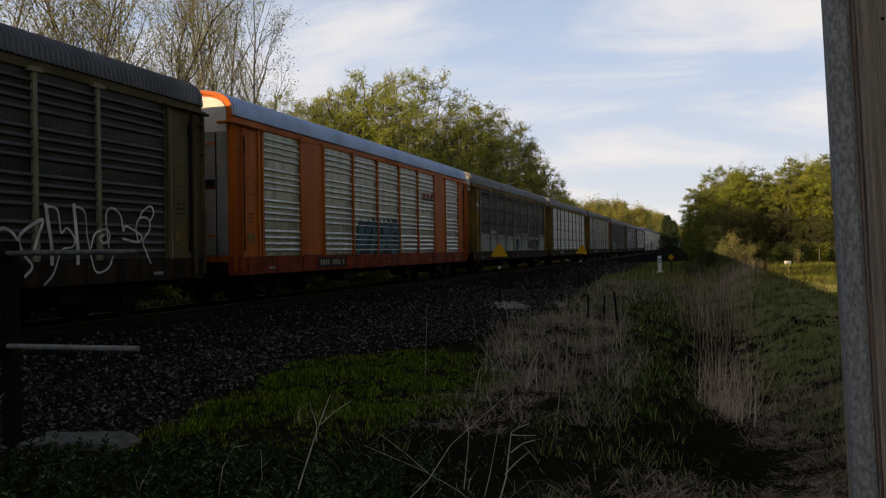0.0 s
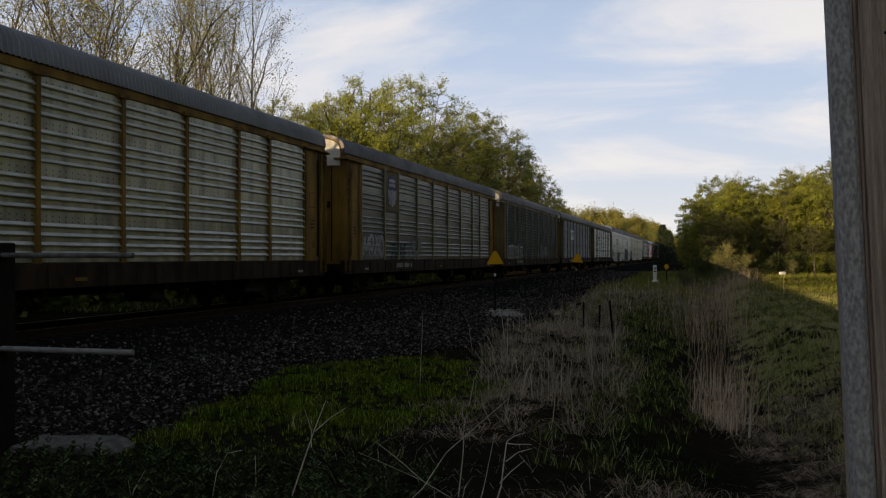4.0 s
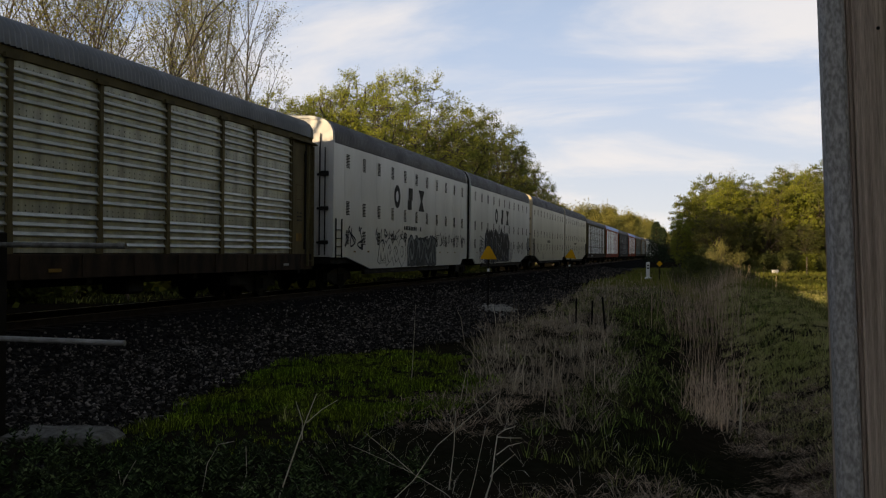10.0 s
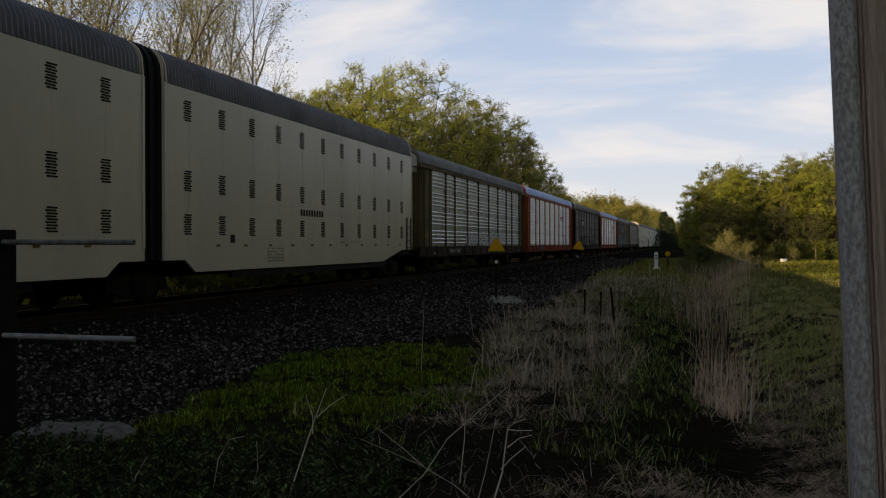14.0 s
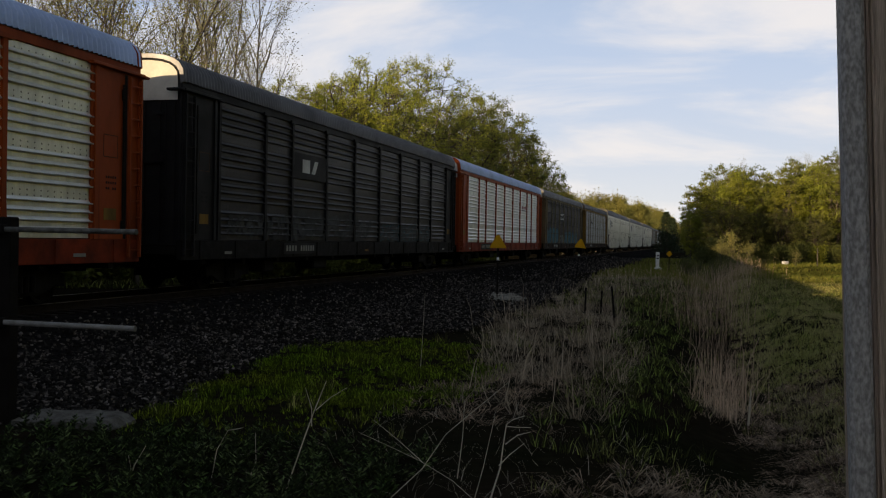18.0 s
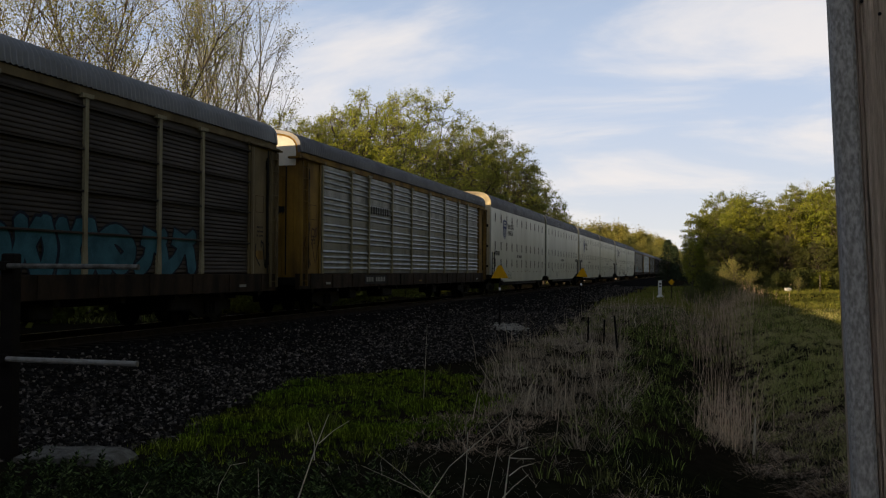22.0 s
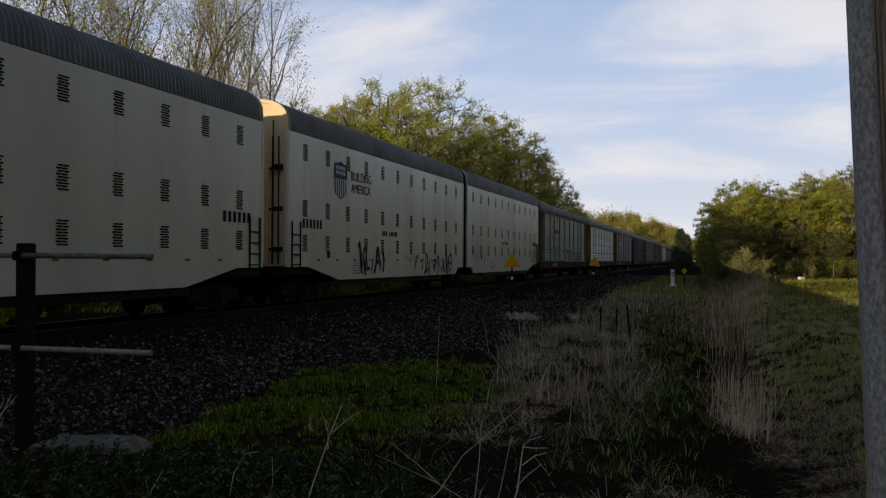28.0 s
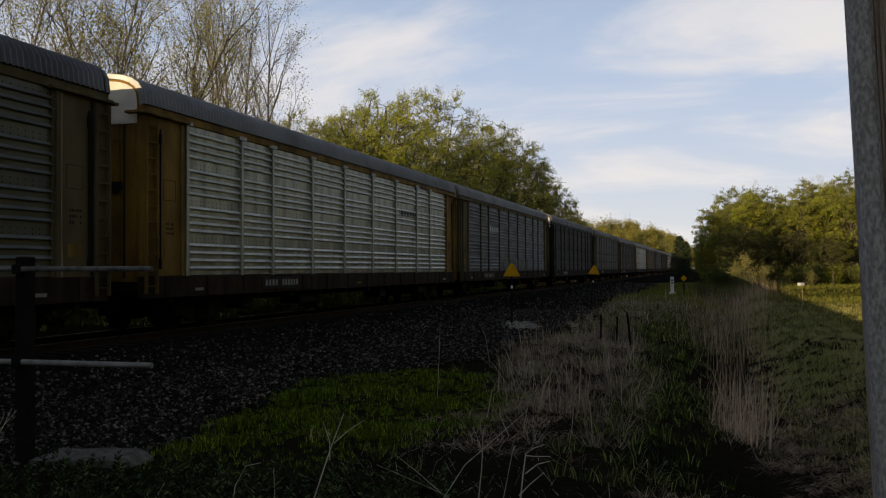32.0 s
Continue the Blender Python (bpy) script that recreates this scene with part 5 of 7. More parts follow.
# low brush across the track, then added screens behind the train and the camera
for k in range(52):
    y = -30 + k * 2.6 + rng.uniform(-1, 1)
    x = -21.0 - rng.uniform(0, 3.5)
    plant_tree("bush", "sunlit brush on the far side of the track", BUSH[(k + 1) % 2], x, y, rng.uniform(0, 360), rng.uniform(0.5, 1.4), "brush across the track")
# unseen behind the wagons, added to block low sun passing under them
for k in range(80):
    y = -60 + k * 1.6 + rng.uniform(-0.6, 0.6)
    plant_tree("bush", "unseen tall brush added across the track as a sun screen", BUSH[k % 2], -24.5 - rng.uniform(0, 2), y, rng.uniform(0, 360), rng.uniform(1.5, 2.0), "brush across the track")
# unseen trees, added to keep the sun off the pole and near ground
for k in range(26):
    x, y = -20 - rng.uniform(0, 16), -14 - k * 2.6 - rng.uniform(0, 4)
    plant_tree("maple", "unseen leafy tree added behind the camera to shade the foreground", BACKTREE[k % 2], x, y, rng.uniform(0, 360), rng.uniform(0.9, 1.2), "trees behind the camera")
# unseen belt, added to hold low sky light off the wagons' near side
for k in range(52):
    y = -46 + k * 3.3 + rng.uniform(-1.5, 1.5)
    x = 23 + rng.uniform(0, 6) + max(0, y - 50) * 0.25
    plant_tree("maple", "unseen leafy tree added beside the field to block low sky light", BACKTREE[k % 2], x, y, rng.uniform(0, 360), rng.uniform(1.2, 1.5), "trees behind the camera")


# ---- grass, reeds and stones ----
def tufts(name, label, material, x, y, height, width, lean, rng, toward=None):
    """Bent blades of three triangles each, rooted at x, y."""
    n = len(x)
    z = ground_z(x, y)
    a = rng.uniform(0, 2 * np.pi, n)
    side = np.stack([np.cos(a), np.sin(a), np.zeros(n)], -1) * (width * 0.5)[:, None]
    b = rng.uniform(0, 2 * np.pi, n) if toward is None else toward
    out = np.stack([np.cos(b), np.sin(b), np.zeros(n)], -1) * (lean * height)[:, None]
    root = np.stack([x, y, z - 0.02], -1)
    up = np.zeros((n, 3))
    up[:, 2] = height
    mid = root + up * 0.55 + out * 0.35
    tip = root + up * np.sqrt(np.clip(1 - 0.6 * lean ** 2, 0.15, 1))[:, None] + out
    v = np.stack([root - side, root + side, mid - side * 0.75, mid + side * 0.75, tip], 1).reshape(-1, 3)
    k = np.arange(n) * 5
    f = np.concatenate([np.stack([k, k + 1, k + 3], -1), np.stack([k, k + 3, k + 2], -1), np.stack([k + 2, k + 3, k + 4], -1)])
    ob = new(name, raw_mesh(name, v, f, material))
    return tagged(ob, label, "grass", kind="stuff")


def spread_points(rng, n, x0, x1, y0, y1, keep):
    """Random points, thinned by keep(x, y) in 0..1, denser towards y0."""
    x = rng.uniform(x0, x1, n)
    y = y0 + (y1 - y0) * rng.uniform(0, 1, n) ** 1.7
    ok = rng.uniform(0, 1, n) < keep(x, y)
    return x[ok], y[ok]


def tussocks(rng, n, per, radius, x0, x1, y0, y1, keep):
    """Clumps of blades that lean out from their middles."""
    cx, cy = spread_points(rng, n, x0, x1, y0, y1, keep)
    k = np.repeat(np.arange(len(cx)), per)
    k = k[rng.uniform(0, 1, len(k)) < np.repeat(rng.uniform(0.3, 1.0, len(cx)), per)]
    a = rng.uniform(0, 2 * np.pi, len(k))
    q = radius * np.sqrt(rng.uniform(0, 1, len(k))) * np.repeat(rng.uniform(0.5, 1.4, len(cx)), per)[:len(k)]
    return cx[k] + q * np.cos(a), cy[k] + q * np.sin(a), a + rng.normal(size=len(k)) * 0.7


def patchy(x, y, s=0.8, k=0):
    return 0.5 + 0.5 * wave(x, y, s, k)


rng = np.random.default_rng(11)


def edge_at(y, ys, xs):
    return np.interp(y, ys, xs) + 0.12 * np.sin(y * 2.3) + 0.07 * np.sin(y * 5.1 + 1)


def between(x, y, ys, left, right, soft=3.0):
    """1 between two wandering edges given along y, falling off outside them."""
    return np.clip((x - edge_at(y, ys, left)) * soft + 0.5, 0, 1) * np.clip((edge_at(y, ys, right) - x) * soft + 0.5, 0, 1)


def lawn(x, y):
    """The short fresh patch beside the stones."""
    right = edge_at(y, [8.5, 11.6, 14.8, 17.5, 19.0], [-3.9, -2.7, -2.9, -3.8, -5.3])
    return np.clip((x - bed_edge(y)) * 2.5, 0, 1) * np.clip((right - x) * 1.6 + 0.3, 0, 1) * np.clip((19.2 - y) / 1.2, 0, 1) * np.clip((y - 8.3) / 2.5, 0.0, 1) * (0.4 + 0.6 * patchy(x, y, 1.7, 4))


x, y, a = tussocks(rng, 7500, 36, 0.05, -7.4, -2.2, 8.4, 19.4, lawn)
n = len(x)
tufts("fresh_grass", "short fresh green grass beside the ballast", M_GRASS, x, y, rng.uniform(0.03, 0.12, n) * (0.5 + 0.9 * patchy(x, y, 2.6, 7)), rng.uniform(0.005, 0.011, n), rng.uniform(0.05, 0.6, n), rng, a)


def strip(x, y):
    """A lush strip between the dead stems and the reeds."""
    return between(x, y, [9, 14, 21, 37, 60], [-1.5, -1.5, -1.6, -2.8, -3.4], [-0.1, 0.0, -0.2, -0.6, -0.6], 2.0) * np.clip((y - 10.5) / 3.0, 0.15, 1) * (0.35 + 0.65 * patchy(x, y, 1.2, 8))


x, y, a = tussocks(rng, 2400, 34, 0.10, -4.2, 0.6, 9.5, 50, strip)
n = len(x)
tufts("lush_grass", "lush green grass in a strip along the ditch", M_LUSH, x, y, rng.uniform(0.06, 0.26, n), rng.uniform(0.005, 0.010, n) * (1 + y / 40), rng.uniform(0.2, 1.0, n), rng, a)


def rough(x, y):
    e = bed_edge(y)
    far = np.clip((x - e) * 1.2, 0, 1) * np.clip((y - 26) / 8, 0, 1)
    right = 0.25 * np.clip((x - edge_at(y, [9, 16, 39], [2.4, 1.2, 1.7])) * 2, 0, 1)
    near = between(x, y, [5, 11], [-3.6, -3.0], [0.6, 0.3], 1.5) * 0.06 * np.clip((11.5 - y) / 1.5, 0, 1)
    mid = 0.10 * np.clip((x - e) * 1.2, 0, 1)
    return np.clip(np.maximum.reduce([far, right, near, mid]), 0, 1) * (0.25 + 0.75 * patchy(x, y, 0.9, 8))


x, y, a = tussocks(rng, 7500, 32, 0.11, -6.0, 7.5, 6.0, 62, rough)
n = len(x)
tufts("rough_grass", "dull green rough grass along the ditch", M_GRASS_DARK, x, y, rng.uniform(0.08, 0.30, n) * np.clip(0.45 + (y - 5) / 14, 0.45, 1), rng.uniform(0.004, 0.009, n) * (1 + y / 50), rng.uniform(0.2, 1.0, n), rng, a)


def bank(x, y):
    """Short fine turf on the slope beyond the ditch."""
    return np.clip((x - edge_at(y, [9, 16, 39], [1.7, 0.75, 0.95])) * 1.5, 0, 1) * (0.45 + 0.55 * patchy(x, y, 0.7, 2))


x, y, a = tussocks(rng, 13000, 30, 0.14, 0.8, 9.5, 10, 64, bank)
n = len(x)
tufts("bank_grass", "short olive-green turf on the bank of the ditch", M_BANK, x, y, rng.uniform(0.04, 0.20, n), rng.uniform(0.004, 0.009, n) * (1 + y / 30), rng.uniform(0.2, 1.3, n), rng, a)


def tangle(x, y):
    """Dead growth between the stones and the lush strip."""
    w = between(x, y, [11, 13.5, 17.5, 25, 30, 60], [-2.7, -2.8, -3.8, -5.2, -4.8, -5.4], [-1.2, -1.2, -1.0, -1.6, -2.4, -3.0], 1.6)
    far = np.exp(-((x + 2.0) / 1.5) ** 2) * np.clip((y - 36) / 6, 0, 1)
    return np.clip(w * np.clip((y - 11) / 1.5, 0, 1) + 0.6 * far, 0, 1) * (0.25 + 0.75 * patchy(x, y, 1.3, 12))


x, y, a = tussocks(rng, 2600, 26, 0.10, -5.6, 0.2, 11, 62, tangle)
n = len(x)
tufts("dry_grass", "matted grey-brown dry grass left from last year", M_DRY, x, y, rng.uniform(0.10, 0.45, n), rng.uniform(0.003, 0.007, n) * (1 + y / 45), rng.uniform(0.4, 2.0, n), rng, a)
x, y = spread_points(rng, 2400, -5.6, 0.4, 11, 60, tangle)
n = len(x)
tufts("dead_stems", "tall thin dead stems standing in the grass", M_DRY, x, y, 0.35 + 0.8 * rng.uniform(0, 1, n) ** 1.8, rng.uniform(0.004, 0.009, n) * (1 + y / 50), rng.uniform(0.02, 1.1, n) ** 1.5, rng)


def thatch(x, y):
    mid = between(x, y, [9.8, 12, 15], [-3.0, -3.5, -3.3], [-1.4, -1.5, -1.9], 2) * np.clip((y - 9.8) / 1, 0, 1) * np.clip((15.5 - y) / 1, 0, 1)
    side = between(x, y, [7.5, 10, 15, 18], [0.7, 0.75, 0.9, 1.2], [3.0, 2.8, 2.4, 2.0], 3) * np.clip((18 - y) / 2, 0, 1)
    low = between(x, y, [6.5, 10.5], [-1.2, -0.3], [0.9, 0.8], 1.5) * 0.45 * np.clip((11 - y) / 1, 0, 1)
    return np.clip(np.maximum.reduce([mid * 0.3, side, low]), 0, 1) * (0.3 + 0.7 * patchy(x, y, 1.9, 5))


x, y, a = tussocks(rng, 4600, 26, 0.12, -4.0, 3.4, 6.6, 18, thatch)
n = len(x)
tufts("thatch", "brown matted thatch of dead grass lying on the bank", M_THATCH, x, y, rng.uniform(0.06, 0.2, n), rng.uniform(0.005, 0.010, n), rng.uniform(1.2, 3.4, n), rng, np.where(x > 0.7, 3.9 + rng.normal(size=n) * 0.5, a))
# thin pale straws lying over the dark growth in front
x = rng.uniform(-3.6, 1.3, 560)
y = 6.8 + rng.uniform(0, 1, 560) ** 1.2 * 4.2
n = len(x)
tufts("straw_tangle", "tangle of thin pale straw lying over the grass", M_STALK, x, y, 0.08 + 0.3 * rng.uniform(0, 1, n) ** 1.6, rng.uniform(0.002, 0.0045, n), rng.uniform(0.5, 2.8, n), rng)
# reeds in the ditch: one ragged clump, then a long hazy stand
cl = [(0.10, 15.3, 0.12), (0.40, 15.2, 0.14), (0.68, 15.6, 0.14), (0.3, 16.4, 0.18), (0.75, 17.2, 0.18), (0.15, 18.4, 0.2), (0.6, 19.6, 0.22), (0.45, 14.7, 0.09)]
per = 52
x = np.concatenate([cx + rng.normal(size=per) * r for cx, cy, r in cl])
y = np.concatenate([cy + rng.normal(size=per) * r * 1.5 for cx, cy, r in cl])
a = np.concatenate([np.full(per, rng.uniform(0, 6.28)) + rng.normal(size=per) * 1.3 for _ in cl])
n = len(x)
tufts("reed_clump", "ragged clump of dead tan reeds in the ditch", M_REED, x, y, 0.25 + 1.2 * rng.uniform(0, 1, n) ** 1.5, rng.uniform(0.004, 0.011, n), 0.03 + 1.6 * rng.uniform(0, 1, n) ** 2.2, rng, a)
x = 0.45 + rng.normal(size=420) * 0.3
y = 15.0 + rng.normal(size=420) * 0.6
tufts("reed_litter", "broken reeds fallen at the foot of the clump", M_REED, x, y, rng.uniform(0.08, 0.3, 420), rng.uniform(0.004, 0.009, 420), rng.uniform(0.8, 2.6, 420), rng)
y = 22 + 46 * rng.uniform(0, 1, 3300) ** 0.8
x = 0.55 + (y - 33) * 0.032 + rng.normal(size=len(y)) * (0.34 + 0.013 * y)
ok = rng.uniform(0, 1, len(y)) < (0.15 + 0.85 * patchy(x, y, 0.8, 6)) * np.clip((y - 20) / 10, 0.1, 1)
x, y = x[ok], y[ok]
n = len(x)
tufts("reed_stand", "long hazy stand of dead brown reeds along the ditch", M_REED, x, y, 0.5 + 1.2 * rng.uniform(0, 1, n) ** 1.3, rng.uniform(0.0025, 0.005, n) * (1 + y / 40), rng.uniform(0.05, 0.5, n), rng)
# far rough grass and the sunlit field
x, y = spread_points(rng, 60000, -6.5, 34, 55, 125, lambda x, y: np.clip((x - bed_edge(y)) * 0.6, 0, 1) * (0.3 + 0.7 * patchy(x, y, 0.25, 3)))
n = len(x)
tufts("field_grass", "yellow-green grass of the open field", M_MEADOW, x, y, rng.uniform(0.15, 0.4, n), rng.uniform(0.05, 0.12, n), rng.uniform(0.2, 0.9, n), rng)
x, y = spread_points(rng, 22000, 4.0, 30, 20, 70, lambda x, y: 0.4 + 0.6 * patchy(x, y, 0.4, 5))
n = len(x)
tufts("meadow_grass", "yellow-green meadow grass beyond the ditch", M_MEADOW, x, y, rng.uniform(0.12, 0.35, n), rng.uniform(0.02, 0.05, n), rng.uniform(0.2, 0.9, n), rng)
# grass across the track
x = rng.uniform(-27, -20.4, 24000)
y = rng.uniform(6, 110, 24000)
ok = patchy(x, y, 0.35, 9) > 0.62
x, y = x[ok], y[ok]
n = len(x)
tufts("verge_grass", "grass on the far side of the track", M_GRASS_DARK, x, y, rng.uniform(0.1, 0.35, n), rng.uniform(0.03, 0.06, n), rng.uniform(0.2, 0.9, n), rng)

# leafy weeds in front: short stems set with narrow toothed leaves
m = 620
cx = rng.uniform(-6.2, -2.3, m)
cy = 6.1 + 2.5 * rng.uniform(0, 1, m) ** 1.2
ok = (cy < 8.05) | (cx > -5.2)
cx, cy = cx[ok], cy[ok]
m, per = len(cx), 44
hs = rng.uniform(0.08, 0.26, m)
up = rng.uniform(0.1, 1.0, (m, per))
lean = rng.normal(size=(m, 2)) * 0.35
px = cx[:, None] + lean[:, :1] * hs[:, None] * up
py = cy[:, None] + lean[:, 1:] * hs[:, None] * up
pz = ground_z(cx, cy)[:, None] + hs[:, None] * up
a = np.arange(per)[None] * 2.4 + rng.uniform(0, 6.3, (m, 1))
d = np.stack([np.cos(a), np.sin(a), 0.15 + 0.8 * up], -1)
L = rng.uniform(0.035, 0.085, (m, per)) * (1.25 - 0.6 * up)
v, f = blades(np.stack([px, py, pz], -1).reshape(-1, 3), d.reshape(-1, 3), L.ravel(), L.ravel() * 0.3, rng)
tagged(new("weeds", raw_mesh("weeds", v, f, M_WEED)), "low leafy grey-green weeds in the foreground", "weeds", kind="stuff")


# crushed stone
def stones(rng, x, y, size):
    n = len(x)
    c = np.array([(a, b, e) for a in (-1, 1) for b in (-1, 1) for e in (-1, 1)], float)
    v = c[None] * (0.3 + 0.7 * rng.uniform(0, 1, (n, 8, 3)))
    v[:, 1::2, :2] *= rng.uniform(0.3, 0.95, (n, 1, 1))      # narrower on top
    tip = rng.normal(size=(n, 1, 2)) * 0.45
    v[..., 2:] += (v[..., :2] * tip).sum(-1, keepdims=True)
    v *= (size[:, None] * rng.uniform(0.45, 1.0, (n, 3)) * np.array([1.25, 0.9, 0.7]))[:, None, :]
    a = rng.uniform(0, 2 * np.pi, n)
    ca, sa = np.cos(a)[:, None], np.sin(a)[:, None]
    v = np.stack([v[..., 0] * ca - v[..., 1] * sa, v[..., 0] * sa + v[..., 1] * ca, v[..., 2]], -1)
    z = bed_z(x, y) + size * 0.25
    v += np.stack([x, y, z], -1)[:, None, :]
    q = np.array([(0, 1, 3, 2), (4, 6, 7, 5), (0, 4, 5, 1), (2, 3, 7, 6), (0, 2, 6, 4), (1, 5, 7, 3)])
    f = q[None] + (np.arange(n) * 8)[:, None, None]
    return v.reshape(-1, 3), f.reshape(-1, 4)


y = 7.5 + 40 * rng.uniform(0, 1, 64000) ** 1.5
x = -12.4 + (bed_edge(y) + 0.25 + 12.4) * rng.uniform(0, 1, len(y)) ** 0.8
y2 = rng.uniform(40, 130, 16000)
x = np.concatenate([x, -12.4 + (bed_edge(y2) + 0.25 + 12.4) * rng.uniform(0, 1, len(y2)) ** 0.8])
y = np.concatenate([y, y2])
ok = rng.uniform(0, 1, len(x)) < np.clip((x + 12.3) / 2.6, 0.12, 1)      # stones thinned towards the track: the darker bed stands for the train's shade
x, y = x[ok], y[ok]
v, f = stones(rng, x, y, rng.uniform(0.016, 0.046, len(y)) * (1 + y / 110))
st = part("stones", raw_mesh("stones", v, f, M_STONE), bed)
tagged(st, "loose angular ballast stones", "", "", "stuff")
ROCKS = []
for k in range(6):
    sv, sf = stones(np.random.default_rng(90 + k), np.zeros(1), np.zeros(1), np.array([0.045]))
    sv = sv - sv.mean(0)
    ROCKS.append(raw_mesh("stone", sv, sf, M_STONE))
for k in range(300):
    yy = 8.6 + 4.5 * rng.uniform() ** 1.3
    xx = float(bed_edge(yy)) - 2.6 * rng.uniform()
    part("stone", ROCKS[k % 6], bed, at=Matrix.Translation((xx, yy, float(bed_z(xx, yy)) + 0.018)) @ pose(0, 0, 0, rng.uniform(-25, 25), rng.uniform(-25, 25), rng.uniform(0, 360)) @ Matrix.Diagonal((*(rng.uniform(0.6, 1.25, 3)), 1)))
# pale gravel spilt round the first marker
a = rng.normal(size=(420, 2))
x, y = -6.35 + a[:, 0] * 0.38 + 0.12 * a[:, 1], 32.6 - a[:, 0] * 0.9 + a[:, 1] * 0.55
v, f = stones(rng, x, y, rng.uniform(0.02, 0.05, 420))
v[:, 2] += 0.05
tagged(new("pale_gravel", raw_mesh("pale_gravel", v, f, M_STONE_LIGHT)), "patch of pale gravel round a marker post", "gravel", kind="stuff")


# ---- things beside the line ----
def on_ground(x, y, dz=0.0):
    return float(ground_z(x, y)) + dz


pole = thing("utility_pole", "weathered cracked wooden utility pole with a steel conduit", "utility pole", at=pose(0.686, 3.56, on_ground(0.8, 3.5), 0, -2.5, 0))
s = Shape()
K, rows = 132, 40
rr = np.random.default_rng(3)
groove = np.zeros(K)
groove[rr.integers(0, K, 22)] = -0.006
groove[rr.integers(0, K, 5)] = -0.014
groove[[k for k in range(K) if 4.19 < 2 * math.pi * k / K < 4.27]] = -0.03       # slot added to make the dark shadow line beside the cable guard
for r in range(rows):
    z = -0.25 + r * 6.2 / (rows - 1)
    for k in range(K):
        a = 2 * math.pi * k / K
        q = 0.158 - 0.004 * z + groove[k] * (0.75 + 0.25 * math.sin(r * 0.9 + k)) + 0.0015 * math.sin(5 * a + z)
        s.v.append((q * math.cos(a), q * math.sin(a), z))
for r in range(rows - 1):
    for k in range(K):
        j = (k + 1) % K
        s.f.append((r * K + k, r * K + j, (r + 1) * K + j, (r + 1) * K + k))
s.f.append(tuple((rows - 1) * K + k for k in range(K)))
part("shaft", s, pole, M_POLE)
s = Shape()
ring = [(-0.037, 0.05), (-0.037, -0.022), (-0.024, -0.036), (0.024, -0.036), (0.037, -0.022), (0.037, 0.05)]
s.prism([(a - 0.118, b - 0.115) for a, b in ring], 2, -0.1, 5.6)
guard = part("conduit", s, pole, M_CONDUIT, "dull galvanised steel cable guard")
for k in range(7):
    part("rivet", Shape().tube([(-0.118, -0.152, 0.35 + k * 0.62), (-0.118, -0.155, 0.35 + k * 0.62)], 0.004, 8), guard, M_CONDUIT)
for k, (a, z) in enumerate(((-1.95, 2.83), (-1.6, 2.78), (-1.45, 2.66))):
    part("nail_hole", Shape().tube([(0.148 * math.cos(a), 0.148 * math.sin(a), z), (0.153 * math.cos(a), 0.153 * math.sin(a), z)], 0.006, 8), pole, M_VENT)

# pipe fence at the edge of the stones
fence = thing("pipe_fence", "dark steel post with two worn horizontal pipes", "fence", at=pose(-6.9, 8.5, 0))
s = Shape().box(-0.075, -0.07, -0.3, 0.075, 0.07, 2.16, 0.012)
part("post", s, fence, M_POST)
for z in (2.03, 1.08):
    r = part("pipe_rail", Shape().tube([(-3.0, -0.11, z + 0.01), (0.2, -0.11, z), (1.56, -0.11, z - 0.005)], 0.028, 10), fence, M_PIPE_DARK if z > 1.5 else M_PIPE)
    part("clamp", Shape().box(-0.05, -0.16, z - 0.05, 0.05, -0.068, z + 0.05, 0.01), fence, M_POST)
part("post", Shape().box(-3.075, -0.07, -0.3, -2.925, 0.07, 2.16, 0.012), fence, M_POST)

# broken concrete slab
block = thing("concrete_slab", "broken weathered concrete slab half sunk in weeds", "concrete block", at=pose(-6.2, 8.66, -0.05, 3, -2, 4))
bm = bmesh.new()
bmesh.ops.create_cube(bm, size=1.0)
bmesh.ops.scale(bm, vec=(1.06, 0.55, 0.34), verts=bm.verts)
bmesh.ops.subdivide_edges(bm, edges=bm.edges, cuts=11, use_grid_fill=True)
for q in bm.verts:
    q.co += Vector((noise.noise(q.co * 4), noise.noise(q.co * 4 + Vector((5, 0, 0))), noise.noise(q.co * 5 + Vector((0, 9, 0))))) * 0.012 + Vector((noise.noise(q.co * 17), noise.noise(q.co * 19 + Vector((3, 0, 0))), noise.noise(q.co * 21))) * 0.014
    if q.co.x > 0.42:
        q.co.z -= (q.co.x - 0.42) * 0.8
me = bpy.data.meshes.new("slab_body")
bm.to_mesh(me)
bm.free()
me.materials.append(M_CONCRETE)
part("slab_body", me, block)


def marker(x, y, tilt, label):
    m = thing("marker_sign", label, "sign", "yellow markers", at=Matrix.Translation((x, y, float(max(ground_z(x, y), bed_z(x, y) if x < bed_edge(y) else -9)))) @ pose(0, 0, 0, 0, tilt, 14))
    part("stake", Shape().box(-0.03, -0.02, -0.3, 0.03, 0.02, 1.95, 0.005), m, M_POST)
    tri = [(-0.27, 0.0), (0.27, 0.0), (0.27, 0.05), (0.05, 0.44), (-0.05, 0.44), (-0.27, 0.05)]
    pl = part("plate", Shape().prism([(a, b + 1.72) for a, b in tri], 1, -0.036, -0.022), m, M_SIGN, "yellow triangular plate")
    part("flange", Shape().box(-0.29, -0.05, 1.705, 0.29, -0.036, 1.735), pl, M_SIGN)
    part("tag", Shape().box(-0.04, -0.034, 1.28, 0.04, -0.022, 1.38), m, M_SIGN_WHITE, "small white tag")


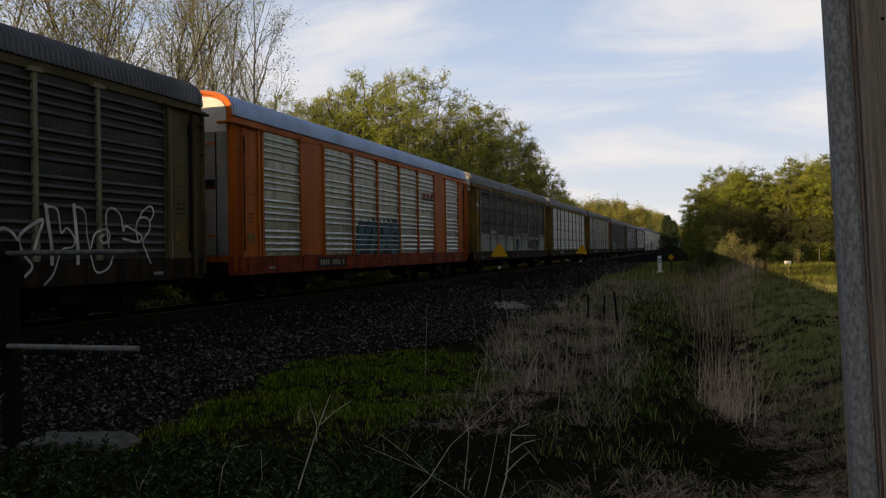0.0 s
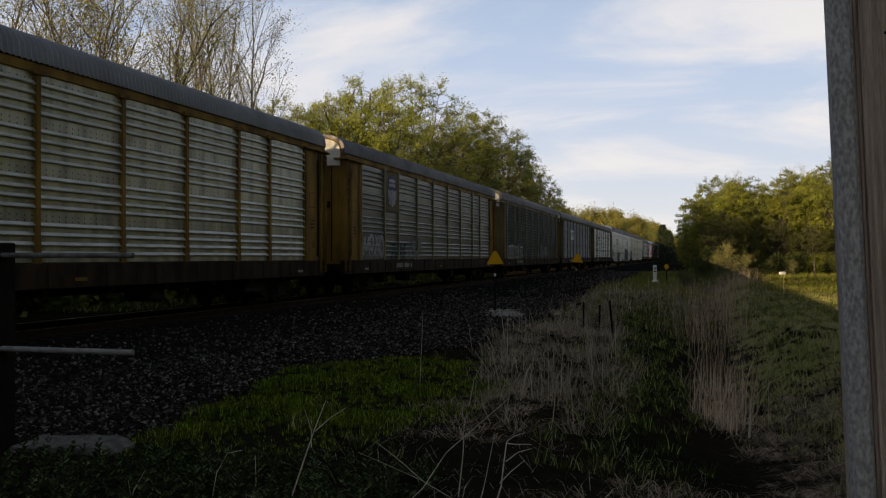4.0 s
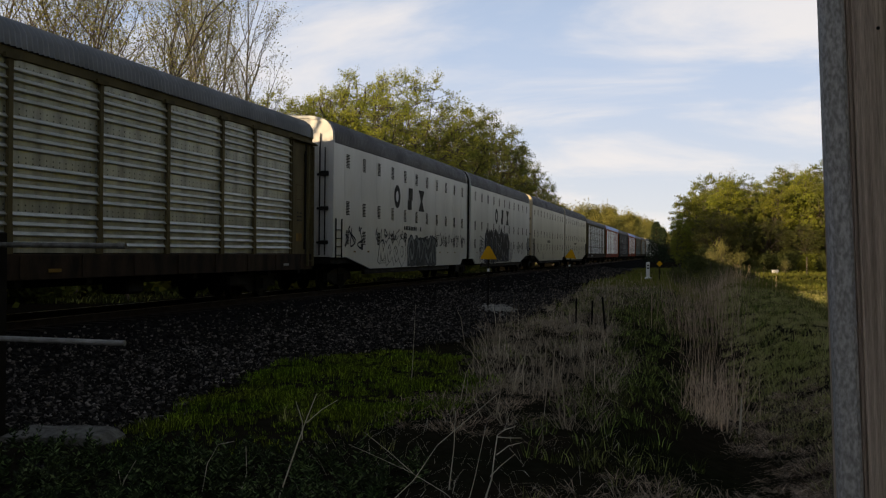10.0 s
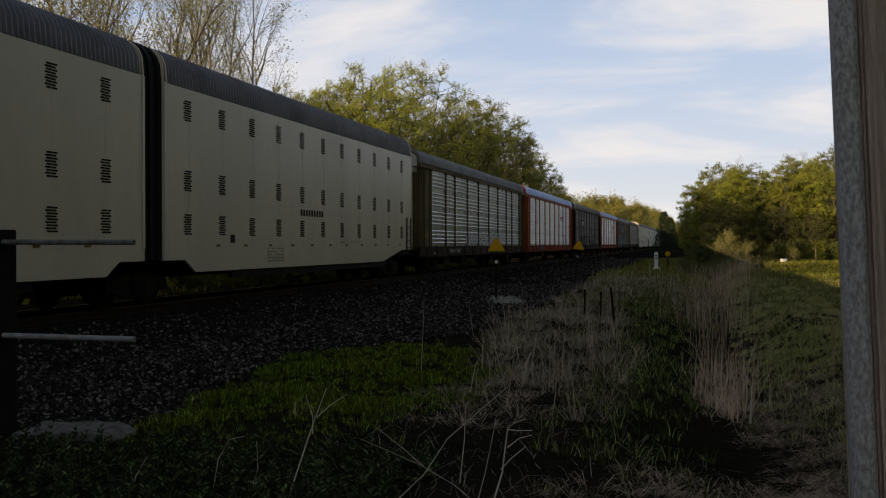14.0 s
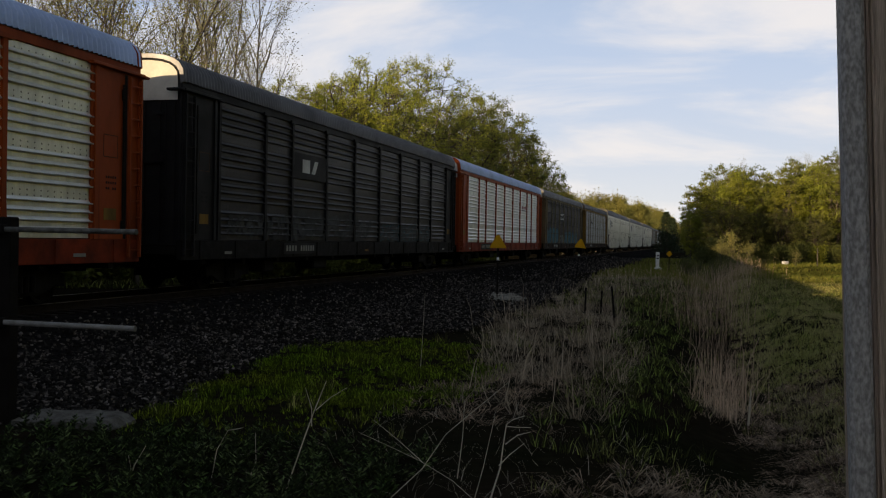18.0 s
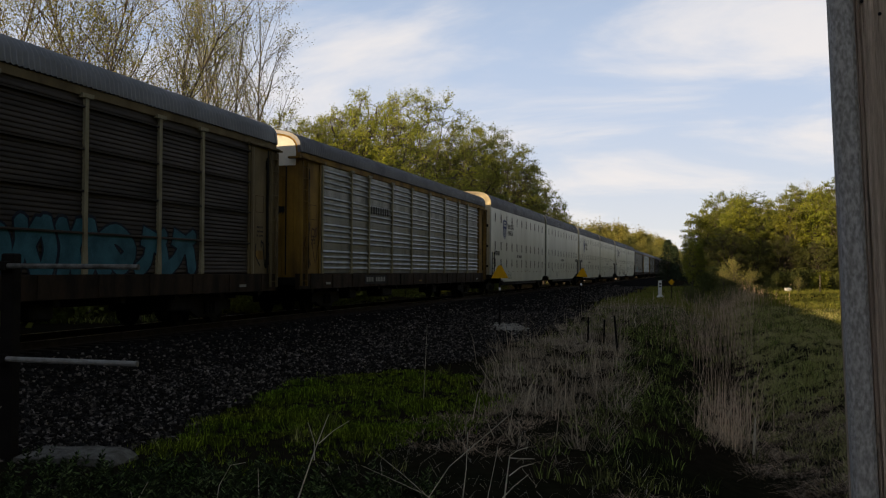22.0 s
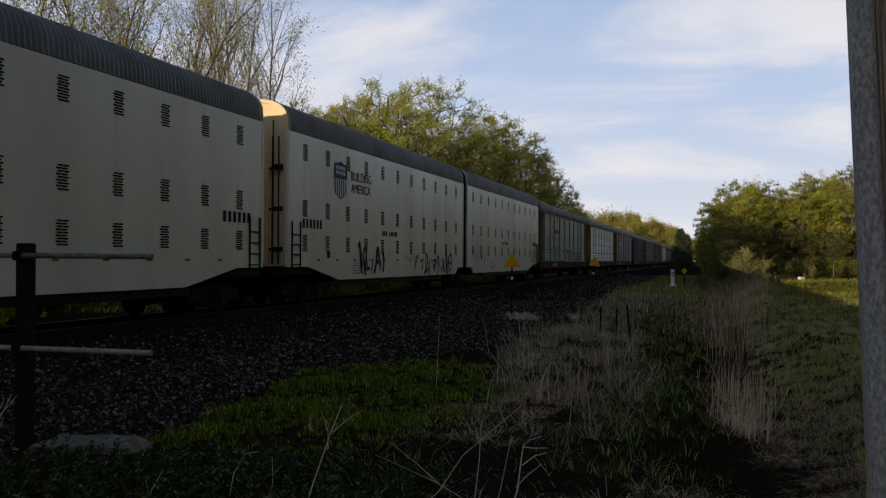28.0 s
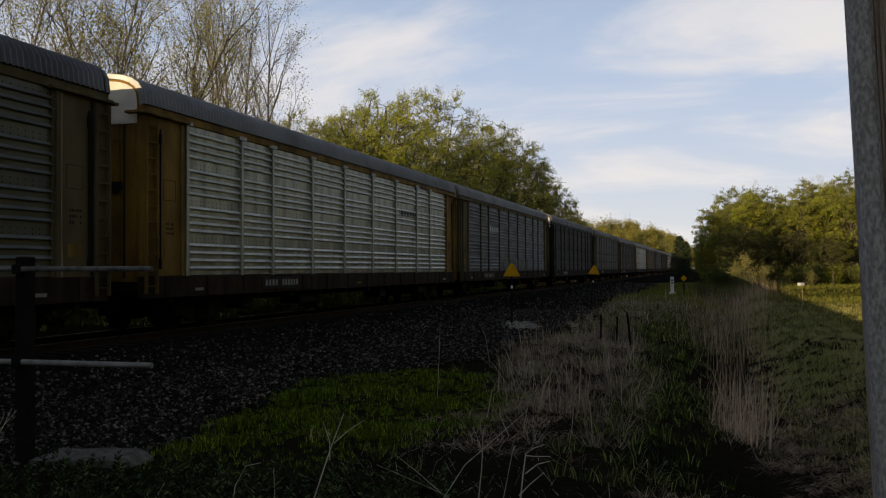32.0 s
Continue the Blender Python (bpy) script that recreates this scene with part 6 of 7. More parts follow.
marker(-6.8, 33.2, 0, "yellow triangular marker on a thin dark stake")
marker(-6.1, 50.0, 6, "yellow triangular marker on a leaning stake")
post = thing("milepost", "white trackside post with dark marks", "post", at=pose(-2.9, 73, on_ground(-2.9, 73), 0, 0, 14))
part("body", Shape().box(-0.13, -0.05, -0.3, 0.13, 0.05, 1.36, 0.03), post, M_SIGN_WHITE)
part("foot", Shape().box(-0.22, -0.12, -0.3, 0.26, 0.12, 0.26, 0.05), post, M_SIGN_WHITE)
for z in (0.86, 1.06):
    part("mark", Shape().box(-0.08, -0.054, z, 0.08, -0.0505, z + 0.11), post, M_INK_BLACK)
dia = thing("warning_sign", "yellow diamond warning sign on a thin post", "sign", at=pose(-2.0, 70.5, on_ground(-2, 70.5), 0, 0, 14))
part("stake", Shape().box(-0.025, -0.02, -0.3, 0.025, 0.02, 1.3), dia, M_POST)
part("plate", Shape().prism([(0, 1.04), (0.22, 1.26), (0, 1.48), (-0.22, 1.26)], 1, -0.035, -0.021), dia, M_SIGN)
for x, y, h, t in ((-2.6, 27.0, 0.78, 2), (-2.0, 24.4, 0.98, -5), (-3.1, 27.6, 0.8, 1)):
    st = thing("old_stake", "short dark weathered stake in dry grass", "stake", "stakes in the grass", at=pose(x, y, on_ground(x, y), 0, t, 0))
    part("stake", Shape().box(-0.025, -0.025, -0.3, 0.025, 0.025, h, 0.006), st, M_POST)
st = thing("pale_stake", "bleached broken stake beside the reeds", "stake", at=pose(0.72, 14.5, on_ground(0.72, 14.5), 0, 3, 0))
part("stake", Shape().tube([(0, 0, -0.2), (0.005, 0, 0.26), (0.0, 0, 0.52)], [0.018, 0.017, 0.010], 7), st, M_STALK)
bx = thing("utility_box", "small white box at the edge of the field", "utility box", at=pose(8.6, 104, on_ground(8.6, 104)))
part("cabinet", Shape().box(-0.32, -0.25, -0.1, 0.32, 0.25, 0.48, 0.03), bx, M_SIGN_WHITE)
for k, (x, y) in enumerate(((12.6, 92), (14.2, 96), (11.2, 100))):
    st = thing("field_stake", "thin wooden stake in the meadow", "stake", "stakes in the meadow", at=pose(x, y, on_ground(x, y)))
    part("stake", Shape().box(-0.05, -0.05, -0.3, 0.05, 0.05, 1.5 + 0.2 * k, 0.01), st, M_BARK)

# bleached forked stalks: (across, height) outlines stand square to the view
ACROSS = Vector((0.966, 0.257, 0.0))


def stalk(name, label, x, y, lines, radius):
    base = Vector((x, y, 0.0))
    t = thing(name, label, "dead plant", "bleached stalks", at=Matrix.Translation(base))
    for k, (depth, pts) in enumerate(lines):
        pp = []
        for q, (a, h) in enumerate(pts):
            pp.append(ACROSS * a + Vector((0.03 * math.sin(q + k), depth * q, h)))
        n = len(pp)
        r0 = radius * 0.8 * (1.0 if k == 0 else 0.6)
        part("stem" if k == 0 else "twig", Shape().tube(pp, [r0 * (1 - 0.6 * q / max(n - 1, 1)) for q in range(n)], 6), t, M_STALK)


stalk("forked_stalk", "bleached forked stalk rising from the grass", -3.18, 7.15, [(0.005, [(-0.03, -0.12), (0.0, 0.03), (0.13, 0.43), (0.22, 0.63), (0.33, 0.85)]), (0.02, [(0.18, 0.49), (0.17, 0.63), (0.13, 0.79)]), (-0.02, [(0.21, 0.62), (0.36, 0.73), (0.52, 0.81)])], 0.010)
stalk("forked_stalk", "bleached forked stalk with short side twigs", -1.6, 7.44, [(0.005, [(-0.03, -0.2), (-0.01, -0.1), (0.08, 0.21), (0.12, 0.37), (0.17, 0.55), (0.23, 0.59), (0.3, 0.62)]), (0.02, [(0.12, 0.4), (0.21, 0.47), (0.33, 0.49)]), (0.02, [(0.07, 0.23), (0.17, 0.31), (0.31, 0.4)]), (0.01, [(-0.1, -0.2), (-0.08, -0.08), (0.0, 0.21), (0.06, 0.61)]), (0.01, [(0.17, 0.54), (0.26, 0.53), (0.35, 0.53)])], 0.010)
stalk("forked_stalk", "thin bleached stalk leaning across the grass", -2.34, 7.17, [(0.01, [(-0.1, -0.14), (-0.04, -0.07), (0.25, 0.21), (0.45, 0.48), (0.71, 0.68), (0.96, 0.89)]), (0.01, [(0.75, -0.1), (0.49, 0.12), (0.25, 0.27), (0.0, 0.39), (-0.21, 0.48)]), (0.01, [(0.25, 0.27), (0.07, 0.44), (-0.09, 0.58)])], 0.006)
stalk("forked_stalk", "thin upright pale stalk in the grass", -2.0, 8.1, [(0.0, [(0.0, -0.1), (0.02, 0.3), (0.03, 0.62)])], 0.007)
stalk("forked_stalk", "short pale bent stalk in the weeds", -3.6, 7.3, [(0.0, [(0.0, -0.1), (0.06, 0.15), (0.05, 0.38)])], 0.007)
stalk("forked_stalk", "thin curved pale stalk in the weeds", -3.95, 7.35, [(0.02, [(0.0, -0.1), (0.02, 0.2), (0.1, 0.36), (0.24, 0.38)])], 0.006)
stalk("forked_stalk", "short thick pale stem low in the weeds", -4.5, 6.95, [(0.0, [(0.0, -0.1), (0.05, 0.12), (0.14, 0.28)]), (0.0, [(0.03, 0.05), (0.0, 0.2)])], 0.011)
stalk("forked_stalk", "tall thin pale stem by the stones", -4.1, 14.2, [(0.0, [(0.0, -0.1), (0.01, 0.6), (0.03, 1.2)])], 0.006)
stalk("forked_stalk", "pale leafless stem beside the ditch", 1.75, 11.5, [(0.02, [(0.0, -0.1), (0.03, 0.4), (-0.08, 0.8)]), (0.0, [(0.02, 0.5), (0.12, 0.58)]), (0.0, [(0.0, 0.6), (-0.14, 0.7)])], 0.008)
# a bare pale bush at the foot of the fence
rng = np.random.default_rng(21)
twig = thing("dead_bush", "leafless pale twiggy bush at the foot of the post", "dead plant", at=pose(-7.15, 8.2, 0))
for k in range(14):
    a, h = rng.uniform(-0.32, 0.3), rng.uniform(0.3, 0.75)
    part("twig", Shape().tube([(0.1 * a, 0, -0.05), (a * 0.5, 0.1 * math.sin(k), h * 0.5), (a, 0.16 * math.sin(2 * k), h)], [0.007, 0.005, 0.002], 5), twig, M_STALK)


# ---- paint on the wagons ----
SKIN = HALF - 0.022          # just proud of the ribs
RIBS = HALF - 0.045          # between the crests of the ribs
FINE = HALF - 0.058          # on the fine corrugation
FLAT = HALF + 0.0085         # on the smooth walls


def ribbon(s, pts, width, x, thick=0.003):
    """A painted stroke: one mitred band along a line of (along, height) points; later strokes lie on earlier ones."""
    x += 0.0004 * (sum(1 for f in s.f if len(f) == 5) % 9)
    m = len(pts)
    rails = []
    for i in range(m):
        (a, b), (c, d) = pts[max(i - 1, 0)], pts[min(i + 1, m - 1)]
        L = math.hypot(c - a, d - b) or 1e-6
        nx, nz = -(d - b) / L * width / 2, (c - a) / L * width / 2
        ex, ez = (c - a) / L * width * 0.4 * (1 if i == m - 1 else -1 if i == 0 else 0), (d - b) / L * width * 0.4 * (1 if i == m - 1 else -1 if i == 0 else 0)
        rails.append(((pts[i][0] + nx + ex, pts[i][1] + nz + ez), (pts[i][0] - nx + ex, pts[i][1] - nz + ez)))
    n = len(s.v)
    s.v += [(x + thick + 0.0016 * i / m, u, w) for i, pair in enumerate(rails) for u, w in pair]
    s.f += [(n + 2 * i, n + 2 * i + 1, n + 2 * i + 3, n + 2 * i + 2) for i in range(m - 1)]
    # a rounded end closes the stroke
    (u0, w0), (u1, w1) = rails[-1]
    k = len(s.v)
    ou, ow = (u0 + u1) / 2 - pts[-1][0], (w0 + w1) / 2 - pts[-1][1]
    s.v += [(x + thick, u0 + ou * 0.5 + (u1 - u0) * 0.25, w0 + ow * 0.5 + (w1 - w0) * 0.25), (x + thick, (u0 + u1) / 2 + ou * 0.7, (w0 + w1) / 2 + ow * 0.7), (x + thick, u1 + ou * 0.5 - (u1 - u0) * 0.25, w1 + ow * 0.5 - (w1 - w0) * 0.25)]
    s.f.append((k - 2, k - 1, k + 2, k + 1, k))


def plate(car, name, y0, y1, z0, z1, material, x=SKIN, label="", t=0.004, parent=None):
    return part(name, Shape().box(x, y0, z0, x + t, y1, z1), parent or car, material, label)


def bars(car, y0, y1, z0, z1, material, n, x=SKIN, name="marking", rng_seed=1):
    """A line of writing too small to read: a row of upright bars."""
    r = random.Random(rng_seed)
    s = Shape()
    w = (y1 - y0) / n
    for k in range(n):
        if r.random() < 0.12 and 0 < k < n - 1:
            continue
        s.box(x, y0 + k * w + w * 0.2, z0, x + 0.003, y0 + (k + 1) * w - w * 0.2, z1)
    return tagged(part(name, s, car, material), kind="stuff")


def loop(cy, cz, ry, rz, r, n=22, square=0.75):
    a0 = r.uniform(0, 6)
    out = []
    for k in range(n + 1):
        a = 2 * math.pi * (k % n) / n
        c, q = math.cos(a), math.sin(a)
        g = 1 + 0.13 * math.sin(3 * a + a0) + 0.08 * math.sin(5 * a + 2 * a0)
        out.append((cy + ry * g * math.copysign(abs(c) ** square, c), cz + rz * g * math.copysign(abs(q) ** square, q)))
    return out


def smooth(pts):
    """Rounds a line through its points."""
    fine = []
    for i in range(len(pts) - 1):
        for q in range(5):
            t = q / 5
            p0, p1, p2, p3 = pts[max(i - 1, 0)], pts[i], pts[i + 1], pts[min(i + 2, len(pts) - 1)]
            fine.append(tuple(0.5 * (2 * b + (c - a) * t + (2 * a - 5 * b + 4 * c - d) * t * t + (3 * b - a - 3 * c + d) * t ** 3) for a, b, c, d in zip(p0, p1, p2, p3)))
    return fine + [pts[-1]]


def stroke(car, material, width, pts, x=HALF + 0.004, label="white spray-painted outline graffiti"):
    s = Shape()
    ribbon(s, smooth(pts), width, x)
    tagged(part("graffiti_line", s, car, material, label), kind="stuff")


SWIRLS = [[[(0.0, 0.1), (0.28, 0.95), (0.55, 0.25), (0.98, 0.85)]],
          [[(0.2, 0.05), (0.03, 0.6), (0.5, 1.0), (0.95, 0.6), (0.62, 0.2), (0.35, 0.5)]],
          [[(0.1, 0.1), (0.4, 0.35), (0.6, 0.7), (0.95, 0.95)], [(0.4, 1.0), (0.85, 0.75), (0.95, 0.3)]],
          [[(0.5, 0.02), (0.08, 0.4), (0.3, 0.95), (0.8, 0.9), (0.92, 0.35), (0.55, 0.05)]],
          [[(0.02, 0.9), (0.45, 0.65), (0.95, 1.0)], [(0.1, 0.35), (0.5, 0.1), (0.95, 0.4)]],
          [[(0.05, 0.0), (0.2, 0.6), (0.15, 1.0)], [(0.5, 0.1), (0.42, 0.6), (0.55, 1.0)], [(0.8, 0.0), (0.9, 0.5), (0.78, 1.0)]]]


def lettered(car, y0, y1, z0, z1, count, seed, fill, line=None, back=None, x=FLAT, heavy=0.26, rim=0.09, label="large spray-painted graffiti letters"):
    """A painted piece: a ragged ground, then heavy crowded strokes with an outline round them."""
    r = random.Random(seed)
    w, h = (y1 - y0) / count, z1 - z0
    top = car
    if back is not None:
        ring = [(y0 - 0.1 * w, z0 - 0.02 * h)]
        n = count * 3
        ring += [(y0 + (y1 - y0) * k / n, z0 - r.uniform(0.0, 0.06) * h) for k in range(1, n)]
        ring += [(y1 + 0.1 * w, z0)]
        ring += [(y1 - (y1 - y0) * k / n + r.uniform(-0.05, 0.05) * w, z1 + r.uniform(-0.10, 0.05) * h) for k in range(n + 1)]
        top = part("graffiti", Shape().prism(ring, 0, x - 0.003, x), car, back, label)
    under, over = Shape(), Shape()
    for k in range(count):
        for ln in SWIRLS[(seed + k + r.randrange(2)) % len(SWIRLS)]:
            tilt = r.uniform(-0.12, 0.12)
            lo, hi = r.uniform(0.02, 0.12), r.uniform(0.86, 0.99)
            pts = smooth([(y0 + w * (k + 0.02 + 0.96 * min(max(a + tilt * (b - 0.5), 0), 1)) + r.uniform(-0.03, 0.03) * w, z0 + h * (lo + (hi - lo) * b)) for a, b in ln])
            wd = heavy * w * r.uniform(0.85, 1.15)
            if line is not None:
                ribbon(under, pts, wd + rim, x)
            ribbon(over, pts, wd, x + 0.0045)
    if line is not None:
        tagged(part("graffiti_line", under, top, line, label), kind="stuff")
    tagged(part("graffiti_letter", over, top, fill, label), kind="stuff")


def tags(car, y0, y1, z0, z1, count, seed, material, width=0.035, x=FLAT):
    """Quick hand-style scribbles."""
    r = random.Random(seed)
    s = Shape()
    w = (y1 - y0) / count
    for k in range(count):
        cy = y0 + (k + 0.5) * w
        pts = [(cy + r.uniform(-0.5, 0.5) * w, r.uniform(z0, z1)) for _ in range(r.randint(4, 7))]
        fine = []
        for i in range(len(pts) - 1):      # round the corners
            for q in range(4):
                t = q / 4
                p0, p1, p2, p3 = pts[max(i - 1, 0)], pts[i], pts[i + 1], pts[min(i + 2, len(pts) - 1)]
                fine.append(tuple(0.5 * (2 * b + (c - a) * t + (2 * a - 5 * b + 4 * c - d) * t * t + (3 * b - a - 3 * c + d) * t ** 3) for a, b, c, d in zip(p0, p1, p2, p3)))
        fine.append(pts[-1])
        ribbon(s, fine, width * r.uniform(0.6, 1.3), x)
    tagged(part("graffiti_line", s, car, material, "dark scribbled spray-paint tags"), kind="stuff")


def shield(car, y, z, w, h, x=FLAT):
    """A plain emblem: blue head over white with blue stripes."""
    def edge(t):
        pts = [(0.0, 1.0), (0.12, 0.95), (0.28, 0.985), (0.40, 1.0), (0.5, 1.04), (0.6, 1.0), (0.72, 0.985), (0.88, 0.95), (1.0, 1.0), (0.97, 0.9), (1.0, 0.7), (0.985, 0.35), (0.9, 0.12), (0.5, -0.02), (0.1, 0.12), (0.015, 0.35), (0.0, 0.7), (0.03, 0.9)]
        return [(y + w * (0.5 + (a - 0.5) * t), z + h * (0.5 + (b - 0.5) * t)) for a, b in pts]
    s = Shape()
    s.prism(edge(1.0), 0, x, x + 0.002)
    em = part("emblem", s, car, M_BLUE_SHIELD, "blue and white shield emblem")
    s = Shape()
    s.prism([(y + w * (0.5 + (a - 0.5) * 0.92), z + h * b) for a, b in [(0.0, 0.55), (1.0, 0.55), (0.985, 0.33), (0.9, 0.14), (0.5, 0.01), (0.1, 0.14), (0.015, 0.33)]], 0, x + 0.0022, x + 0.0035)
    part("field", s, em, M_INK_WHITE)
    for k in range(6):
        yy = y + w * (0.10 + 0.14 * k)
        low = 0.16 if k in (0, 5) else 0.07 if k in (1, 4) else 0.03
        part("stripe", Shape().box(x + 0.0037, yy, z + h * low, x + 0.0048, yy + w * 0.07, z + h * 0.55), em, M_BLUE_SHIELD)
    for zz in (0.66, 0.80):
        bars(em, y + w * 0.14, y + w * 0.86, z + h * zz, z + h * (zz + 0.1), M_INK_WHITE, 6, x + 0.0022, "marking", 3)


def words(car, text, y, z, size, material, x=FLAT):
    cu = bpy.data.curves.new("words", "FONT")
    cu.body, cu.size, cu.extrude = text, size, 0.002
    tmp = bpy.data.objects.new("words", cu)
    me = bpy.data.meshes.new_from_object(tmp)
    bpy.data.objects.remove(tmp)
    me.materials.clear()
    me.materials.append(material)
    return part("lettering", me, car, at=pose(x + 0.002, y, z, 90, 0, 90))


# numbers on every side sill, as bars on a dark plate
for k, (car, start) in enumerate(TRAIN):
    if car.name.startswith("autorack") and -60 < start < 800:
        y0 = 5.2 + (k * 37 % 11) * 0.1
        p = plate(car, "number_plate", y0 - 0.15, y0 + 2.4, SILL0 + 0.1, SILL1 - 0.06, M_BLACK, HALF + 0.006)
        bars(p, y0, y0 + 0.85, SILL0 + 0.19, SILL1 - 0.14, M_VENT_SLAT, 4, HALF + 0.0105, rng_seed=k)
        bars(p, y0 + 1.1, y0 + 2.25, SILL0 + 0.19, SILL1 - 0.14, M_VENT_SLAT, 6, HALF + 0.0105, rng_seed=k + 1)
        for q, yy in enumerate((2.2, 13.3, 24.6)):
            plate(car, "reflector", yy, yy + 0.4, SILL0 + 0.14, SILL0 + 0.21, M_YELLOW if q % 2 else M_VENT_SLAT, HALF + 0.006)
        for yy in (0.9, BODY - 1.35):
            plate(car, "notice", yy, yy + 0.45, 1.75, 2.0, M_YELLOW, HALF - 0.033, "small yellow notice")
        r = random.Random(k)
        for q in range(3):
            bars(car, 0.95, 1.3, 2.3 + q * 0.11, 2.35 + q * 0.11, M_INK_BLACK, 5, HALF - 0.033, rng_seed=k * 3 + q)
            bars(car, BODY - 1.3, BODY - 0.9, 2.4 + q * 0.12, 2.45 + q * 0.12, M_INK_BLACK, 5, HALF - 0.033, rng_seed=k * 5 + q)
for k, (car, start) in enumerate(TRAIN):
    if car.name.startswith("articulated"):
        for u in (0, 1):
            o = u * (UNIT + GAPU)
            for q in range(11):
                plate(car, "reflector", o + 2.2 + q * 1.6, o + 2.42 + q * 1.6, 1.40, 1.46, M_YELLOW, FLAT)
            for q in range(5):
                bars(car, o + 5.3, o + 6.5, 0.95 + q * 0.09, 1.0 + q * 0.09, M_VENT_SLAT, 9, FLAT, rng_seed=q)
            plate(car, "door_notice", o + 3.0, o + 3.25, 1.5, 1.72, M_INK_BLACK, FLAT)
            bars(car, o + 11.3, o + 13.0, 1.5, 1.56, M_VENT_SLAT, 12, FLAT, rng_seed=7)

for q in (0.0, -1.9):
    stroke(C[0], M_INK_SPRAY, 0.06, [(19.4 + q, 1.8), (19.6 + q, 1.95), (19.8 + q, 1.93), (19.96 + q, 1.83), (20.1 + q, 1.62), (20.24 + q, 1.44), (20.43 + q, 1.25), (20.24 + q, 1.08)])
stroke(C[0], M_INK_SPRAY, 0.07, [(20.09, 1.62), (20.09, 1.83), (20.4, 2.02), (20.75, 2.14), (20.61, 1.84), (20.5, 1.6)])
stroke(C[0], M_INK_SPRAY, 0.10, [(21.0, 1.3), (21.0, 1.62), (20.92, 2.0), (20.84, 2.4)])
stroke(C[0], M_INK_SPRAY, 0.045, [(20.84, 2.4), (21.16, 2.37), (21.24, 2.15), (21.3, 1.89), (21.48, 2.0), (21.72, 1.77), (21.63, 1.62), (21.3, 1.55), (21.05, 1.11), (20.78, 0.9)])
stroke(C[0], M_INK_SPRAY, 0.10, [(21.81, 1.3), (21.81, 1.62), (21.76, 2.0), (21.7, 2.44)])
stroke(C[0], M_INK_SPRAY, 0.045, [(21.7, 2.44), (22.02, 2.37), (22.1, 2.1), (22.11, 1.9), (22.2, 1.6), (22.4, 1.11), (22.83, 1.17), (23.01, 1.41)])
stroke(C[0], M_INK_SPRAY, 0.05, [(22.26, 1.62), (22.4, 1.9), (22.81, 1.99), (22.9, 1.8), (22.7, 1.7), (22.55, 1.8), (22.7, 1.88)])
stroke(C[0], M_INK_SPRAY, 0.05, [(22.87, 1.62), (22.78, 2.28), (22.99, 2.45), (23.31, 2.31), (23.41, 1.96), (23.5, 2.08), (23.9, 1.96), (24.13, 1.86), (23.97, 1.73), (23.4, 1.8)])
stroke(C[0], M_INK_SPRAY, 0.05, [(23.97, 1.75), (23.9, 2.05), (24.06, 2.27), (24.4, 2.25), (24.45, 2.02), (24.17, 1.75), (24.3, 1.5), (24.47, 1.26)])
stroke(C[0], M_INK_SPRAY, 0.045, [(24.06, 2.27), (24.18, 2.43), (24.51, 2.55), (24.62, 2.38), (24.45, 2.2)])
lettered(C[1], 9.9, 14.9, 1.3, 2.5, 4, 6, M_INK_BLUE, M_INK_BLACK, M_INK_NAVY, RIBS, 0.34, 0.16, "teal spray-painted letters with black outlines")
for q in range(4):
    stroke(C[1], M_INK_TEAL, 0.03, [(10.2 + 1.25 * q, 1.5), (10.25 + 1.25 * q, 2.0), (10.6 + 1.25 * q, 2.3)], RIBS + 0.008, "pale teal highlight")
bars(C[1], 18.45, 20.9, 3.86, 4.08, M_INK_RED, 4, SKIN)
plate(C[1], "marking", 18.5, 20.5, 3.77, 3.82, M_INK_BLACK)
# pale lower band and dark faces of the big painting on the sooty car
for k in range(9):
    s = Shape()
    s.strip([(HALF - 0.076 + a, b) for a, b in panel_profile("fine") if b < 2.5 + 0.12 * math.sin(k * 1.7)], EDGES[k] + 0.1, EDGES[k + 1] - 0.1)
    part("graffiti", s, C[2], M_INK_WASH, "whitewashed band of graffiti")
for k in range(9):
    y = EDGES[k]
    w = EDGES[k + 1] - y
    if k % 2:
        stroke(C[2], M_INK_BLACK, 0.07, [(y + 0.1, 1.4), (y + 0.2, 2.1), (y + w * 0.5, 2.42), (y + w - 0.2, 2.2), (y + w - 0.1, 1.4)], FINE + 0.006, "black spray-painted outline")
    else:
        stroke(C[2], M_INK_BLACK, 0.07, [(y + 0.15, 1.4), (y + 0.15, 2.3), (y + w - 0.15, 2.36), (y + w - 0.15, 1.4)], FINE + 0.006, "black spray-painted outline")
lettered(C[2], 17.9, 20.4, 1.45, 2.2, 2, 9, M_INK_BLACK, None, None, FINE + 0.006, 0.2, 0.05, "black spray-painted letters")
for y in (13.6, 21.6):
    s = Shape()
    s.prism(loop(y, 1.8, 0.62, 0.44, random.Random(int(y))), 0, FINE + 0.004, FINE + 0.008)
    face = part("graffiti", s, C[2], M_INK_NAVY, "dark round spray-painted face")
    s = Shape()
    s.prism(loop(y + 0.05, 1.62, 0.4, 0.2, random.Random(int(y) + 1)), 0, FINE + 0.0082, FINE + 0.010)
    part("graffiti", s, face, M_INK_BLUE, "teal patch")
s = Shape()
s.prism([(1.2 + 0.36 * math.cos(a * math.pi / 12), 4.0 + 0.36 * math.sin(a * math.pi / 12)) for a in range(24)], 0, HALF - 0.034, HALF - 0.03)
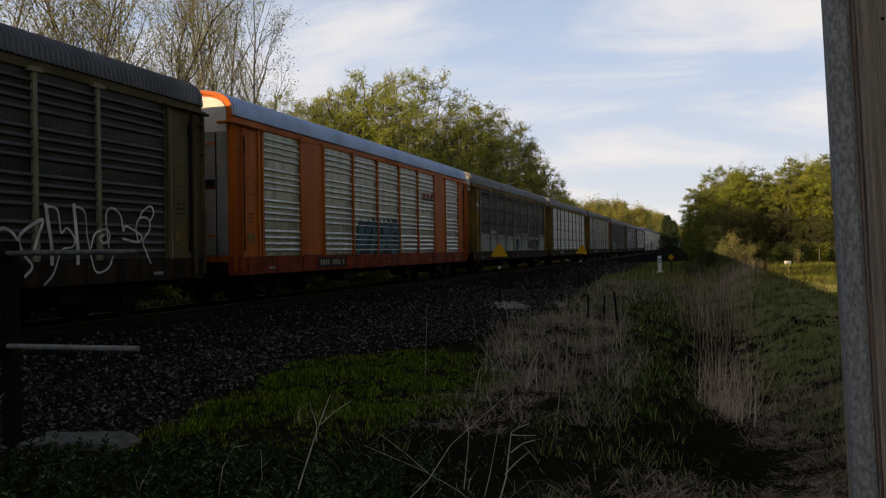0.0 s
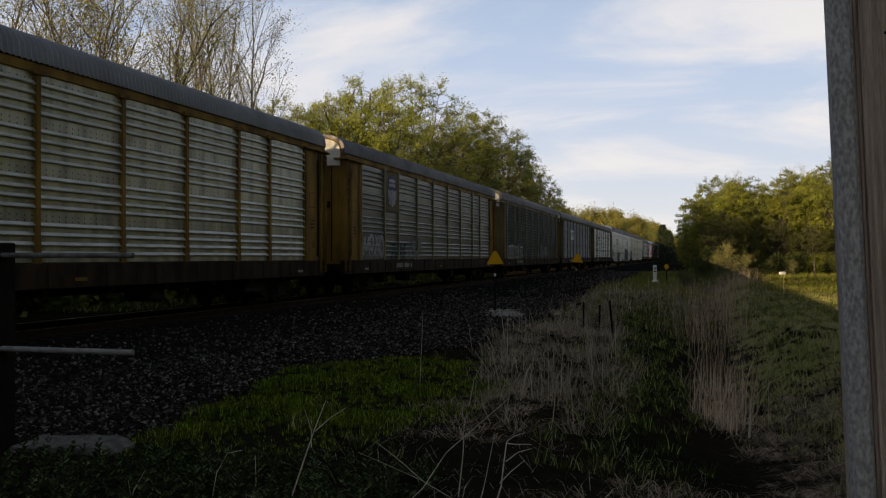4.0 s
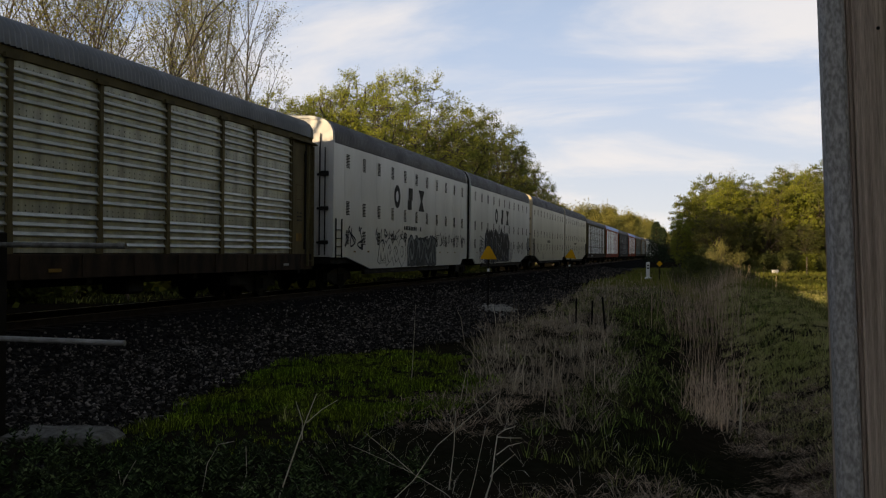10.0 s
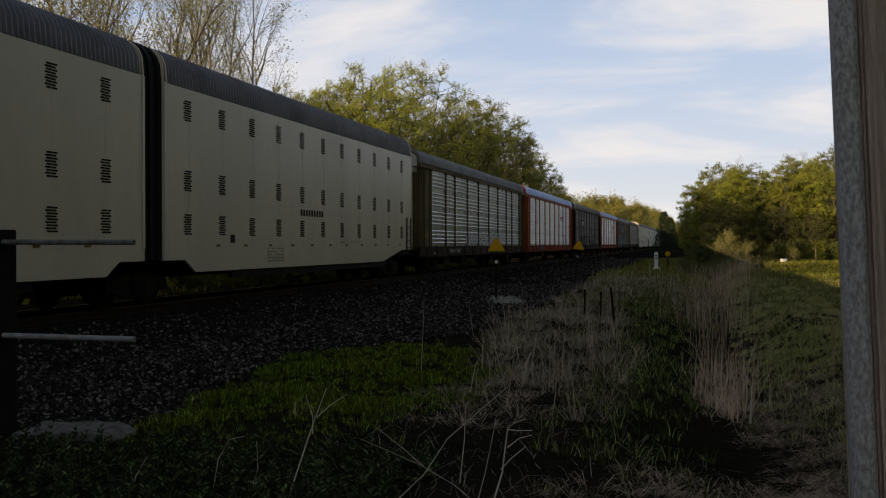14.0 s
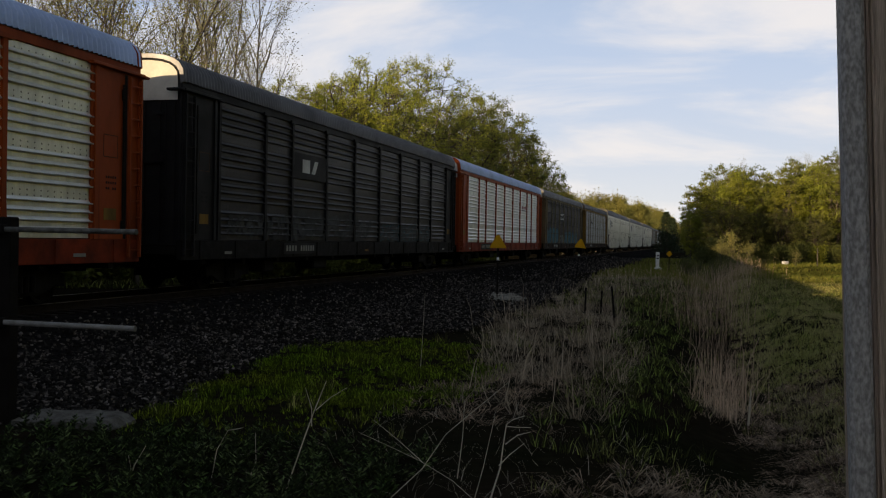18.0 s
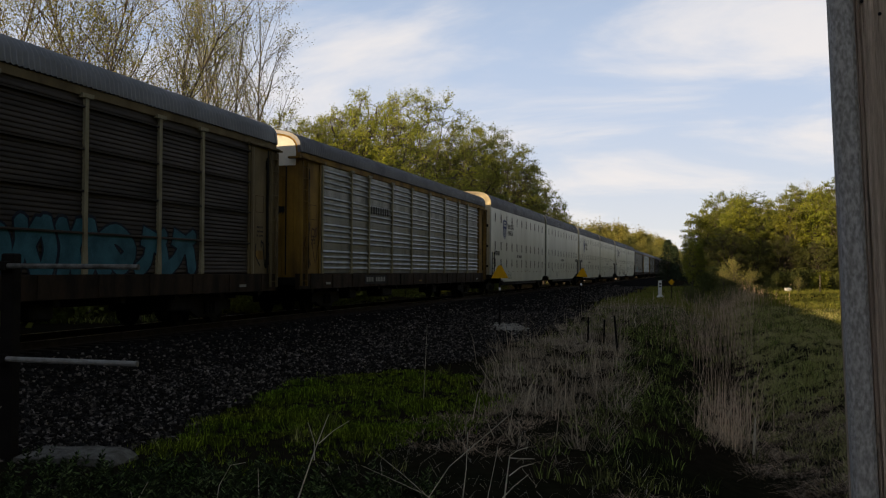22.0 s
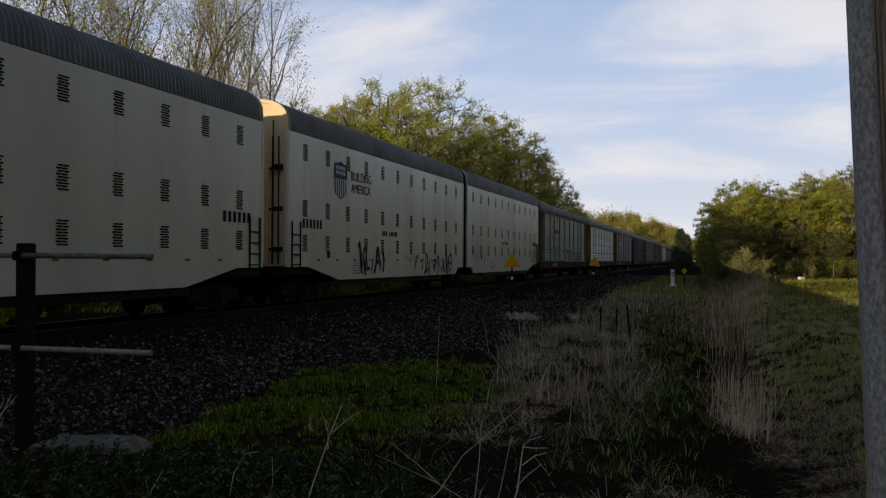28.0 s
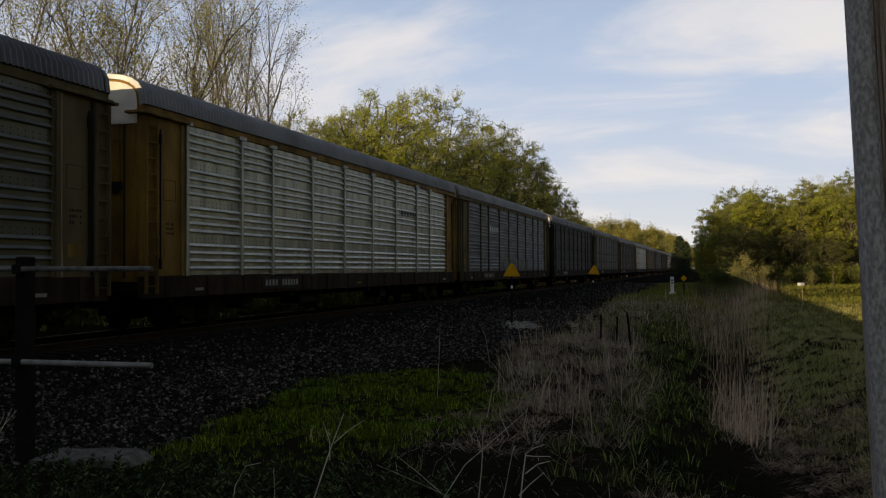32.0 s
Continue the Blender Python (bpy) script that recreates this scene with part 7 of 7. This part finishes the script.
em = part("emblem", s, C[2], M_INK_BLACK, "dark round emblem with a white cross")
for a, b, c, d in ((0.9, 1.5, 3.93, 4.07), (1.13, 1.27, 3.72, 3.925), (1.13, 1.27, 4.075, 4.28)):
    part("cross", Shape().box(HALF - 0.03, a, c, HALF - 0.027, b, d), em, M_INK_WHITE)
plate(C[4], "emblem_plate", 4.78, 6.52, 3.36, 4.96, M_TAN, HALF - 0.02)
shield(C[4], 5.1, 3.5, 1.15, 1.3, HALF - 0.0155)
lettered(C[4], 2.1, 4.6, 1.45, 2.35, 4, 12, M_INK_WASH, M_INK_DIM, M_INK_FADED, RIBS, 0.3, 0.08, "pale faded graffiti")
lettered(C[4], 5.5, 7.6, 1.36, 2.0, 3, 13, M_INK_DIM, M_INK_BLUE, None, RIBS, 0.16, 0.09, "faded teal graffiti")
lettered(C[4], 7.9, 10.3, 1.3, 2.3, 3, 14, M_INK_FADED, M_INK_WASH, None, RIBS, 0.22, 0.08, "faint pale graffiti")
lettered(C[5], 2.2, 7.9, 1.36, 2.15, 6, 15, M_INK_DIM, M_INK_WHITE, None, RIBS, 0.22, 0.14, "white spray-painted tags")
lettered(C[5], 16.2, 19.8, 1.36, 2.35, 3, 16, M_INK_FADED, None, None, RIBS, 0.24, 0.05, "faint white spray-painted tags")
plate(C[6], "emblem_plate", 6.75, 9.3, 3.2, 4.15, M_INK_WHITE, HALF - 0.012, "white emblem plate")
for q in range(5):
    plate(C[6], "emblem_bar", 6.85, 7.75 - 0.08 * q, 3.62 + q * 0.1, 3.67 + q * 0.1, M_INK_BLACK, HALF - 0.0075)
bars(C[6], 8.05, 9.2, 3.6, 3.95, M_INK_BLACK, 2, HALF - 0.0075)
bars(C[6], 6.85, 9.2, 3.42, 3.5, M_INK_BLACK, 16, HALF - 0.0075)
bars(C[7], 6.9, 9.2, 3.75, 3.95, M_INK_BLACK, 5, SKIN)
bars(C[7], 6.9, 9.2, 3.52, 3.62, M_INK_BLACK, 9, SKIN)


def block_emblem(car, y, z, size, gap):
    """Three heavy dark emblem shapes: a ring, a stepped slab and an hourglass."""
    for q in range(3):
        yy, s = y + q * gap, Shape()
        if q == 0:
            ribbon(s, [(yy + size * (0.42 + 0.33 * math.cos(a * math.pi / 9)), z + size * (0.5 + 0.38 * math.sin(a * math.pi / 9))) for a in range(19)], size * 0.27, FLAT)
        elif q == 1:
            s.box(FLAT, yy + size * 0.1, z, FLAT + 0.004, yy + size * 0.75, z + size * 0.45)
            s.box(FLAT, yy + size * 0.25, z + size * 0.452, FLAT + 0.004, yy + size * 0.9, z + size)
        else:
            for e in (0, 1):
                s.prism([(yy, z + size * e), (yy + size, z + size * e), (yy + size * 0.62, z + size * 0.5), (yy + size * 0.38, z + size * 0.5)], 0, FLAT, FLAT + 0.004)
        part("emblem", s, car, M_INK_BLACK, "dark block-shaped emblem")


block_emblem(C[8], 7.3, 3.32, 0.97, 1.9)
block_emblem(C[8], 29.4, 3.32, 0.97, 1.9)
bars(C[8], 8.7, 11.6, 2.4, 2.58, M_INK_BLACK, 11, FLAT)
tags(C[8], 0.8, 3.3, 1.5, 2.4, 3, 3, M_INK_NAVY, 0.07)
tags(C[8], 4.8, 9.2, 1.75, 2.4, 8, 4, M_INK_NAVY, 0.05)
lettered(C[8], 5.2, 8.9, 0.9, 1.9, 4, 17, M_WHITE_COOL, M_INK_FADED, None, FLAT, 0.3, 0.10, "pale outlined spray-painted letters")
lettered(C[8], 9.4, 14.3, 0.82, 2.1, 5, 18, M_INK_FADED, M_INK_NAVY, M_INK_DIM, FLAT + 0.004, 0.2, 0.12, "grey and navy spray-painted letters")
tags(C[8], 13.9, 20.6, 1.75, 2.4, 12, 5, M_INK_NAVY, 0.05)
lettered(C[8], 26.2, 34.2, 0.85, 2.75, 6, 19, M_INK_BLACK, M_INK_WASH, M_INK_NAVY, FLAT + 0.004, 0.36, 0.09, "large navy-black spray-painted letters")
for q in range(4):
    stroke(C[8], M_INK_NAVY, 0.05, smooth(loop(34.9, 1.5, 0.3 + 0.17 * q, 0.2 + 0.16 * q, random.Random(3), 12)), FLAT, "dark ringed spray-painted outlines")
for q in range(4):
    stroke(C[8], M_INK_NAVY, 0.06, smooth(loop(25.4, 1.5, 0.25 + 0.19 * q, 0.25 + 0.2 * q, random.Random(4), 12)), FLAT, "dark ringed spray-painted outlines")
tags(C[8], 36.5, 40.5, 1.3, 2.2, 5, 6, M_INK_NAVY, 0.05)
bars(C[9], 8.3, 10.3, 2.36, 2.56, M_INK_BLACK, 9, FLAT)
bars(C[9], 29.3, 31.3, 2.36, 2.56, M_INK_BLACK, 9, FLAT)
lettered(C[10], 9.0, 19.5, 1.36, 2.0, 10, 22, M_INK_WHITE, M_INK_NAVY, None, RIBS, 0.22, 0.09, "white and navy graffiti along the lower panels")
for c in (11, 13):
    bars(C[c], 18.4, 20.8, 3.74, 3.95, M_INK_RED, 4, SKIN)
    plate(C[c], "marking", 18.4, 20.4, 3.62, 3.68, M_INK_BLACK)
for yy in (3.0, 5.5, 6.3):
    plate(C[11], "worn_patch", yy, yy + 0.9, SILL0 + 0.08, SILL1 - 0.1, M_RUST, HALF + 0.0105)
plate(C[12], "emblem_plate", 6.7, 9.35, 3.3, 4.1, M_BLACK, HALF - 0.012)
s = Shape()
s.box(HALF - 0.007, 7.32, 3.5, HALF - 0.003, 7.92, 3.92, 0.0)
s.prism([(8.05, 3.5), (8.35, 3.5), (8.62, 3.92), (8.32, 3.92)], 0, HALF - 0.007, HALF - 0.003)
part("emblem", s, C[12], M_INK_WHITE, "plain white block emblem")
lettered(C[12], 2.4, 6.4, 1.36, 2.1, 6, 23, M_INK_DIM, None, None, RIBS, 0.2, 0.05, "faint grey spray-painted tags")
lettered(C[12], 6.8, 14.0, 1.36, 2.2, 6, 24, M_INK_DIM, None, None, RIBS, 0.2, 0.05, "faint grey spray-painted tags")
lettered(C[12], 15.2, 22.5, 1.36, 2.0, 7, 25, M_INK_DIM, M_INK_BLUE, None, RIBS, 0.2, 0.05, "faded grey and teal graffiti")
plate(C[14], "emblem_plate", 9.6, 12.1, 3.3, 4.15, M_BLACK, HALF - 0.012)
bars(C[14], 9.8, 11.3, 3.85, 4.0, M_INK_WHITE, 7, HALF - 0.0075)
plate(C[14], "emblem_bar", 9.7, 11.9, 3.5, 3.56, M_INK_WHITE, HALF - 0.0075)
plate(C[14], "emblem_bar", 9.7, 11.6, 3.62, 3.66, M_INK_WHITE, HALF - 0.0075)
s = Shape()
ribbon(s, [(11.45, 3.9), (11.65, 4.02), (11.9, 3.98), (11.98, 3.8), (11.85, 3.6)], 0.09, HALF - 0.007)
part("emblem", s, C[14], M_INK_WHITE, "white curved emblem")
lettered(C[14], 13.0, 22.2, 1.3, 2.3, 7, 26, M_INK_BLUE, M_INK_NAVY, None, FINE, 0.3, 0.1, "large faded blue spray-painted letters")
lettered(C[14], 9.5, 12.2, 1.36, 2.15, 4, 27, M_INK_FADED, None, None, FINE, 0.16, 0.05, "pale spray-painted tags")
lettered(C[14], 2.2, 8.6, 1.36, 2.5, 4, 28, M_INK_BLUE, M_INK_NAVY, None, FINE, 0.34, 0.12, "faded blue spray-painted letters")
tags(C[14], 25.5, 26.7, 1.5, 2.3, 3, 29, M_INK_BLACK, 0.05, HALF - 0.03)
bars(C[15], 6.7, 8.95, 3.62, 3.9, M_INK_BLACK, 8, SKIN)
tags(C[15], 0.3, 1.6, 1.6, 3.0, 2, 30, M_RUST, 0.06, HALF - 0.03)
bars(C[19], 6.7, 9.0, 3.6, 3.9, M_INK_BLACK, 8, SKIN)
lettered(C[19], 4.5, 9.1, 1.3, 2.4, 5, 31, M_INK_TEAL, M_INK_NAVY, None, RIBS, 0.26, 0.12, "pale blue-white spray-painted letters")
lettered(C[19], 12.7, 18.2, 1.3, 2.35, 4, 32, M_INK_DIM, M_INK_WHITE, None, RIBS, 0.24, 0.15, "white outlined spray-painted letters")
lettered(C[19], 18.4, 22.4, 1.3, 2.25, 4, 33, M_INK_BLACK, M_INK_WHITE, None, RIBS, 0.24, 0.08, "black and white spray-painted letters")
bars(C[20], 18.4, 20.6, 3.7, 3.85, M_INK_BLACK, 6, SKIN)
bars(C[21], 6.8, 9.2, 3.6, 3.9, M_INK_WHITE, 5, SKIN)
lettered(C[21], 10, 20, 1.36, 2.0, 7, 34, M_INK_FADED, None, None, RIBS, 0.2, 0.05, "faded pale graffiti")
for c in (16, 17, 18):
    shield(C[c], 3.55, 3.5, 1.2, 1.22)
    words(C[c], "BUILDING", 5.12, 4.2, 0.46, M_INK_BLACK)
    words(C[c], "AMERICA", 5.15, 3.78, 0.46, M_INK_BLACK)
    for y in (1.0, 40.0):
        bars(C[c], y, y + 1.6, 2.42, 2.7, M_INK_BLACK, 6, FLAT)
    for y in (8.4, 30.0):
        bars(C[c], y, y + 0.65, 2.36, 2.54, M_INK_BLACK, 3, FLAT)
        bars(C[c], y + 0.85, y + 1.85, 2.36, 2.54, M_INK_BLACK, 6, FLAT)
tags(C[18], 5.9, 8.7, 0.95, 2.0, 7, 41, M_INK_BLACK, 0.11)
tags(C[18], 12.6, 18.6, 0.75, 1.75, 9, 42, M_INK_BLACK, 0.09)
tags(C[18], 22.4, 26.0, 1.5, 2.2, 6, 43, M_VENT_SLAT, 0.04)
tags(C[18], 39.5, 42.0, 1.3, 2.2, 4, 44, M_INK_BLACK, 0.05)


# ---- movement ----
def travel(t):
    """Metres the train has rolled towards and past the camera by t seconds."""
    return 19.19 * t + 0.00974 * t * t


def motions():
    for car, start in TRAIN:
        walk(car, [(t, pose(XC, start - travel(t), RAIL)) for t in range(0, 33, 4)])
    # the wheels of one axle are keyed, and every other axle turns in the same way
    for ya in (-0.89, 0.89):
        same = [w for w, y in WHEELS if y == ya]
        walk(same[0], [(k / 30, pose(0, ya, WHEEL_R, math.degrees(travel(k / 30) / WHEEL_R) % 360)) for k in range(961)])
        done = same[0].animation_data
        for w in same[1:]:
            w.rotation_mode = "QUATERNION"
            w.animation_data_create()
            w.animation_data.action = done.action
            w.animation_data.action_slot = done.action_slot


motions()
